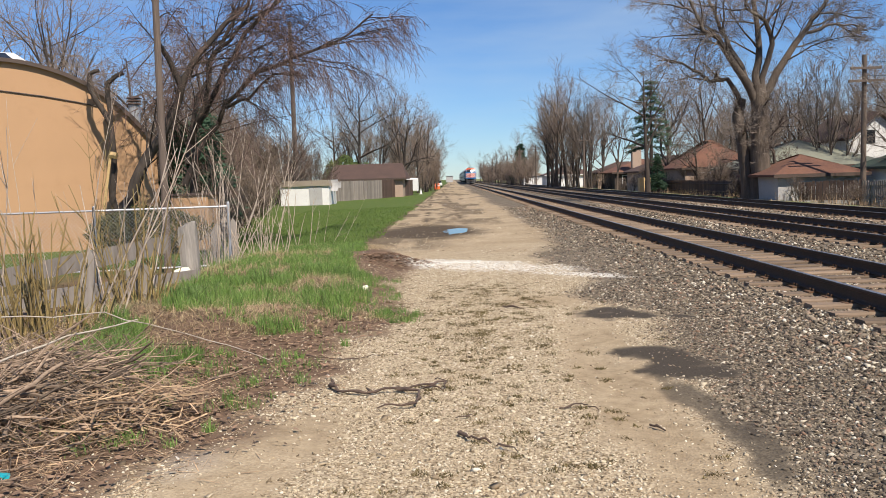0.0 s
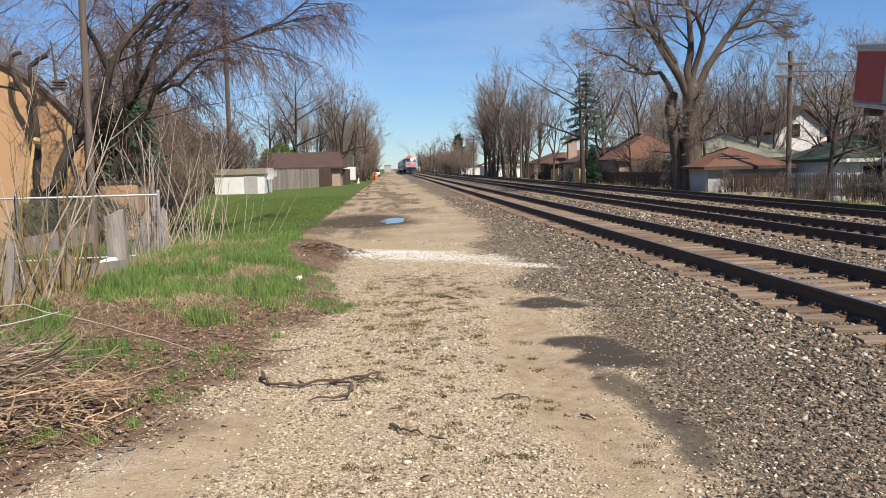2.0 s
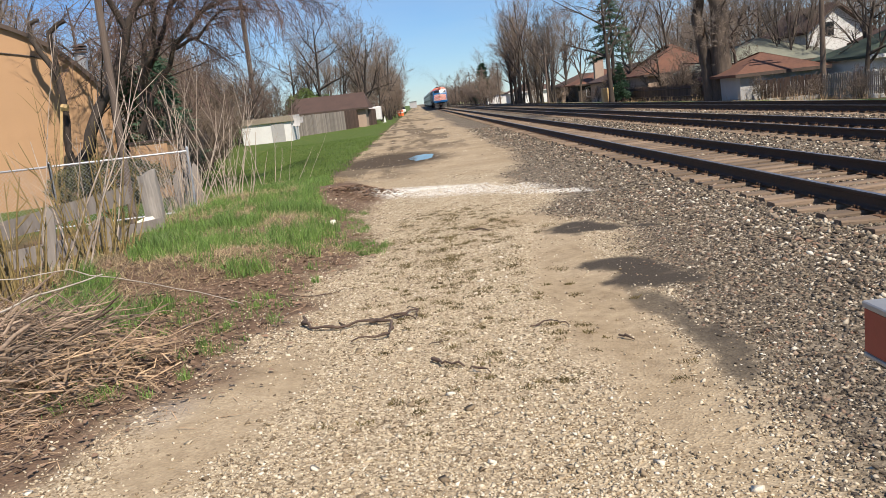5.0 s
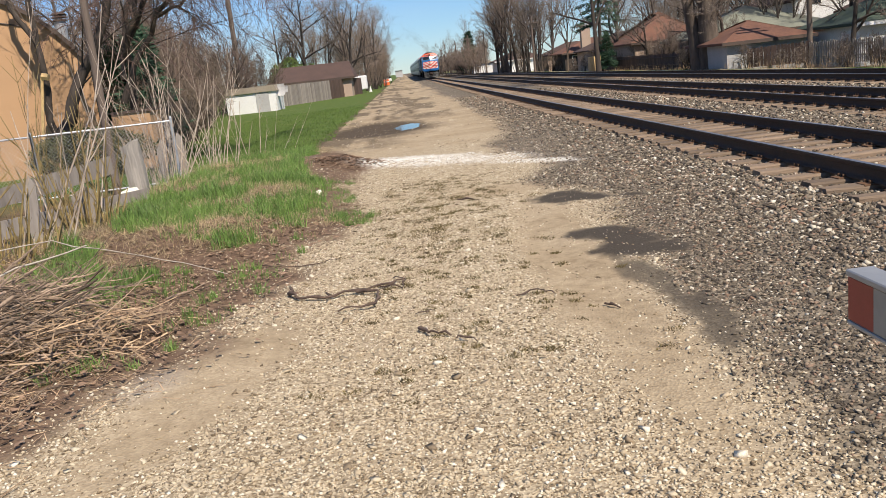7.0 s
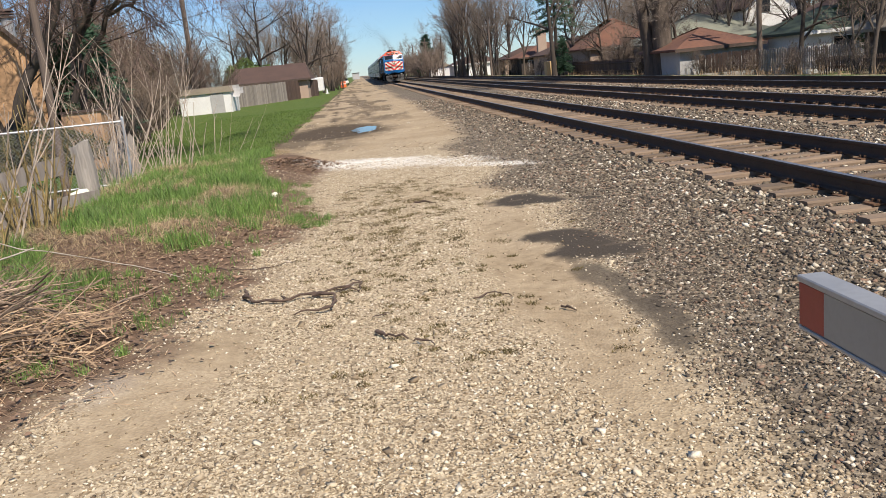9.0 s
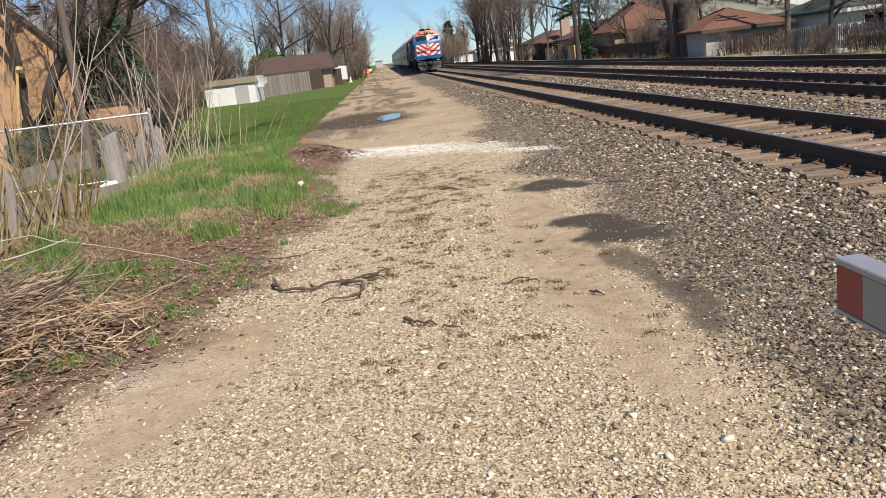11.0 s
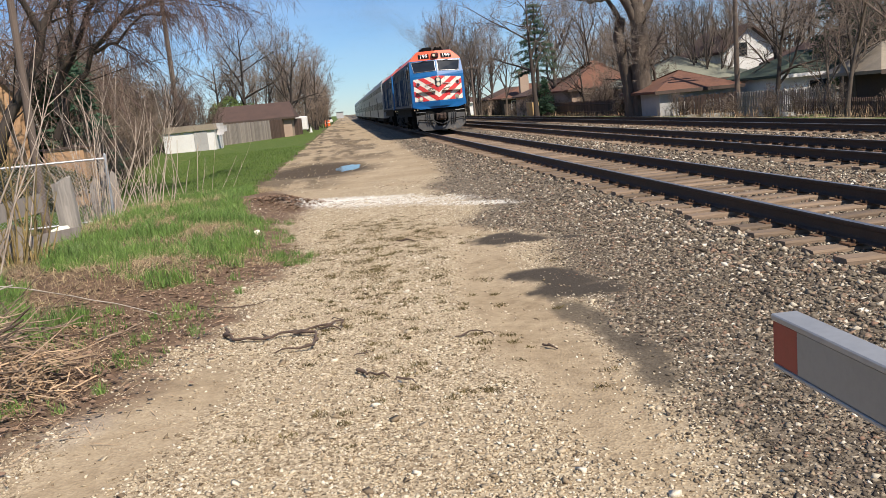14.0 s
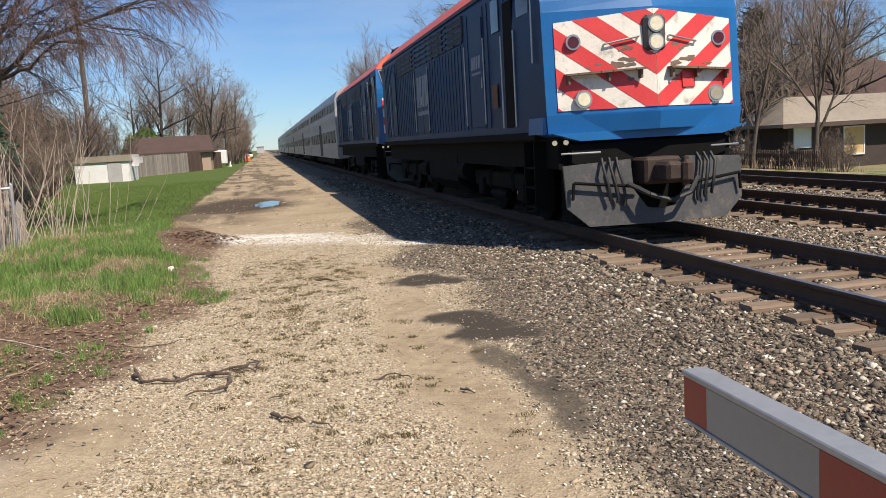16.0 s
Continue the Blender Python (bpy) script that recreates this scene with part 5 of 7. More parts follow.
def build_trees():
    rnd = random.Random(21)
    # the great tree over the far fence
    limbed_tree("great_tree", 3, [
        ([(18.46, 50, -0.4), (18.29, 50, 2.41), (18.29, 50, 5.06), (18.12, 50, 6.72)], 0.62, 0.40, 3),
        ([(17.96, 50.6, -0.4), (17.56, 50.6, 2.78), (17.16, 50.6, 4.97), (17.37, 50.5, 5.97)], 0.40, 0.26, 2),
        ([(17.96, 50, 5.8), (16.80, 49.6, 7.75), (15.55, 49.2, 9.42), (14.66, 49, 9.78), (14.01, 48.7, 11.1), (13.19, 48.4, 12.1)], 0.25, 0.05, 10),
        ([(17.9, 50, 6.3), (16.80, 50.4, 8.73), (16.31, 50.8, 10.05), (15.75, 51.2, 11.69), (15.56, 51.5, 13.31)], 0.22, 0.05, 9),
        ([(18.12, 50, 6.5), (18.29, 50.3, 9.0), (18.19, 50.6, 11.61), (18.12, 50.8, 14.18)], 0.26, 0.07, 9),
        ([(18.3, 50, 6.3), (18.85, 49.6, 8.99), (18.29, 49.2, 10.31), (17.13, 48.8, 10.99), (16.48, 48.4, 12.63)], 0.2, 0.05, 8),
        ([(18.4, 50, 5.9), (19.61, 50, 7.98), (20.76, 50, 9.58), (21.74, 50, 10.84), (22.55, 50, 12.43)], 0.27, 0.08, 10),
        ([(20.76, 50, 9.58), (22.07, 49.7, 9.92), (23.39, 49.4, 9.94), (24.21, 49.2, 9.46)], 0.11, 0.03, 6),
        ([(17.3, 50.4, 5.6), (16.47, 50.2, 7.10), (15.31, 50, 6.97), (14.65, 49.8, 7.49), (13.49, 49.5, 8.02), (12.16, 49.3, 8.22)], 0.17, 0.04, 9),
        ([(19.0, 50.4, 0.2), (19.3, 50.3, 1.8), (19.05, 50.2, 3.2), (19.5, 50.1, 4.6)], 0.16, 0.04, 4),
    ], HERO, bark_grey, twig_grey, "huge bare old tree with a forked grey trunk")
    # the weeping tree by the tan building
    limbed_tree("weeping_tree", 5, [
        ([(-10.75, 27, -0.5), (-10.64, 27, 1.05), (-10.04, 27, 2.35), (-9.33, 27, 3.42), (-8.60, 27, 5.01), (-8.24, 27, 5.57), (-7.43, 27.2, 6.57), (-6.47, 27.4, 7.6), (-6.06, 27.5, 9.2)], 0.235, 0.04, 17),
        ([(-8.60, 27, 5.01), (-9.04, 26.6, 6.27), (-9.08, 26.2, 7.69), (-9.2, 25.8, 9.0)], 0.12, 0.03, 7),
        ([(-9.35, 29, -0.5), (-9.01, 29, 2.34), (-8.78, 29, 3.7), (-7.65, 29, 5.78), (-6.81, 28.8, 6.9), (-5.6, 28.6, 7.99), (-4.97, 28.5, 9.4)], 0.15, 0.04, 16),
        ([(-9.1, 28.4, 1.8), (-8.5, 28.2, 2.9), (-7.45, 28, 4.34), (-6.27, 28, 5.42), (-4.74, 28, 6.01), (-3.6, 28, 6.34), (-2.45, 28, 7.22)], 0.12, 0.025, 24),
        ([(-8.9, 28.6, 3.2), (-8.31, 28, 4.18), (-7.9, 28, 5.84), (-6.94, 28, 6.91), (-5.79, 28, 7.61), (-4.27, 28, 8.3)], 0.10, 0.03, 17),
        ([(-9.1, 28.8, 2.5), (-8.9, 29.6, 4.8), (-8.2, 30.4, 6.8), (-7.4, 31.2, 8.6)], 0.10, 0.03, 14),
        ([(-7.45, 28, 4.34), (-6.6, 27.6, 4.6), (-5.6, 27.2, 5.3), (-4.9, 27, 5.2)], 0.07, 0.02, 9),
    ], WEEPING, bark_dark, twig_red, "leaning weeping tree with dark trunks and drooping twigs")
    limbed_tree("pollard_tree", 6, [
        ([(-11.5, 28.5, -0.5), (-11.53, 28.5, 2.41), (-11.56, 28.5, 3.95), (-11.9, 28.5, 4.62), (-12.17, 28.5, 5.11), (-12.17, 28.5, 5.67), (-11.83, 28.5, 5.75)], 0.125, 0.07, 3),
        ([(-11.55, 28.5, 4.04), (-11.6, 28.5, 5.27), (-11.27, 28.5, 5.55), (-11.02, 28.5, 5.63)], 0.095, 0.07, 3),
    ], BUSHY, bark_dark, twig_brown, "stunted pollarded tree with knobbly dark limbs")

    spread = [bare_tree(31 + k, 10, 0.2, SPREADING, bark_dark, twig_grey, "bare spreading tree with grey-brown twigs") for k in range(3)]
    upright = [bare_tree(41 + k, 9, 0.12, UPRIGHT, bark_grey, twig_brown, "slim bare upright tree") for k in range(2)]
    clump = [bare_tree(51 + k, 6, 0.07, UPRIGHT, bark_dark, twig_brown, "clump of bare young trees", stems=3) for k in range(2)]
    bush = [bare_tree(61 + k, 2.6, 0.03, BUSHY, bark_dark, twig_brown, "bare brown thicket bush", stems=8, group="thicket bushes") for k in range(2)]
    far = [bare_tree(71 + k, 10, 0.17, FAR_SPEC, bark_dark, twig_brown, "distant bare tree with a dense brown crown", group="distant bare trees") for k in range(3)]
    far += [bare_tree(81, 8, 0.09, dict(FAR_SPEC, angle=26, lift=(0.05, 0.14, 0.08, 0.0)), bark_dark, twig_grey, "distant upright bare trees in a clump", stems=3, group="distant bare trees")]
    kinds = {"s": spread, "u": upright, "c": clump, "b": bush, "f": far}
    used = set()

    def put(kind, i, x, y, size, label="", tall=None):
        ob = kinds[kind][i % len(kinds[kind])]
        turn = rnd.uniform(0, 360)
        if ob.name in used:
            return again(ob, x, y, turn, size, label, tall)
        used.add(ob.name)
        return place(ob, x, y, turn, size, tall)

    # behind the far fence
    for k, (kind, x, y, s) in enumerate((
            ("s", 21.9, 41.0, 0.8), ("s", 21.9, 34.0, 0.75), ("s", 25.5, 47.5, 0.8), 
            ("u", 25.6, 37.5, 1.3), ("s", 28.6, 38.0, 0.95), ("s", 30.5, 40.0, 1.0), ("s", 21.0, 56.0, 0.85), ("s", 20.4, 60.0, 0.6), ("c", 19.6, 63.0, 0.6),
            ("s", 22.5, 64.0, 0.8), ("s", 20.8, 71.0, 0.7), ("s", 16.3, 70.0, 1.18), ("s", 20.6, 80.0, 1.2), ("f", 24.0, 78.0, 1.1), ("s", 27.0, 66.0, 0.95), ("u", 31.0, 56.0, 1.3),
            ("s", 34.0, 50.0, 1.0), ("s", 36.0, 62.0, 1.1), ("f", 30.0, 74.0, 1.1), ("s", 40.0, 72.0, 1.1), ("f", 33.0, 88.0, 1.1), ("f", 24.0, 95.0, 1.1), ("u", 18.6, 95.0, 1.2),
            ("f", 18.4, 112.0, 1.25), ("f", 15.0, 120.0, 1.5), ("f", 17.0, 124.0, 1.5), ("f", 19.2, 128.0, 1.45), ("f", 15.6, 128.0, 1.45), ("f", 14.2, 124.0, 1.2), ("f", 22.0, 122.0, 1.3),
            ("f", 16.0, 190.0, 1.1), ("f", 20.0, 210.0, 1.1), ("f", 13.0, 250.0, 1.1), ("f", 17.0, 290.0, 1.1), ("f", 12.5, 340.0, 1.1), ("u", 33.0, 36.0, 1.2))):
        put(kind, k, x, y, s)
    for k in range(24):
        put("b", k, 18.9 + rnd.uniform(-0.3, 2.2), 26 + 1.7 * k + rnd.uniform(-1, 1), rnd.uniform(0.28, 0.6))
    for k in range(14):
        put("b", k, 19.0 + rnd.uniform(0, 3), 66 + 6 * k, rnd.uniform(0.6, 1.2))
    # woods behind the houses
    for k in range(17):
        put("f", k, 27 + 3.2 * (k % 7) + rnd.uniform(-1.5, 1.5), 44 + 2.6 * k + rnd.uniform(-2, 2), rnd.uniform(0.85, 1.25))
    for k in range(4):
        put("f", k, 36 + 2.0 * (k % 5), 26 + 3.0 * k, rnd.uniform(0.9, 1.25))
    for k in range(26):
        put("f", k, 16.0 + rnd.uniform(0, 7) - 0.05 * k, 126 + 8.5 * k, rnd.uniform(0.5, 0.8))
    for k in range(3):
        put("u", k, 19.4 + rnd.uniform(0, 3.5), 28 + 3.1 * k + rnd.uniform(-1, 1), rnd.uniform(0.6, 1.0))
    for k in range(22):
        put("f", k, 24 + 0.9 * k + rnd.uniform(-1, 1), 84 + rnd.uniform(-5, 12), rnd.uniform(0.75, 1.0))
    for k in range(16):
        put("b", k, 19.6 + rnd.uniform(0, 2.6), 53 + 2.4 * k + rnd.uniform(-1, 1), rnd.uniform(0.7, 1.3))
    for k in range(10):
        put("f", k, 14.6 + rnd.uniform(0, 6), 114 + 2.2 * k, rnd.uniform(1.0, 1.35))
    for k in range(22):
        put("b", k, 13.2 + rnd.uniform(0, 4.5), 150 + 11 * k, rnd.uniform(1.8, 2.9))
    for k in range(9):
        put("f", k, 11.5 + rnd.uniform(0, 5), 260 + 24 * k, rnd.uniform(0.6, 0.95))
    # woods at the lawn's end
    for k in range(26):
        put("f", k, -4.4 - rnd.random() ** 1.5 * 10, 103 + 5.5 * k + rnd.uniform(-2, 2), rnd.uniform(0.75, 1.25))
    for k in range(14):
        put("f", k, -14 - 3.0 * (k % 5) + rnd.uniform(-1, 1), 34 + 3.5 * k, rnd.uniform(0.7, 1.1))
    # along the lawn
    for k, (kind, x, y, s) in enumerate((
            ("b", -9.0, 33.0, 0.9), ("b", -10.2, 37.0, 1.2), ("b", -12.0, 44.0, 2.0), ("b", -10.4, 41.0, 1.2), ("b", -13.5, 47.0, 2.2), ("b", -13.2, 52.0, 1.7), ("b", -14.6, 55.0, 1.8),
            ("c", -13.0, 40.0, 1.2), ("c", -14.4, 52.0, 1.3), ("b", -16.6, 60.0, 1.9), ("s", -13.5, 36.0, 1.0), ("s", -17.5, 38.0, 1.1), ("s", -21.0, 44.0, 1.1), ("s", -17.0, 48.0, 1.0),
            ("s", -11.2, 100.5, 1.4), ("s", -6.4, 104.0, 1.3), ("s", -15.0, 107.0, 1.25), ("s", -24.0, 96.0, 1.05), ("s", -25.0, 52.0, 1.1), ("s", -30.0, 48.0, 1.1),
            ("f", -12.5, 104.0, 1.1), ("f", -9.5, 112.0, 1.1), ("f", -14.0, 116.0, 1.1), ("f", -6.8, 120.0, 1.1), ("f", -4.6, 112.0, 1.0), ("f", -3.9, 122.0, 1.1), ("f", -4.2, 136.0, 1.15), ("b", -4.3, 118.0, 2.2),
            ("b", -4.0, 130.0, 2.4), ("b", -4.2, 144.0, 2.4), ("f", -6.0, 150.0, 1.1), ("f", -4.5, 160.0, 1.15), ("b", -4.2, 175.0, 2.3), ("f", -6.0, 190.0, 1.1), ("b", -4.6, 205.0, 2.2), ("b", -6.5, 103.0, 1.8), ("b", -5.2, 101.0, 1.1))):
        put(kind, k, x, y, s)
    for k, (x, y, z) in enumerate(((-11.4, 43.0, 2.1), (-12.4, 45.5, 2.3), (-12.6, 49.5, 2.0), (-12.4, 43.0, 2.4), (-13.2, 47.0, 2.5), (-10.9, 40.5, 1.6), (-11.6, 38.5, 1.8), (-12.1, 51.6, 1.6), (-13.0, 41.0, 1.9),
                                   (-14.6, 72.5, 2.4), (-13.2, 74.5, 2.2), (-15.8, 70.0, 2.5), (-12.2, 73.5, 1.7), (-16.5, 76.0, 2.7), (-15.4, 66.0, 2.1), (-14.9, 62.0, 2.0), (-10.2, 36.0, 1.2), (-13.6, 54.0, 1.8), (-14.2, 58.0, 1.9))):
        put("b", k, x, y, z, "tall dense brown thicket beside the lawn")
    pine = conifer(7, 10.0, 3.3, "tall dark green pine among bare trees", 0.28)
    place(pine, 17.5, 74.0)
    spruce = conifer(8, 5.2, 1.5, "dark green spruce behind the building")
    place(spruce, -10.6, 36.0)
    for x, y, s in ((-12.2, 37.5, 0.9), (17.8, 73.0, 0.62), (14.6, 178.0, 1.6), (28.0, 44.0, 1.6)):
        again(spruce, x, y, rnd.uniform(0, 360), s, "dark green evergreen among bare trees")
    g = leafy("evergreen_shrub", 5, 1.7, 1.7, 1.6, 2500, leaf_green, "round leafy green shrub behind the brown house", "shrub", 0.16)
    place(g, -12.8, 100.0, 0, 1.45)
    again(g, -10.8, 101.5, 60, 1.2)
    h = leafy("hedge", 9, 1.9, 0.8, 0.75, 5200, hedge_leaf, "clipped brownish green hedge behind a chain-link fence", "hedge", 0.07)
    place(h, -9.6, 26.0, 0, 1.0)


build_trees()


# ---- canes and brush by the path ----
cane_tan = material("tan_canes", (0.52, 0.43, 0.34), (0.22, 0.155, 0.11), rough=0.8, grain=20, patch=3, bump=0.1, island=0.3)
cane_olive = material("olive_canes", (0.28, 0.205, 0.075), (0.07, 0.045, 0.022), rough=0.75, grain=20, patch=3, bump=0.1, island=0.3)
stick_grey = material("grey_sticks", (0.31, 0.225, 0.155), (0.055, 0.036, 0.026), rough=0.95, grain=30, patch=4, bump=0.3, island=0.65)
stick_dark = material("dark_stick", (0.12, 0.08, 0.058), (0.045, 0.03, 0.024), rough=0.9, grain=40, patch=5, bump=0.4)
straw_mat = material("dry_straw", (0.46, 0.32, 0.19), (0.20, 0.12, 0.07), rough=0.9, grain=10, patch=2, bump=0, island=0.4)
pale_stick = material("pale_stripped_wood", (0.50, 0.44, 0.36), (0.3, 0.25, 0.2), rough=0.9, grain=30, patch=4, bump=0.2)
litter_mat = material("dead_leaves", (0.26, 0.165, 0.105), (0.12, 0.075, 0.048), rough=0.95, grain=20, patch=2, bump=0, island=0.5)


def cane_clump(x, y, n, spread, low, high, seed, mat, label, leafy_tips=0):
    rnd = random.Random(seed)
    t = empty("cane_clump", pose(x, y, float(ground_z(x, y))), label, "shrub", "cane clumps")
    for _ in range(n):
        tb = Tubes()
        w = rnd.uniform(0, 6.28)
        r = spread * rnd.random() ** 0.7
        p = Vector((r * math.cos(w), r * math.sin(w) * 0.7, -0.05))
        d = Vector((p.x * 0.45 / spread + rnd.gauss(0, 0.15 if high < 2.2 else 0.11), p.y * 0.3 + rnd.gauss(0, 0.12), 1))
        h = low + (high - low) * rnd.random() ** 2
        r0 = rnd.uniform(0.006, 0.021) * (1 if high < 2.2 else 0.74)
        pts = bent(rnd, p, d, h, 7, 0.05, 0.01)
        tb.add(pts, [r0 * (1 - 0.65 * i / 7) for i in range(8)], 5)
        for k in range(rnd.randrange(0, 6)):
            i = rnd.randrange(2, 7)
            q = bent(rnd, pts[i], off_axis(rnd, (pts[i] - pts[i - 1]).normalized(), radians(rnd.uniform(20, 45))), h * rnd.uniform(0.12, 0.32), 3, 0.06, 0.03)
            tb.add(q, [r0 * 0.5, r0 * 0.42, r0 * 0.33, 0.002], 4)
        raw("cane", tb.v, tb.f, mat, t)
    return t


def build_canes():
    cane_clump(-4.7, 9.2, 78, 0.75, 0.4, 1.5, 1, cane_olive, "cut-back clump of olive shrub canes")
    cane_clump(-4.8, 9.8, 8, 0.8, 1.6, 3.1, 2, cane_tan, "tall pale whips of a shrub")
    cane_clump(-4.35, 11.2, 38, 0.5, 0.4, 1.9, 3, cane_olive, "clump of olive and tan shrub canes")
    cane_clump(-4.9, 12.2, 5, 0.7, 1.8, 3.6, 4, cane_tan, "tall pale whips of a shrub")
    cane_clump(-5.15, 18.0, 40, 0.6, 0.5, 3.3, 5, cane_tan, "dense clump of tall tan canes by a fence post")
    cane_clump(-4.4, 19.2, 26, 0.7, 0.5, 3.3, 6, cane_tan, "dense clump of tall tan canes by a fence post")
    cane_clump(-4.85, 17.0, 26, 0.5, 0.6, 3.0, 12, cane_tan, "pale shrub of many slender leafless canes by a fence post")
    cane_clump(-6.6, 14.5, 7, 0.9, 0.8, 3.2, 7, cane_olive, "loose clump of thin canes")
    cane_clump(-4.3, 23.5, 12, 1.3, 1.0, 4.0, 8, cane_tan, "slender pale saplings at the lawn's edge")
    cane_clump(-6.2, 22.0, 16, 1.3, 1.0, 4.2, 9, cane_tan, "slender pale saplings at the lawn's edge")


build_canes()


def build_brush():
    rnd = random.Random(77)

    def mound(x, y):
        return float(ground_z(x, y)) + 0.38 * max(0.0, 1 - ((x + 3.75) / 1.5) ** 2 - ((y - 6.3) / 1.9) ** 2)

    tb = Tubes()
    for k in range(1500):
        x, y = rnd.gauss(-3.7, 0.65), rnd.gauss(6.3, 0.95)
        if x > -2.2 - 0.25 * (y - 5):
            continue
        z = mound(x, y) * rnd.uniform(0.35, 1.0) + 0.03
        w = rnd.uniform(-1.57, 1.57) if k % 3 else rnd.gauss(0.5, 0.3)
        d = Vector((math.cos(w) * rnd.choice((-1, 1)), math.sin(w), rnd.uniform(-0.25, 0.35)))
        r = rnd.choice((0.003, 0.004, 0.004, 0.006, 0.006, 0.008, 0.010, 0.016)) * rnd.uniform(0.7, 1.2)
        n = 6
        pts = bent(rnd, Vector((x, y, z)), d, rnd.uniform(0.2, 0.85), n, 0.26, -0.02)
        for p in pts:
            p.z = max(p.z, float(ground_z(p.x, p.y)) + r * 0.6)
        tb.add(pts, [r * (1 - 0.6 * i / n) for i in range(n + 1)], 5)
    tagged(raw("brush_pile", tb.v, tb.f, stick_grey), "tangled heap of grey dead branches on the bank", "brush pile", kind="stuff")

    def flakes(name, n, mat, label, length, width, area, lift):
        v, f = [], []
        for _ in range(n):
            x, y = area()
            z = max(float(ground_z(x, y)), lift(x, y) * rnd.random()) + 0.012
            w = rnd.uniform(0, 6.28)
            a = Vector((math.cos(w), math.sin(w), rnd.uniform(-0.25, 0.25))) * length * rnd.uniform(0.4, 1)
            g = Vector((-math.sin(w), math.cos(w), rnd.uniform(-0.5, 0.5))) * width * rnd.uniform(0.6, 1.3)
            c = Vector((x, y, z))
            b = len(v)
            v += [c - a - g, c - a + g, c + g, c + a * 0.98, c - g]
            f += [(b, b + 1, b + 2, b + 4), (b + 4, b + 2, b + 3)]
        tagged(raw(name, v, f, mat), label, "litter", kind="stuff")

    def pile_area():
        return rnd.gauss(-3.3, 0.7), rnd.gauss(6.0, 0.9)

    def bank_area():
        while True:
            x, y = rnd.uniform(-4.6, -0.6), rnd.uniform(4.2, 10.5)
            if x < np.interp(y, *PATH_LEFT) + rnd.gauss(-0.1, 0.25):
                return x, y
    flakes("straw_litter", 4600, straw_mat, "dry straw and cut stalks in the brush pile", 0.13, 0.0025, pile_area, lambda x, y: mound(x, y) * 0.9)
    flakes("straw_litter", 3600, straw_mat, "dry stalks strewn over the bank", 0.08, 0.002, bank_area, lambda x, y: 0.02)
    flakes("cut_stalks", 520, straw_mat, "bundle of cut tan stalks at the edge of the brush pile", 0.20, 0.006, lambda: (rnd.gauss(-2.5, 0.28), rnd.gauss(6.05, 0.33)), lambda x, y: 0.22)
    flakes("leaf_litter", 4200, litter_mat, "brown dead leaves and bark on the soil", 0.03, 0.014, bank_area, lambda x, y: 0.03)
    flakes("bark_mulch", 1700, litter_mat, "heap of brown bark mulch", 0.045, 0.014, lambda: (rnd.gauss(-1.25, 0.36), rnd.gauss(17.0, 0.42)), lambda x, y: 0.0)

    # long pale branch leaning over the heap, and others lying on it
    for line, r, mat, label in (
            ([(-4.1, 4.7, 0.10), (-3.75, 5.6, 0.32), (-3.35, 6.6, 0.50), (-2.95, 7.6, 0.52)], 0.013, pale_stick, "long pale stripped branch on the brush heap"),
            ([(-4.6, 8.3, 0.48), (-3.6, 8.4, 0.46), (-2.6, 8.0, 0.30), (-1.75, 7.7, 0.08)], 0.007, pale_stick, "long thin pale branch over the bank"),
            ([(-4.2, 5.4, 0.08), (-3.6, 5.2, 0.14), (-3.1, 5.5, 0.3), (-3.0, 6.2, 0.42)], 0.03, stick_grey, "crooked grey dead branch in the heap"),
            ([(-3.9, 6.6, 0.36), (-3.3, 6.5, 0.34), (-2.85, 6.6, 0.28)], 0.025, stick_grey, "grey dead branch in the heap"),
            ([(-2.9, 6.6, 0.06), (-2.4, 6.3, 0.05), (-1.95, 6.15, 0.03)], 0.014, stick_dark, "dark fallen branch on the bank"),
            ([(-2.2, 7.2, 0.03), (-1.9, 7.6, 0.05)], 0.012, stick_grey, "short grey stick on the soil"),
            ([(-2.75, 5.95, 0.03), (-2.2, 5.6, 0.03)], 0.008, straw_mat, "pale dry stalk on the soil")):
        pts = [Vector(p) for p in line]
        smooth_pts = []
        for i in range(len(pts) - 1):
            for k in range(4):
                smooth_pts.append(pts[i].lerp(pts[i + 1], k / 4) + Vector((rnd.gauss(0, 0.012), rnd.gauss(0, 0.012), rnd.gauss(0, 0.008))))
        smooth_pts.append(pts[-1])
        n = len(smooth_pts) - 1
        tb = Tubes()
        tb.add(smooth_pts, [r * (1 - 0.5 * i / n) for i in range(n + 1)], 7)
        tagged(raw("fallen_branch", tb.v, tb.f, mat, smooth=True), label, "branch")

    # fallen twigs on the path
    def twig(lines, label):
        tb = Tubes()
        for line, r in lines:
            pts = []
            for i in range(len(line) - 1):
                a, b = Vector((*line[i], 0)), Vector((*line[i + 1], 0))
                for k in range(4):
                    q = a.lerp(b, k / 4)
                    pts.append(Vector((q.x + rnd.gauss(0, 0.014), q.y + rnd.gauss(0, 0.016), float(ground_z(q.x, q.y)) + r + rnd.uniform(0.004, 0.03))))
            q = line[-1]
            pts.append(Vector((q[0], q[1], float(ground_z(*q)) + r)))
            n = len(pts) - 1
            tb.add(pts, [0.66 * r * (1.2 - 0.6 * i / n) * (1.6 if i % 5 == 2 else 1) for i in range(n + 1)], 6)
        tagged(raw("fallen_twig", tb.v, tb.f, stick_dark, smooth=True), label, "twig", "twigs on the path")
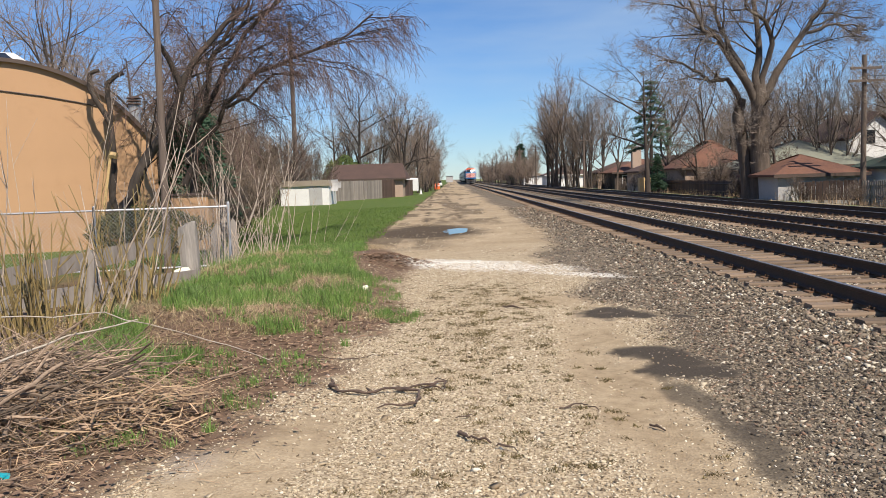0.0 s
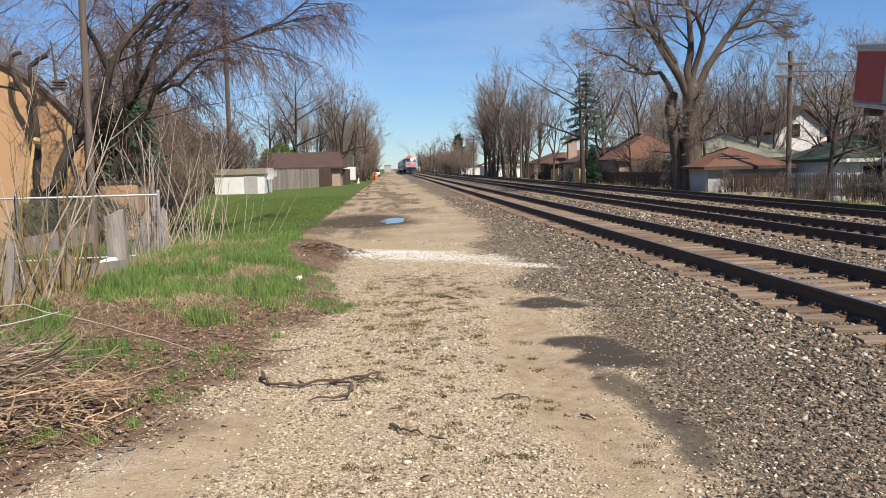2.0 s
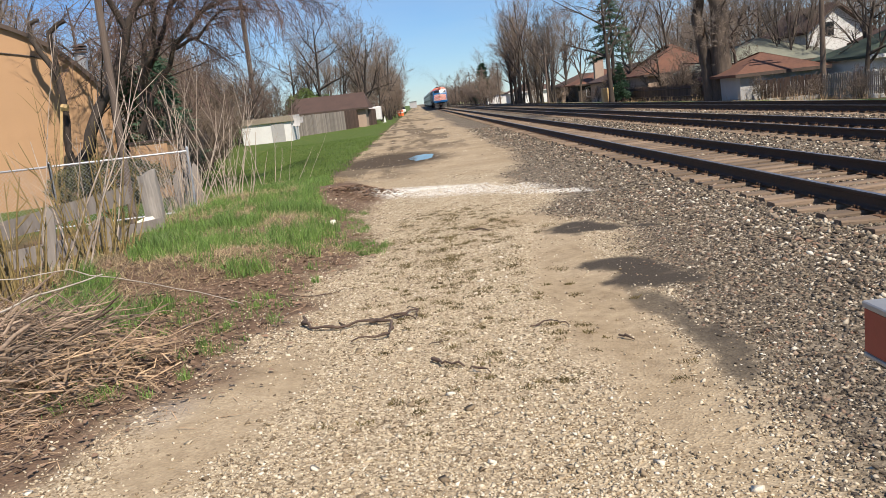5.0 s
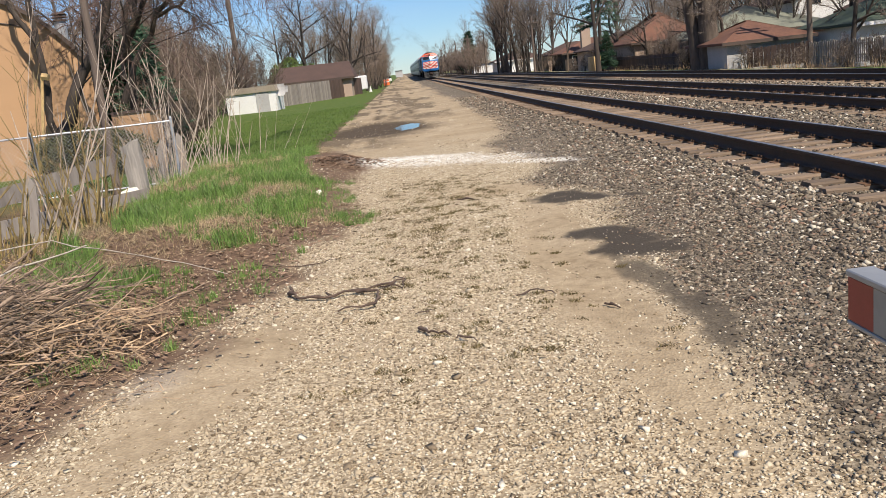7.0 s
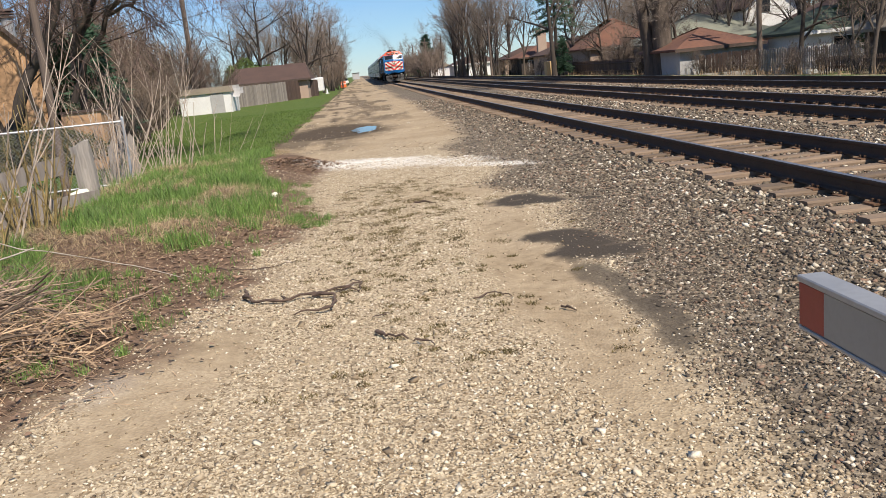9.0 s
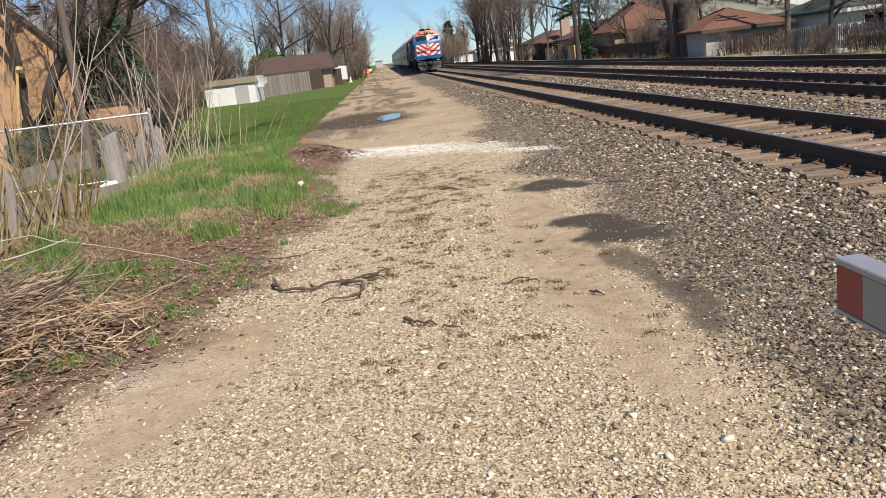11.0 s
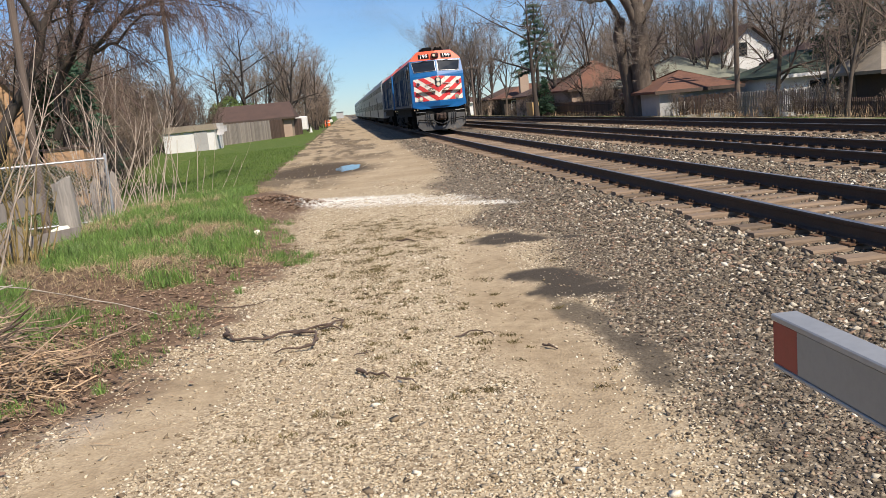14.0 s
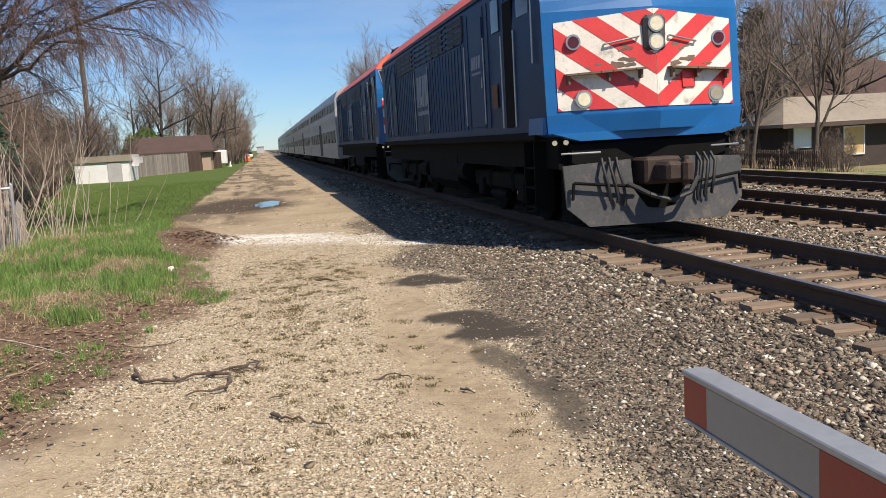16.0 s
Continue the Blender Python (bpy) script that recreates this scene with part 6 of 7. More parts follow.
    twig([([(-1.09, 7.05), (-1.0, 6.72), (-0.75, 6.62), (-0.5, 6.72), (-0.25, 6.83), (-0.1, 6.98)], 0.017), ([(-0.52, 6.7), (-0.33, 6.62), (-0.31, 6.35), (-0.36, 6.22), (-0.62, 6.2)], 0.017),
          ([(-0.3, 6.8), (-0.12, 6.72), (-0.1, 6.95), (-0.2, 7.1)], 0.009), ([(-0.75, 6.62), (-0.72, 6.8)], 0.009)], "crooked dark fallen branch lying on the gravel")
    twig([([(-0.02, 5.5), (0.06, 5.4), (0.2, 5.3)], 0.014), ([(0.22, 5.22), (0.36, 5.13)], 0.009)], "broken dark twig on the gravel")
    twig([([(-0.04, 5.85), (0.12, 5.95)], 0.006)], "thin dark twig on the gravel")
    twig([([(0.72, 6.05), (0.9, 6.12), (1.02, 6.0)], 0.008)], "thin dark twig on the gravel")
    twig([([(0.62, 11.0), (0.85, 10.8)], 0.016)], "short dark branch across the path")
    twig([([(-1.6, 8.2), (-1.3, 7.95), (-0.95, 8.0), (-0.75, 8.15)], 0.008)], "thin twig on the brown soil")
    twig([([(1.3, 5.6), (1.38, 5.5)], 0.012)], "bit of dark bark on the sand")


build_brush()


# ---- grass ----
grass_mat = material("green_grass", (0.155, 0.25, 0.05), (0.06, 0.125, 0.026), rough=0.7, grain=6, patch=1.2, bump=0, island=0.4, stain=(0.20, 0.235, 0.11), stain_amount=0.7)
dry_grass = material("dry_grass", (0.46, 0.36, 0.205), (0.22, 0.16, 0.09), rough=0.85, grain=6, patch=1.2, bump=0, island=0.35)
lawn_mat = material("lawn_blades", (0.105, 0.165, 0.03), (0.05, 0.09, 0.016), rough=0.75, grain=2, patch=0.5, bump=0, island=0.3)


def blades(name, xs, ys, heights, width, mat, label, seed, lean=0.45):
    rng = np.random.default_rng(seed)
    n = len(xs)
    w = rng.random(n) * 6.283
    side = np.stack([np.cos(w), np.sin(w), np.zeros(n)], 1) * (width * (0.6 + 0.8 * rng.random(n)))[:, None]
    b = rng.random(n) * 6.283
    bend = np.stack([np.cos(b), np.sin(b), np.zeros(n)], 1) * (heights * lean * rng.random(n))[:, None]
    foot = np.stack([xs, ys, ground_z(xs, ys) - 0.01], 1)
    up = np.array([0, 0, 1.0])[None]
    v = np.stack([foot - side, foot + side, foot + side * 0.7 + bend * 0.35 + up * (heights * 0.6)[:, None], foot - side * 0.7 + bend * 0.35 + up * (heights * 0.6)[:, None], foot + bend + up * heights[:, None]], 1).reshape(-1, 3)
    base = (np.arange(n) * 5)[:, None]
    quads, tris = (base + np.array([0, 1, 2, 3])).tolist(), (base + np.array([3, 2, 4])).tolist()
    tagged(raw(name, v.tolist(), quads + tris, mat), label, "grass", kind="stuff")


def build_grass():
    rng = np.random.default_rng(5)

    def scatter(n, x0, x1, y0, y1, fn, power=1.0):
        xs, ys = x0 + (x1 - x0) * rng.random(n), y0 + (y1 - y0) * rng.random(n) ** power
        ok = rng.random(n) < fn(xs, ys)
        return xs[ok], ys[ok]

    def tuft(x, y):
        return np.clip(zones(x, y)["grass"] * 2.0, 0, 1) * (0.15 + 0.85 * tufts(x, y)) * (0.25 + 0.75 * smooth(0.4, 0.55, fbm(x, y, 0.16, 65))) * (1 - 0.85 * smooth(-3.6, -4.3, x))
    xs, ys = scatter(200000, -4.9, -0.2, 7.2, 22, tuft)
    hs = (0.05 + 0.22 * fbm(xs, ys, 0.5, 62) * smooth(-0.5, -1.6, xs)) * (0.45 + 0.9 * rng.random(len(xs)))
    blades("bank_grass", xs, ys, hs, 0.0038, grass_mat, "fresh green tufts of tall grass on the bank", 1, 0.8)

    def dry(x, y):
        return np.clip(0.2 + 0.4 * (1 - tufts(x, y)) + 0.9 * smooth(0.52, 0.60, fbm(x, y, 0.7, 63)), 0, 1) * smooth(0.0, -0.5, x - np.interp(y, *GRASS_EDGE) + 0.5 * (fbm(x, y, 0.4, 67) - 0.5))
    xs, ys = scatter(60000, -5.4, -0.9, 7.4, 23, dry)
    xs2, ys2 = rng.normal(-2.5, 0.35, 1500), rng.normal(21.5, 0.5, 1500)
    xs, ys = np.concatenate([xs, xs2]), np.concatenate([ys, ys2])
    blades("dry_grass", xs, ys, 0.03 + 0.10 * rng.random(len(xs)) ** 1.5, 0.003, dry_grass, "bleached mats of dry grass among the green", 2, 3.6)
    xs, ys = scatter(26000, -9.5, -2.2, 21.5, 55, lambda x, y: zones(x, y)["grass"], 1.4)
    blades("lawn_grass", xs, ys, 0.04 + 0.05 * rng.random(len(xs)), 0.012, lawn_mat, "mown green lawn grass", 3)
    # stray tufts past the thick grass
    xs, ys = [], []
    for _ in range(150):
        cy = 5.0 + 9 * rng.random()
        cx = np.interp(cy, *PATH_LEFT) - 0.1 - 1.9 * rng.random() ** 1.3
        m = rng.integers(12, 60)
        w = rng.uniform(0.02, 0.08)
        xs += list(rng.normal(cx, w, m))
        ys += list(rng.normal(cy, w, m))
    xs, ys = np.array(xs), np.array(ys)
    blades("stray_grass", xs, ys, 0.03 + 0.09 * rng.random(len(xs)), 0.0032, grass_mat, "stray green grass tufts on the brown soil", 7, 1.0)
    # weeds in the gravel
    xs, ys = [], []
    for _ in range(340):
        cx, cy = rng.normal(0.3, 0.5), 4.2 + 9.3 * rng.random() ** 0.75
        m = rng.integers(25, 90)
        w = rng.uniform(0.018, 0.04) * (1 + 0.6 * (cy > 8))
        xs += list(rng.normal(cx, w, m))
        ys += list(rng.normal(cy, w * 0.9, m))
    xs, ys = np.array(xs), np.array(ys)
    weed = material("dull_weeds", (0.15, 0.115, 0.045), (0.065, 0.047, 0.02), rough=0.9, bump=0, island=0.4)
    blades("path_weeds", xs, ys, 0.010 + 0.026 * rng.random(len(xs)), 0.005, weed, "small dull weeds in the gravel path", 4, 1.6)
    xs, ys = scatter(2600, 17.6, 20.2, 24, 75, lambda x, y: np.full_like(x, 0.9))
    blades("verge_grass", xs, ys, 0.06 + 0.5 * rng.random(len(xs)) ** 3, 0.008, straw_mat, "tall dry grass along the far fence", 6, 0.8)


build_grass()
# ---- buildings, fences and poles ----
stucco = material("tan_stucco", (0.47, 0.285, 0.155), (0.41, 0.248, 0.132), rough=0.9, grain=55, patch=0.5, bump=0.25, stain=(0.36, 0.21, 0.11), stain_amount=0.35)
brown_trim = material("brown_trim", (0.09, 0.06, 0.045), (0.05, 0.035, 0.028), rough=0.7, grain=20, bump=0.1)
grey_roof = material("grey_roofing", (0.20, 0.19, 0.18), (0.11, 0.105, 0.10), rough=0.9, grain=12, patch=1, bump=0.3)
brown_shingle = material("brown_shingles", (0.095, 0.057, 0.044), (0.05, 0.031, 0.025), rough=0.9, grain=9, patch=0.7, bump=0.4, stretch=(1, 1, 3))
rust_shingle = material("rusty_brown_shingles", (0.17, 0.08, 0.05), (0.09, 0.042, 0.03), rough=0.9, grain=7, patch=0.7, bump=0.4)
green_shingle = material("greenish_grey_shingles", (0.21, 0.215, 0.165), (0.13, 0.135, 0.105), rough=0.9, grain=7, patch=0.6, bump=0.3)
dark_green_roof = material("dull_green_shingles", (0.06, 0.085, 0.06), (0.035, 0.05, 0.038), rough=0.9, grain=7, patch=0.6, bump=0.3)
beige_roof = material("beige_shingles", (0.30, 0.255, 0.195), (0.2, 0.165, 0.125), rough=0.9, grain=7, patch=0.6, bump=0.3)
dark_wall = material("dark_brown_siding", (0.055, 0.04, 0.032), (0.03, 0.022, 0.018), rough=0.8, grain=10, bump=0.2)
grey_wall = material("pale_grey_siding", (0.42, 0.41, 0.40), (0.33, 0.32, 0.31), rough=0.8, grain=12, bump=0.1)
white_wall = material("white_siding", (0.75, 0.74, 0.72), (0.62, 0.61, 0.59), rough=0.7, grain=12, patch=1.0, bump=0.1, stain=(0.45, 0.38, 0.30), stain_amount=0.35)
beige_wall = material("beige_siding", (0.42, 0.31, 0.24), (0.34, 0.25, 0.19), rough=0.8, grain=12, bump=0.1)
fence_grey = material("weathered_grey_boards", (0.30, 0.265, 0.23), (0.13, 0.11, 0.095), rough=0.95, grain=20, patch=2.5, amount=0.9, bump=0.6, stretch=(1, 1, 0.12), obj_random=0.25)
fence_brown = material("dark_brown_boards", (0.105, 0.065, 0.048), (0.05, 0.032, 0.026), rough=0.9, grain=20, patch=2.5, bump=0.4, stretch=(1, 1, 0.15), obj_random=0.25)
post_wood = material("weathered_grey_post", (0.38, 0.345, 0.30), (0.09, 0.078, 0.066), rough=0.95, grain=30, patch=3, amount=1.0, bump=0.8, stretch=(1, 1, 0.1))
pole_wood = material("pole_wood", (0.165, 0.125, 0.098), (0.075, 0.056, 0.044), rough=0.9, grain=20, patch=2, bump=0.4, stretch=(1, 1, 0.1))
galvanised = material("galvanised_steel", (0.52, 0.53, 0.54), (0.40, 0.41, 0.42), rough=0.45, metal=0.6, grain=60, bump=0.05)
plywood = material("plywood", (0.62, 0.43, 0.20), (0.50, 0.34, 0.15), rough=0.8, grain=14, bump=0.1, stretch=(1, 1, 0.2))
blue_tarp = material("blue_tarp", (0.05, 0.10, 0.28), (0.03, 0.06, 0.18), rough=0.5, grain=10, bump=0.2)
cone_orange = material("safety_orange", (0.85, 0.16, 0.04), (0.7, 0.12, 0.03), rough=0.5, bump=0)
lime_block = material("broken_pale_stone", (0.80, 0.76, 0.62), (0.66, 0.61, 0.48), rough=0.9, grain=25, bump=0.4)


def build_tan_building():
    b = empty("tan_building", pose(-15.23, 27.9, -0.35, 0, 0, 25), "tan stucco building with a round arched gable", "building")
    r, cz, w, base = 5.87, 6.1 + 0.35 - 5.87, 5.0, 0.0
    arc = []
    for k in range(33):
        a = -math.asin(w / r) + 2 * math.asin(w / r) * k / 32
        arc.append((r * math.sin(a), cz + r * math.cos(a)))
    bm = bmesh.new()
    prism(bm, [(w, base)] + [p for p in arc[::-1]] + [(-w, base)], 0.0, 0.3)
    part("gable_wall", bm, stucco, b)
    bm = bmesh.new()
    outer = [(x * 1.018, cz + (z - cz) * 1.018) for x, z in arc]
    prism(bm, outer + arc[::-1], -0.12, 22.0)
    part("roof", bm, grey_roof, b, "grey barrel roof with a dark edge")
    bm = bmesh.new()
    prism(bm, [(x * 1.02, cz + (z - cz) * 1.02) for x, z in arc] + [(x * 0.998, cz + (z - cz) * 0.998) for x, z in arc[::-1]], -0.16, -0.121)
    part("roof_edge", bm, brown_trim, b, "dark brown roof edging")
    for s in (-1, 1):
        part("side_wall", boxed(s * w - 0.15, s * w + 0.15, 0.3, 22, 0, arc[0][1] - 0.06), stucco, b)
    # a shadow line falling across the wall, laid on as thin dark rods
    bm = bmesh.new()
    pts = [(-4.0, 5.7), (0.3, 5.47), (1.6, 5.3), (2.6, 5.12), (3.4, 4.95)]
    for p, q in zip(pts, pts[1:]):
        rod(bm, (p[0], -0.02, p[1]), (q[0], -0.02, q[1]), 0.028, sides=6)
    part("cable", bm, brown_trim, b, "dark shadow line across the wall, modelled as a thin rod")
    # skylight and flue
    bm = bmesh.new()
    box(bm, -1.3, 1.0, 0.5, 2.4, 6.2, 6.6)
    sk = part("skylight_curb", bm, grey_wall, b)
    bm = bmesh.new()
    v = [bm.verts.new(p) for p in ((-1.3, 0.4, 6.45), (1.15, 0.4, 6.45), (0.7, 1.3, 6.87), (-1.3, 1.3, 6.87))]
    v2 = [bm.verts.new(x.co + Vector((0, 0, 0.06))) for x in v]
    bm.faces.new(v2)
    for i in range(4):
        bm.faces.new((v[i], v[(i + 1) % 4], v2[(i + 1) % 4], v2[i]))
    part("skylight_frame", bm, white_wall, sk, "white skylight frame")
    bm = bmesh.new()
    v = [bm.verts.new(p) for p in ((-1.25, 0.46, 6.55), (0.75, 0.46, 6.55), (0.45, 1.2, 6.9), (-1.25, 1.2, 6.9))]
    bm.faces.new(v)
    part("skylight_pane", bm, glass, sk)
    f = bmesh.new()
    rod(f, (4.55, 1.2, 3.6), (4.55, 1.2, 5.15), 0.2, sides=16)
    flue = part("flue", f, galvanised, b, "galvanised flue with a dark cap")
    f = bmesh.new()
    for z in (5.16, 5.28, 5.38):
        rod(f, (4.55, 1.2, z), (4.55, 1.2, z + 0.06), 0.27, 0.2, sides=16)
    part("flue_cap", f, brown_trim, flue)
    # low tan annex beside it
    a = empty("low_wall_box", pose(-8.6, 27.2, -0.35), "low tan block enclosure with a coping", "enclosure")
    part("wall", boxed(-0.6, 0.6, 0, 1.2, 0, 1.8), stucco, a)
    part("coping", boxed(-0.66, 0.66, -0.05, 1.25, 1.8, 1.87), brown_trim, a)


def hip_house(name, x0, x1, y0, y1, base, eave, ridge, wall, roof, label, ridge_in=None, over=0.4, windows=(), door=None, category="house"):
    """A plain house under a hip roof; windows on the wall that faces the camera: (x, z, width, height, material)."""
    h = empty(name, pose(0, 0, base), label, category, "houses along the line")
    bm = bmesh.new()
    box(bm, x0, x1, y0, y1, -0.2, eave - base)
    part("wall_shell", bm, wall, h)
    bm = bmesh.new()
    i = ridge_in if ridge_in is not None else (y1 - y0) / 2
    cy = (y0 + y1) / 2
    z0, z1 = eave - base, ridge - base
    low = [bm.verts.new(p) for p in ((x0 - over, y0 - over, z0), (x1 + over, y0 - over, z0), (x1 + over, y1 + over, z0), (x0 - over, y1 + over, z0))]
    under = [bm.verts.new(v.co - Vector((0, 0, 0.14))) for v in low]
    a, b = bm.verts.new((x0 - over + i, cy, z1)), bm.verts.new((x1 + over - i, cy, z1))
    for f in ((low[0], low[1], b, a), (low[1], low[2], b), (low[2], low[3], a, b), (low[3], low[0], a)):
        bm.faces.new(f)
    for k in range(4):
        bm.faces.new((under[k], under[(k + 1) % 4], low[(k + 1) % 4], low[k]))
    bm.faces.new(under[::-1])
    part("roof", bm, roof, h)
    part("fascia", boxed(x0 - over - 0.02, x1 + over + 0.02, y0 - over - 0.03, y0 - over - 0.004, z0 - 0.18, z0 + 0.01), white_wall if wall is white_wall else brown_trim, h)
    for x, z, w, hh, mat in windows:
        win = part("window", boxed(x, x + w, y0 - 0.05, y0 + 0.02, z - base, z - base + hh), mat, h)
        fr = bmesh.new()
        for u0, u1, v0, v1 in ((x - 0.06, x + w + 0.06, -0.07, 0), (x - 0.06, x + w + 0.06, hh, hh + 0.07), (x - 0.06, x, 0, hh), (x + w, x + w + 0.06, 0, hh)):
            box(fr, u0, u1, y0 - 0.07, y0 - 0.004, z - base + v0, z - base + v1)
        part("window_frame", fr, white_wall, win)
    return h


def board_fence(x0, y0, x1, y1, h0, h1, mat, label, board=0.14, gap=0.012, ragged=0.03, picket=False, base=None):
    f = empty("board_fence", pose(0, 0, 0), label, "fence", "board fences", "structure")
    rnd = random.Random(int(x0 * 10 + y0))
    a, b = Vector((x0, y0, 0)), Vector((x1, y1, 0))
    n = int((b - a).length / (board + gap))
    turn = math.degrees(math.atan2(b.y - a.y, b.x - a.x))
    bm = bmesh.new()
    prof = [(-board / 2, 0), (board / 2, 0), (board / 2, 0.93), (0 if picket else board / 2 - 0.02, 1.0), (0 if picket else -board / 2 + 0.02, 1.0), (-board / 2, 0.93)]
    if picket:
        prof = prof[:4] + prof[5:]
    prism(bm, prof, -0.011, 0.011)
    me = bpy.data.meshes.new("board")
    bm.to_mesh(me)
    bm.free()
    me.materials.append(mat)
    for k in range(n):
        u = (k + 0.5) / n
        p = a.lerp(b, u)
        g = float(ground_z(p.x, p.y)) if base is None else base
        h = h0 + (h1 - h0) * u + rnd.uniform(-ragged, ragged)
        ob = new("board", me)
        ob.parent = f
        ob.matrix_basis = pose(p.x, p.y, g - 0.03, 0, rnd.uniform(-1.2, 1.2), turn) @ Matrix.Diagonal((1, 1, h + 0.03, 1))
    g = float(ground_z((x0 + x1) / 2, (y0 + y1) / 2)) if base is None else base
    for z in (0.3, 0.78):
        bm = bmesh.new()
        d = (b - a).normalized()
        nrm = Vector((-d.y, d.x, 0)) * 0.04
        rod(bm, a + nrm + Vector((0, 0, g + z * h0)), b + nrm + Vector((0, 0, g + z * h1)), 0.035, sides=4)
        part("rail", bm, mat, f)
    return f


def chain_fence(points, height, label):
    f = empty("chain_link_fence", pose(0, 0, 0), label, "fence", "", "structure")
    wire = Tubes()
    for (xa, ya), (xb, yb) in zip(points, points[1:]):
        a, b = Vector((xa, ya, -0.3)), Vector((xb, yb, -0.3))
        L = (b - a).length
        bm = bmesh.new()
        rod(bm, a + Vector((0, 0, height)), b + Vector((0, 0, height)), 0.021)
        part("top_rail", bm, galvanised, f)
        bm = bmesh.new()
        rod(bm, a + Vector((0, 0, 0.36)), b + Vector((0, 0, 0.36)), 0.018)
        part("bottom_rail", bm, galvanised, f)
        n = max(1, round(L / 2.4))
        for k in range(n + 1):
            p = a.lerp(b, k / n)
            bm = bmesh.new()
            rod(bm, p, p + Vector((0, 0, height + 0.06)), 0.03 if k in (0, n) else 0.022, sides=10)
            rod(bm, p + Vector((0, 0, height + 0.06)), p + Vector((0, 0, height + 0.1)), 0.034, 0.012, sides=10)
            part("post", bm, galvanised, f)
        d = (b - a) / L
        s = -height
        while s < L:
            for sg in (1, -1):
                u0, u1 = max(0, s), min(L, s + height - 0.38)
                if u1 - u0 < 0.05:
                    continue
                za, zb = (u0 - s), (u1 - s)
                if sg < 0:
                    za, zb = height - 0.38 - za, height - 0.38 - zb
                wire.add([a + d * u0 + Vector((0, 0, 0.36 + za)), a + d * u1 + Vector((0, 0, 0.36 + zb))], [0.0028, 0.0028], 3)
            s += 0.075
    raw("mesh_wire", wire.v, wire.f, galvanised, f, "thin diamond wire mesh")
    return f


def utility_pole(x, y, top, r, arms, label, lean=0.0):
    p = empty("utility_pole", pose(x, y, float(ground_z(x, y)) - 0.2, 0, lean, 0), label, "utility pole", "utility poles")
    bm = bmesh.new()
    rod(bm, (0, 0, 0), (0, 0, top), r, r * 0.72, sides=12)
    part("shaft", bm, pole_wood, p)
    for z, half in arms:
        part("crossarm", boxed(-half, half, -r - 0.1, -r + 0.02, z - 0.06, z + 0.06), pole_wood, p)
        for k in range(4):
            u = -half + 0.1 + (2 * half - 0.2) * k / 3
            bm = bmesh.new()
            rod(bm, (u, -r - 0.04, z + 0.06), (u, -r - 0.04, z + 0.22), 0.04, 0.025, sides=8)
            part("insulator", bm, grey_wall, p)
    return p


def wire(a, b, sag, label):
    tb = Tubes()
    a, b = Vector(a), Vector(b)
    tb.add([a.lerp(b, k / 12) - Vector((0, 0, sag * 4 * (k / 12) * (1 - k / 12))) for k in range(13)], [0.012] * 13, 4)
    tagged(raw("overhead_wire", tb.v, tb.f, black), label, "wire", "overhead wires")


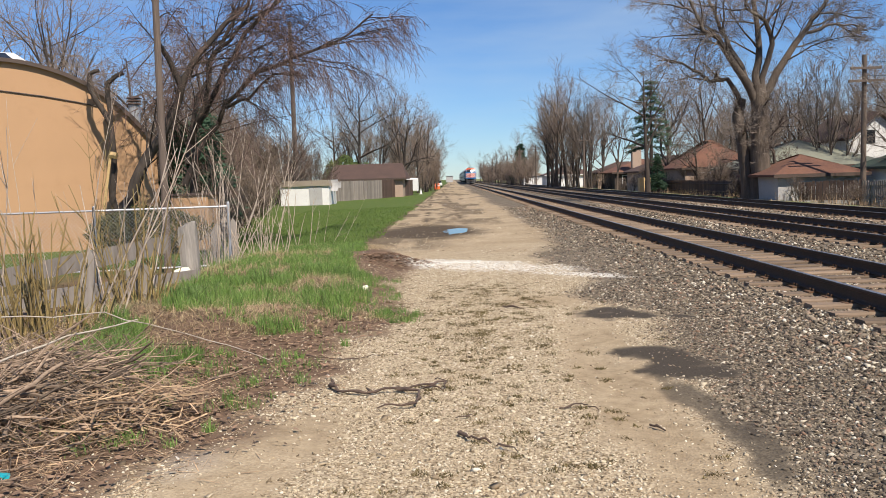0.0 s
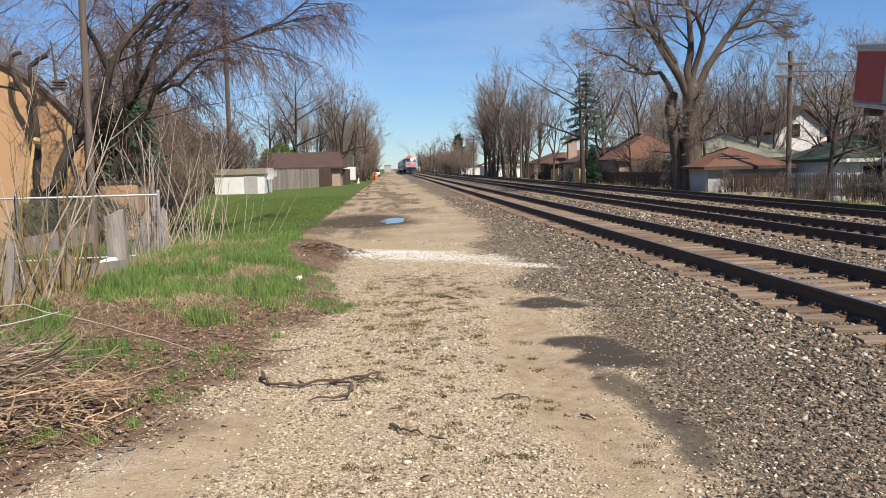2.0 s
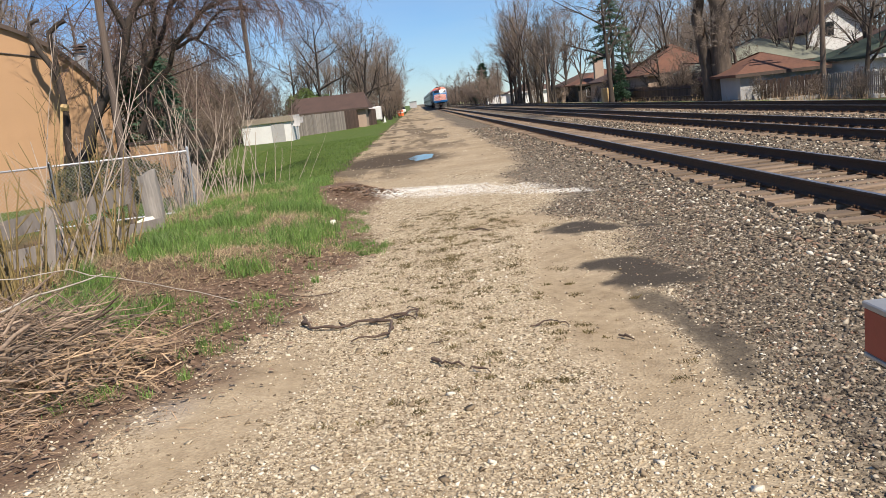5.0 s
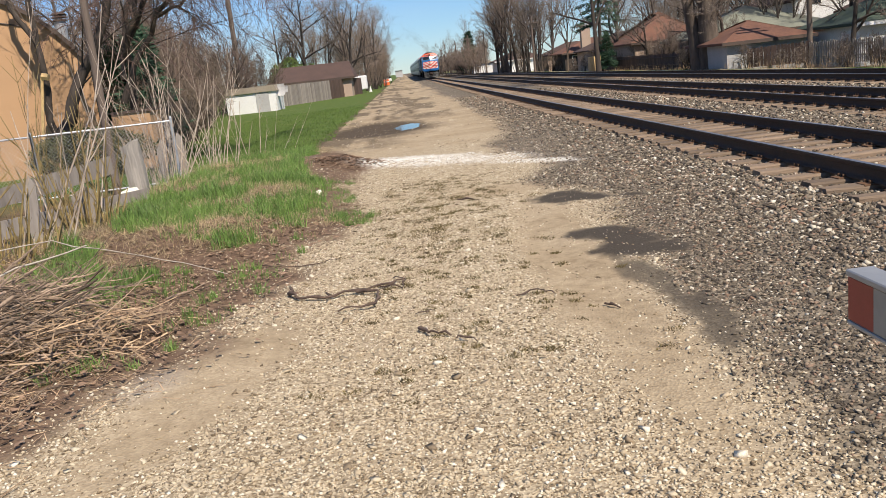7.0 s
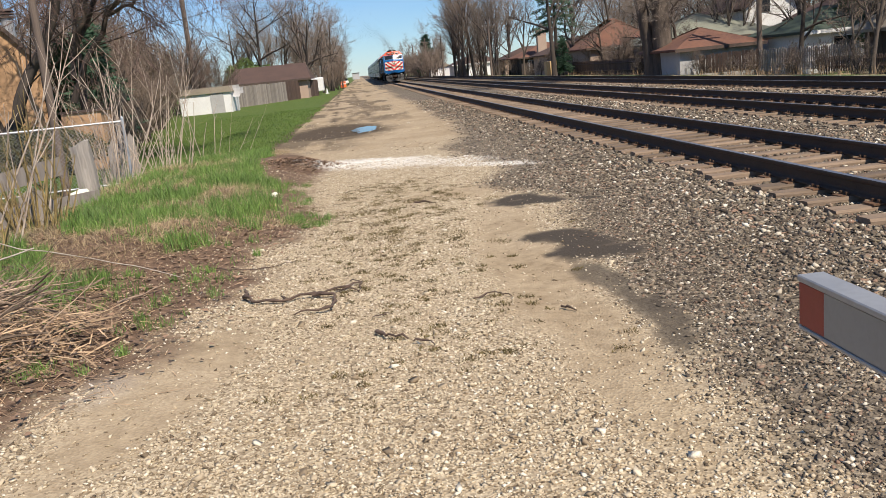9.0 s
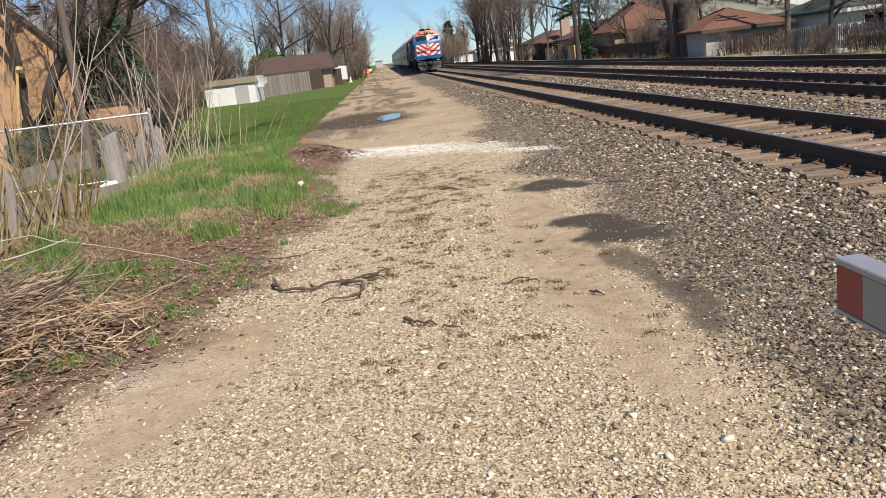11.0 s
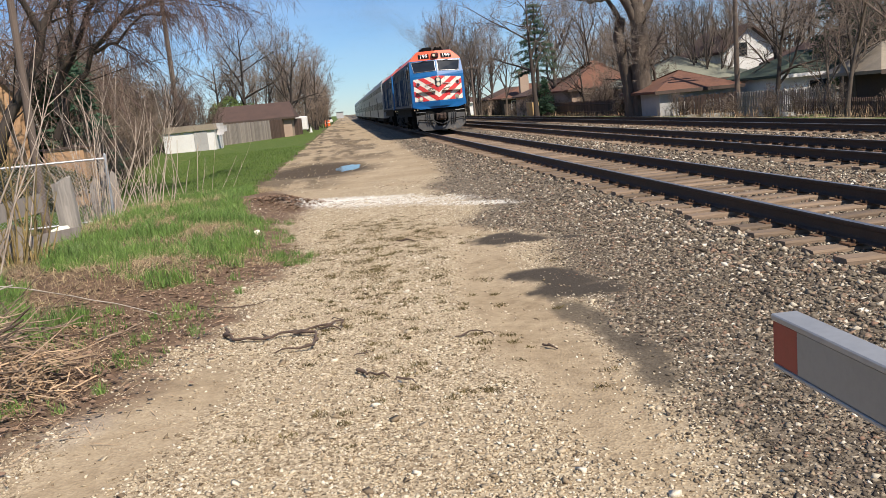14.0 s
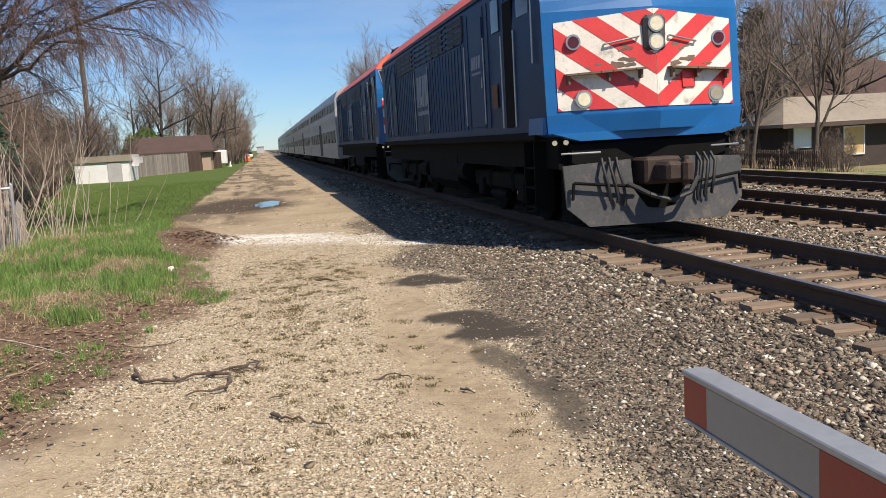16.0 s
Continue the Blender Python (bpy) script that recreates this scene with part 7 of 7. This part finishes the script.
def build_places():
    build_tan_building()
    # white shed, dish, house and fences at the lawn's end
    s = empty("garden_shed", pose(-11.7, 68.0, 0.0), "weathered white garden shed with a tan metal roof", "shed")
    part("wall_shell", boxed(-1.9, 1.95, -2.0, 2.0, -0.1, 1.55), white_wall, s)
    bm = bmesh.new()
    prism(bm, [(-2.0, 1.52), (-1.75, 1.95), (1.9, 1.98), (2.08, 1.52)], -2.15, 2.15)
    part("roof", bm, beige_roof, s)
    part("door", boxed(0.4, 1.4, -2.05, -1.98, 0.0, 1.45), grey_wall, s)
    d = empty("satellite_dish", pose(-9.45, 67.0, 0.0), "grey satellite dish on a short mast", "satellite dish")
    bm = bmesh.new()
    rod(bm, (0, 0, 0), (0, 0, 1.25), 0.04)
    part("mast", bm, galvanised, d)
    bm = bmesh.new()
    bmesh.ops.create_uvsphere(bm, u_segments=20, v_segments=12, radius=1.0)
    bmesh.ops.delete(bm, geom=[v for v in bm.verts if v.co.y > -0.78], context="VERTS")
    for v in bm.verts:
        v.co = Vector((v.co.x * 0.95, -(v.co.y + 0.78) * 0.9, v.co.z * 0.95))
    bmesh.ops.solidify(bm, geom=bm.faces[:], thickness=0.03)
    di = part("reflector", bm, grey_wall, d)
    di.matrix_basis = pose(0, -0.05, 1.55, -18, 0, 0)
    hip_house("brown_house", -13.2, -5.3, 90.0, 97.0, 0.0, 2.05, 3.7, beige_wall, brown_shingle, "low house with a brown shingle roof and beige walls", ridge_in=0.6)
    board_fence(-11.1, 76.0, -7.2, 85.5, 1.85, 1.85, fence_grey, "weathered grey board fence beside the lawn", 0.2, 0.02)
    board_fence(-7.2, 85.5, -4.6, 97.0, 1.9, 1.8, fence_brown, "dark brown board fence at the lawn's end", 0.2, 0.015)
    wb = empty("white_trailer", pose(-5.0, 99.0, 0), "white trailer behind the fence", "trailer")
    part("body", boxed(-0.8, 0.9, 0, 3, 0.4, 2.0, bevel=0.1), white_wall, wb)
    part("wheel", boxed(-0.6, -0.4, 1.0, 1.7, 0.0, 0.6, bevel=0.1), rubber, wb)
    for x, y, h, mat, label in ((-5.2, 100.5, 0.9, white_wall, "white traffic cone on the grass"), (-3.9, 103.0, 0.7, white_wall, "white traffic cone on the grass")):
        c = empty("traffic_cone", pose(x, y, 0), label, "traffic cone")
        bm = bmesh.new()
        rod(bm, (0, 0, 0.03), (0, 0, h), 0.16, 0.03, sides=12)
        part("cone", bm, mat, c)
        part("base", boxed(-0.22, 0.22, -0.22, 0.22, 0, 0.04), mat, c)
    for x in (-3.05, -2.55):
        c = empty("traffic_barrel", pose(x, 150.0, 0), "orange safety barrel with white bands", "traffic barrel", "safety barrels")
        bm = bmesh.new()
        rod(bm, (0, 0, 0), (0, 0, 1.05), 0.3, 0.24, sides=14)
        part("barrel", bm, cone_orange, c)
        bm = bmesh.new()
        rod(bm, (0, 0, 0.55), (0, 0, 0.68), 0.275, 0.268, sides=14)
        part("band", bm, white_wall, c)
    # chain-link fence, planks and broken posts
    chain_fence([(-14.0, 16.0), (-7.35, 17.0), (-4.75, 17.6)], 1.6, "galvanised chain-link fence along the yard")
    p = new("wooden_post")
    tagged(p, "split weathered grey fence post with a slanted broken top", "fence post")
    p.matrix_world = pose(-4.78, 15.0, float(ground_z(-4.78, 15.0)) - 0.1, 0, -2, 8)
    bm = bmesh.new()
    rnd = random.Random(4)
    rings = []
    for i, z in enumerate((0, 0.3, 0.6, 0.85, 1.0)):
        rings.append([bm.verts.new((x + rnd.uniform(-0.012, 0.012), y + rnd.uniform(-0.012, 0.012), z + (0.08 * (x > 0) if i == 4 else 0) + rnd.uniform(-0.02, 0.02) * (i == 4))) for x, y in
                      ((-0.16, -0.06), (-0.05, -0.085), (0.06, -0.06), (0.15, -0.07), (0.16, 0.07), (0.0, 0.09), (-0.15, 0.07))])
    for a, b in zip(rings, rings[1:]):
        for k in range(7):
            bm.faces.new((a[k], a[(k + 1) % 7], b[(k + 1) % 7], b[k]))
    bm.faces.new(rings[-1])
    bmesh.ops.recalc_face_normals(bm, faces=bm.faces)
    part("shaft", bm, post_wood, p)
    for x, y, w, h, lean, label in ((-4.75, 10.6, 0.17, 0.95, 3, "pointed grey fence picket stuck in the brush"), (-4.4, 11.5, 0.3, 0.6, -2, "short weathered grey board among canes"), (-5.35, 18.6, 0.2, 1.15, 1, "tall grey fence board behind canes"),
                                    (-5.05, 19.1, 0.2, 1.1, -2, "tall grey fence board behind canes")):
        q = empty("old_board", pose(x, y, float(ground_z(x, y)) - 0.08, 0, lean, 12), label, "board", "leftover fence boards")
        bm = bmesh.new()
        prism(bm, [(-w / 2, 0), (w / 2, 0), (w / 2, h * 0.88), (w * 0.1, h), (-w / 2, h * 0.8)], -0.015, 0.015)
        part("plank", bm, fence_grey, q)
    for (xa, ya, za), (xb, yb, zb), w, label in (((-8.2, 13.2, 0.05), (-4.9, 14.2, 0.62), 0.30, "fallen weathered grey fence rail leaning on a post"), ((-6.4, 11.0, 0.05), (-4.2, 13.6, 0.12), 0.26, "fallen grey fence board in the brush")):
        q = empty("fallen_board", Matrix.Identity(4), label, "board", "leftover fence boards")
        a, b = Vector((xa, ya, za)), Vector((xb, yb, zb))
        bm = bmesh.new()
        u = Vector((0, 0, w))
        n = (b - a).normalized().cross(Vector((0, 0, 1))).normalized() * 0.02
        vs = [bm.verts.new(c) for c in (a - n, b - n, b - n + u, a - n + u, a + n, b + n, b + n + u, a + n + u)]
        for f in ((0, 1, 2, 3), (5, 4, 7, 6), (3, 2, 6, 7), (4, 5, 1, 0), (1, 5, 6, 2), (4, 0, 3, 7)):
            bm.faces.new([vs[i] for i in f])
        part("plank", bm, fence_grey, q)
    for x, y, sx, label, mat in ((-4.72, 14.3, 0.19, "broken pale limestone block beside a post", lime_block), (-1.38, 12.6, 0.065, "flat pale stone in the grass edge", lime_block)):
        bm = bmesh.new()
        bmesh.ops.create_icosphere(bm, subdivisions=2, radius=1)
        for v in bm.verts:
            v.co = v.co * (1 + 0.25 * noise.noise(v.co * 1.7))
            v.co = Vector((v.co.x * sx, v.co.y * sx * 0.7, v.co.z * sx * 0.65 + sx * 0.4))
        ob = part("stone_block", bm, mat)
        tagged(ob, label, "stone")
        ob.matrix_world = pose(x, y, float(ground_z(x, y)), 0, 0, 20)
    bm = bmesh.new()
    prism(bm, [(-0.06, 0.0), (0.05, 0.0), (0.06, 0.02), (0.0, 0.035), (-0.05, 0.02)], -0.03, 0.03)
    ob = part("plastic_scrap", bm, material("teal_plastic", (0.02, 0.42, 0.5), (0.02, 0.32, 0.4), rough=0.4, bump=0))
    tagged(ob, "small scrap of bright teal plastic on the soil", "litter")
    ob.matrix_world = pose(-2.78, 4.86, float(ground_z(-2.78, 4.86)), 0, 0, 30)
    # wooden plank leaning on the wall by the stunted tree
    q = empty("leaning_timber", Matrix.Identity(4), "pale bare timber leaning by the stunted tree", "timber")
    bm = bmesh.new()
    rod(bm, (-12.0, 28.0, -0.3), (-11.45, 28.1, 2.9), 0.05, sides=6)
    rod(bm, (-11.45, 28.1, 2.9), (-11.25, 28.1, 2.85), 0.12, sides=6)
    part("timber", bm, plywood, q)
    # poles and wires
    utility_pole(-7.0, 20.2, 11.5, 0.095, ((10.9, 1.1),), "weathered brown wooden utility pole", 0.6)
    utility_pole(-13.4, 72.0, 15.6, 0.23, ((12.0, 1.1),), "tall brown utility pole with a crossarm")
    utility_pole(21.6, 44.3, 8.2, 0.155, ((7.5, 0.8), (6.85, 0.9)), "grey-brown utility pole with two crossarms")
    for x, y, h in ((16.5, 105.0, 7.0), (15.0, 150.0, 7.5), (13.2, 200.0, 8.0), (-7.5, 118.0, 11.0), (-4.0, 230.0, 8.0), (14.2, 175.0, 8)):
        utility_pole(x, y, h, 0.15, ((h - 0.8, 0.8),), "thin distant utility pole")
    wire((21.6, 44.1, 7.1), (60, 40.0, 7.6), 0.4, "thin black overhead wire")
    wire((21.6, 44.1, 6.4), (60, 38.0, 6.9), 0.5, "thin black overhead wire")
    # far side of the line
    hip_house("garage", 18.0, 22.6, 46.5, 52.0, -0.5, 1.42, 2.55, grey_wall, rust_shingle, "small garage with a rusty brown hip roof", over=0.35, category="garage")
    hip_house("green_roofed_house", 22.0, 31.0, 60.0, 70.0, -0.6, 1.9, 3.95, beige_wall, green_shingle, "house with a pale greenish grey roof", windows=((23.5, 0.4, 1.2, 1.0, glass), (26.5, 0.4, 1.2, 1.0, glass)))
    hip_house("rust_roofed_house", 20.5, 27.0, 74.0, 82.0, -0.6, 2.1, 4.6, beige_wall, rust_shingle, "far house with a reddish brown roof", windows=((21.5, 0.5, 1.2, 1.1, glass),))
    tarp = empty("tarp", pose(26.3, 62.0, 2.25, 22, 0, 0), "blue tarp spread on a roof", "tarp")
    part("sheet", boxed(-1.4, 1.4, -1.4, 1.6, 0.1, 0.13), blue_tarp, tarp)
    w = empty("white_gabled_house", pose(31.2, 62.5, -0.6), "white two-storey house with a steep gable", "house", "houses along the line")
    bm = bmesh.new()
    prism(bm, [(-1.8, 0), (3.4, 0), (3.4, 3.6), (0.3, 6.1), (-1.8, 4.4)], 0.0, 8.0)
    part("wall_shell", bm, white_wall, w)
    bm = bmesh.new()
    prism(bm, [(-2.1, 4.25), (0.3, 6.2), (3.9, 3.3), (3.9, 3.5), (0.3, 6.42), (-2.1, 4.45)], -0.4, 8.3)
    part("roof", bm, brown_shingle, w)
    for x, z in ((-0.6, 4.0), (-1.0, 1.8), (0.9, 1.8)):
        part("window", boxed(x, x + 0.7, -0.05, 0.02, z, z + 1.0), glass, w)
    hip_house("dark_house", 22.6, 31.0, 33.0, 36.0, -0.55, 1.55, 2.75, dark_wall, beige_roof, "dark brown low house with a broad beige roof", over=0.7,
              windows=((22.9, 0.55, 0.75, 0.75, white_wall), (25.4, 0.1, 0.95, 1.15, plywood), (28.0, 0.2, 1.0, 1.0, glass)))
    hip_house("green_gable_house", 23.5, 30.0, 43.0, 49.0, -0.6, 1.7, 3.0, white_wall, dark_green_roof, "white house with a dull green roof", windows=((25.0, 0.4, 1.1, 0.9, glass),))
    hip_house("big_brown_house", 29.5, 46.0, 45.0, 56.0, -0.6, 2.6, 5.6, dark_wall, brown_shingle, "large dark house with a brown roof", windows=((31.0, 0.6, 1.2, 1.1, glass), (35.0, 0.6, 1.2, 1.1, glass)))
    for x0, y0, lab, roof, wall in ((11.8 + 8.2, 88.0, "far brick-brown house with a brown roof", brown_shingle, beige_wall), (20.5, 106.0, "far house with a chimney and pale eaves", rust_shingle, dark_wall), (21.5, 124.0, "far low house with a brown roof", brown_shingle, beige_wall), (18.0, 160.0, "far low house with a brown roof", brown_shingle, white_wall)):
        hip_house("far_house", x0, x0 + 9, y0, y0 + 8, -0.5, 1.95, 3.6, wall, roof, lab, windows=((x0 + 1, 0.4, 1.3, 1.1, glass), (x0 + 4, 0.4, 1.3, 1.1, white_wall)))
    g = empty("white_garage", pose(16.5, 170.0, 0), "small far white garage with a gabled roof", "garage")
    part("wall_shell", boxed(-2.0, 2.0, 0, 5, 0, 2.0), white_wall, g)
    bm = bmesh.new()
    prism(bm, [(-2.3, 1.9), (0, 2.9), (2.3, 1.9)], -0.3, 5.3)
    part("roof", bm, beige_roof, g)
    ch = empty("chimney", pose(23.0, 104.5, 0), "pale brick chimney beside a far house", "chimney")
    part("shaft", boxed(-0.55, 0.55, 0, 0.9, 0, 5.0), beige_wall, ch)
    part("cap", boxed(-0.65, 0.65, -0.1, 1.0, 5.0, 5.2), grey_wall, ch)
    yb = empty("wooden_crate", pose(16.2, 71.0, 0), "tan wooden crate by the far verge", "crate")
    part("box", boxed(-0.45, 0.45, -0.4, 0.4, 0, 1.35, bevel=0.02), plywood, yb)
    board_fence(18.9, 46.0, 21.4, 44.0, 1.0, 1.05, fence_brown, "dark brown board fence by the garage", 0.16, 0.01, base=0.0)
    board_fence(21.4, 44.0, 22.5, 36.5, 1.1, 1.1, fence_grey, "old picket fence grown over with brush", 0.09, 0.05, 0.05, True, base=-0.1)
    board_fence(20.2, 36.0, 20.2, 27.0, 0.62, 0.62, fence_brown, "low dark picket fence before a house", 0.07, 0.06, 0.02, True, base=-0.05)
    board_fence(19.3, 52.5, 18.6, 84.0, 1.15, 1.15, fence_brown, "long dark board fence behind the verge", 0.2, 0.012, 0.05, base=-0.1)
    # far end of the line
    far = empty("end_building", pose(-2.0, 480.0, 0), "pale distant building at the end of the line", "building")
    part("block", boxed(-1.5, 2.5, 0, 6, 0, 3.4), grey_wall, far)
    part("roof", boxed(-1.7, 2.7, -0.3, 6.3, 3.4, 3.6), grey_roof, far)
    c = empty("parked_car", pose(-3.2, 190.0, 0), "small white car parked by the far path", "car")
    part("body", boxed(-0.85, 0.85, 0, 4.2, 0.3, 0.95, bevel=0.12), white_wall, c)
    part("cabin", boxed(-0.72, 0.72, 1.0, 3.2, 0.95, 1.45, bevel=0.15), glass, c)
    for x in (-0.75, 0.75):
        for y in (0.8, 3.4):
            bm = bmesh.new()
            rod(bm, (x - 0.1, y, 0.32), (x + 0.1, y, 0.32), 0.32, sides=14)
            part("wheel", bm, rubber, c)


build_places()


build_stones()


def motions():
    times = [0.5 * k for k in range(33)]
    for ob, back in TRAIN:
        walk(ob, [(t, pose(TRACK_X[0], train_at(t) + back, RAIL_TOP)) for t in times])
    walk(SMOKE, [(t, pose(TRACK_X[0], train_at(t), RAIL_TOP)) for t in times])
    walk(ARM, [(t, pose(0, 0, GATE_Z, math.degrees(math.asin((z - GATE_Z) / GATE_LEN)), 0, 0)) for t, z in ARM_TIP])


motions()
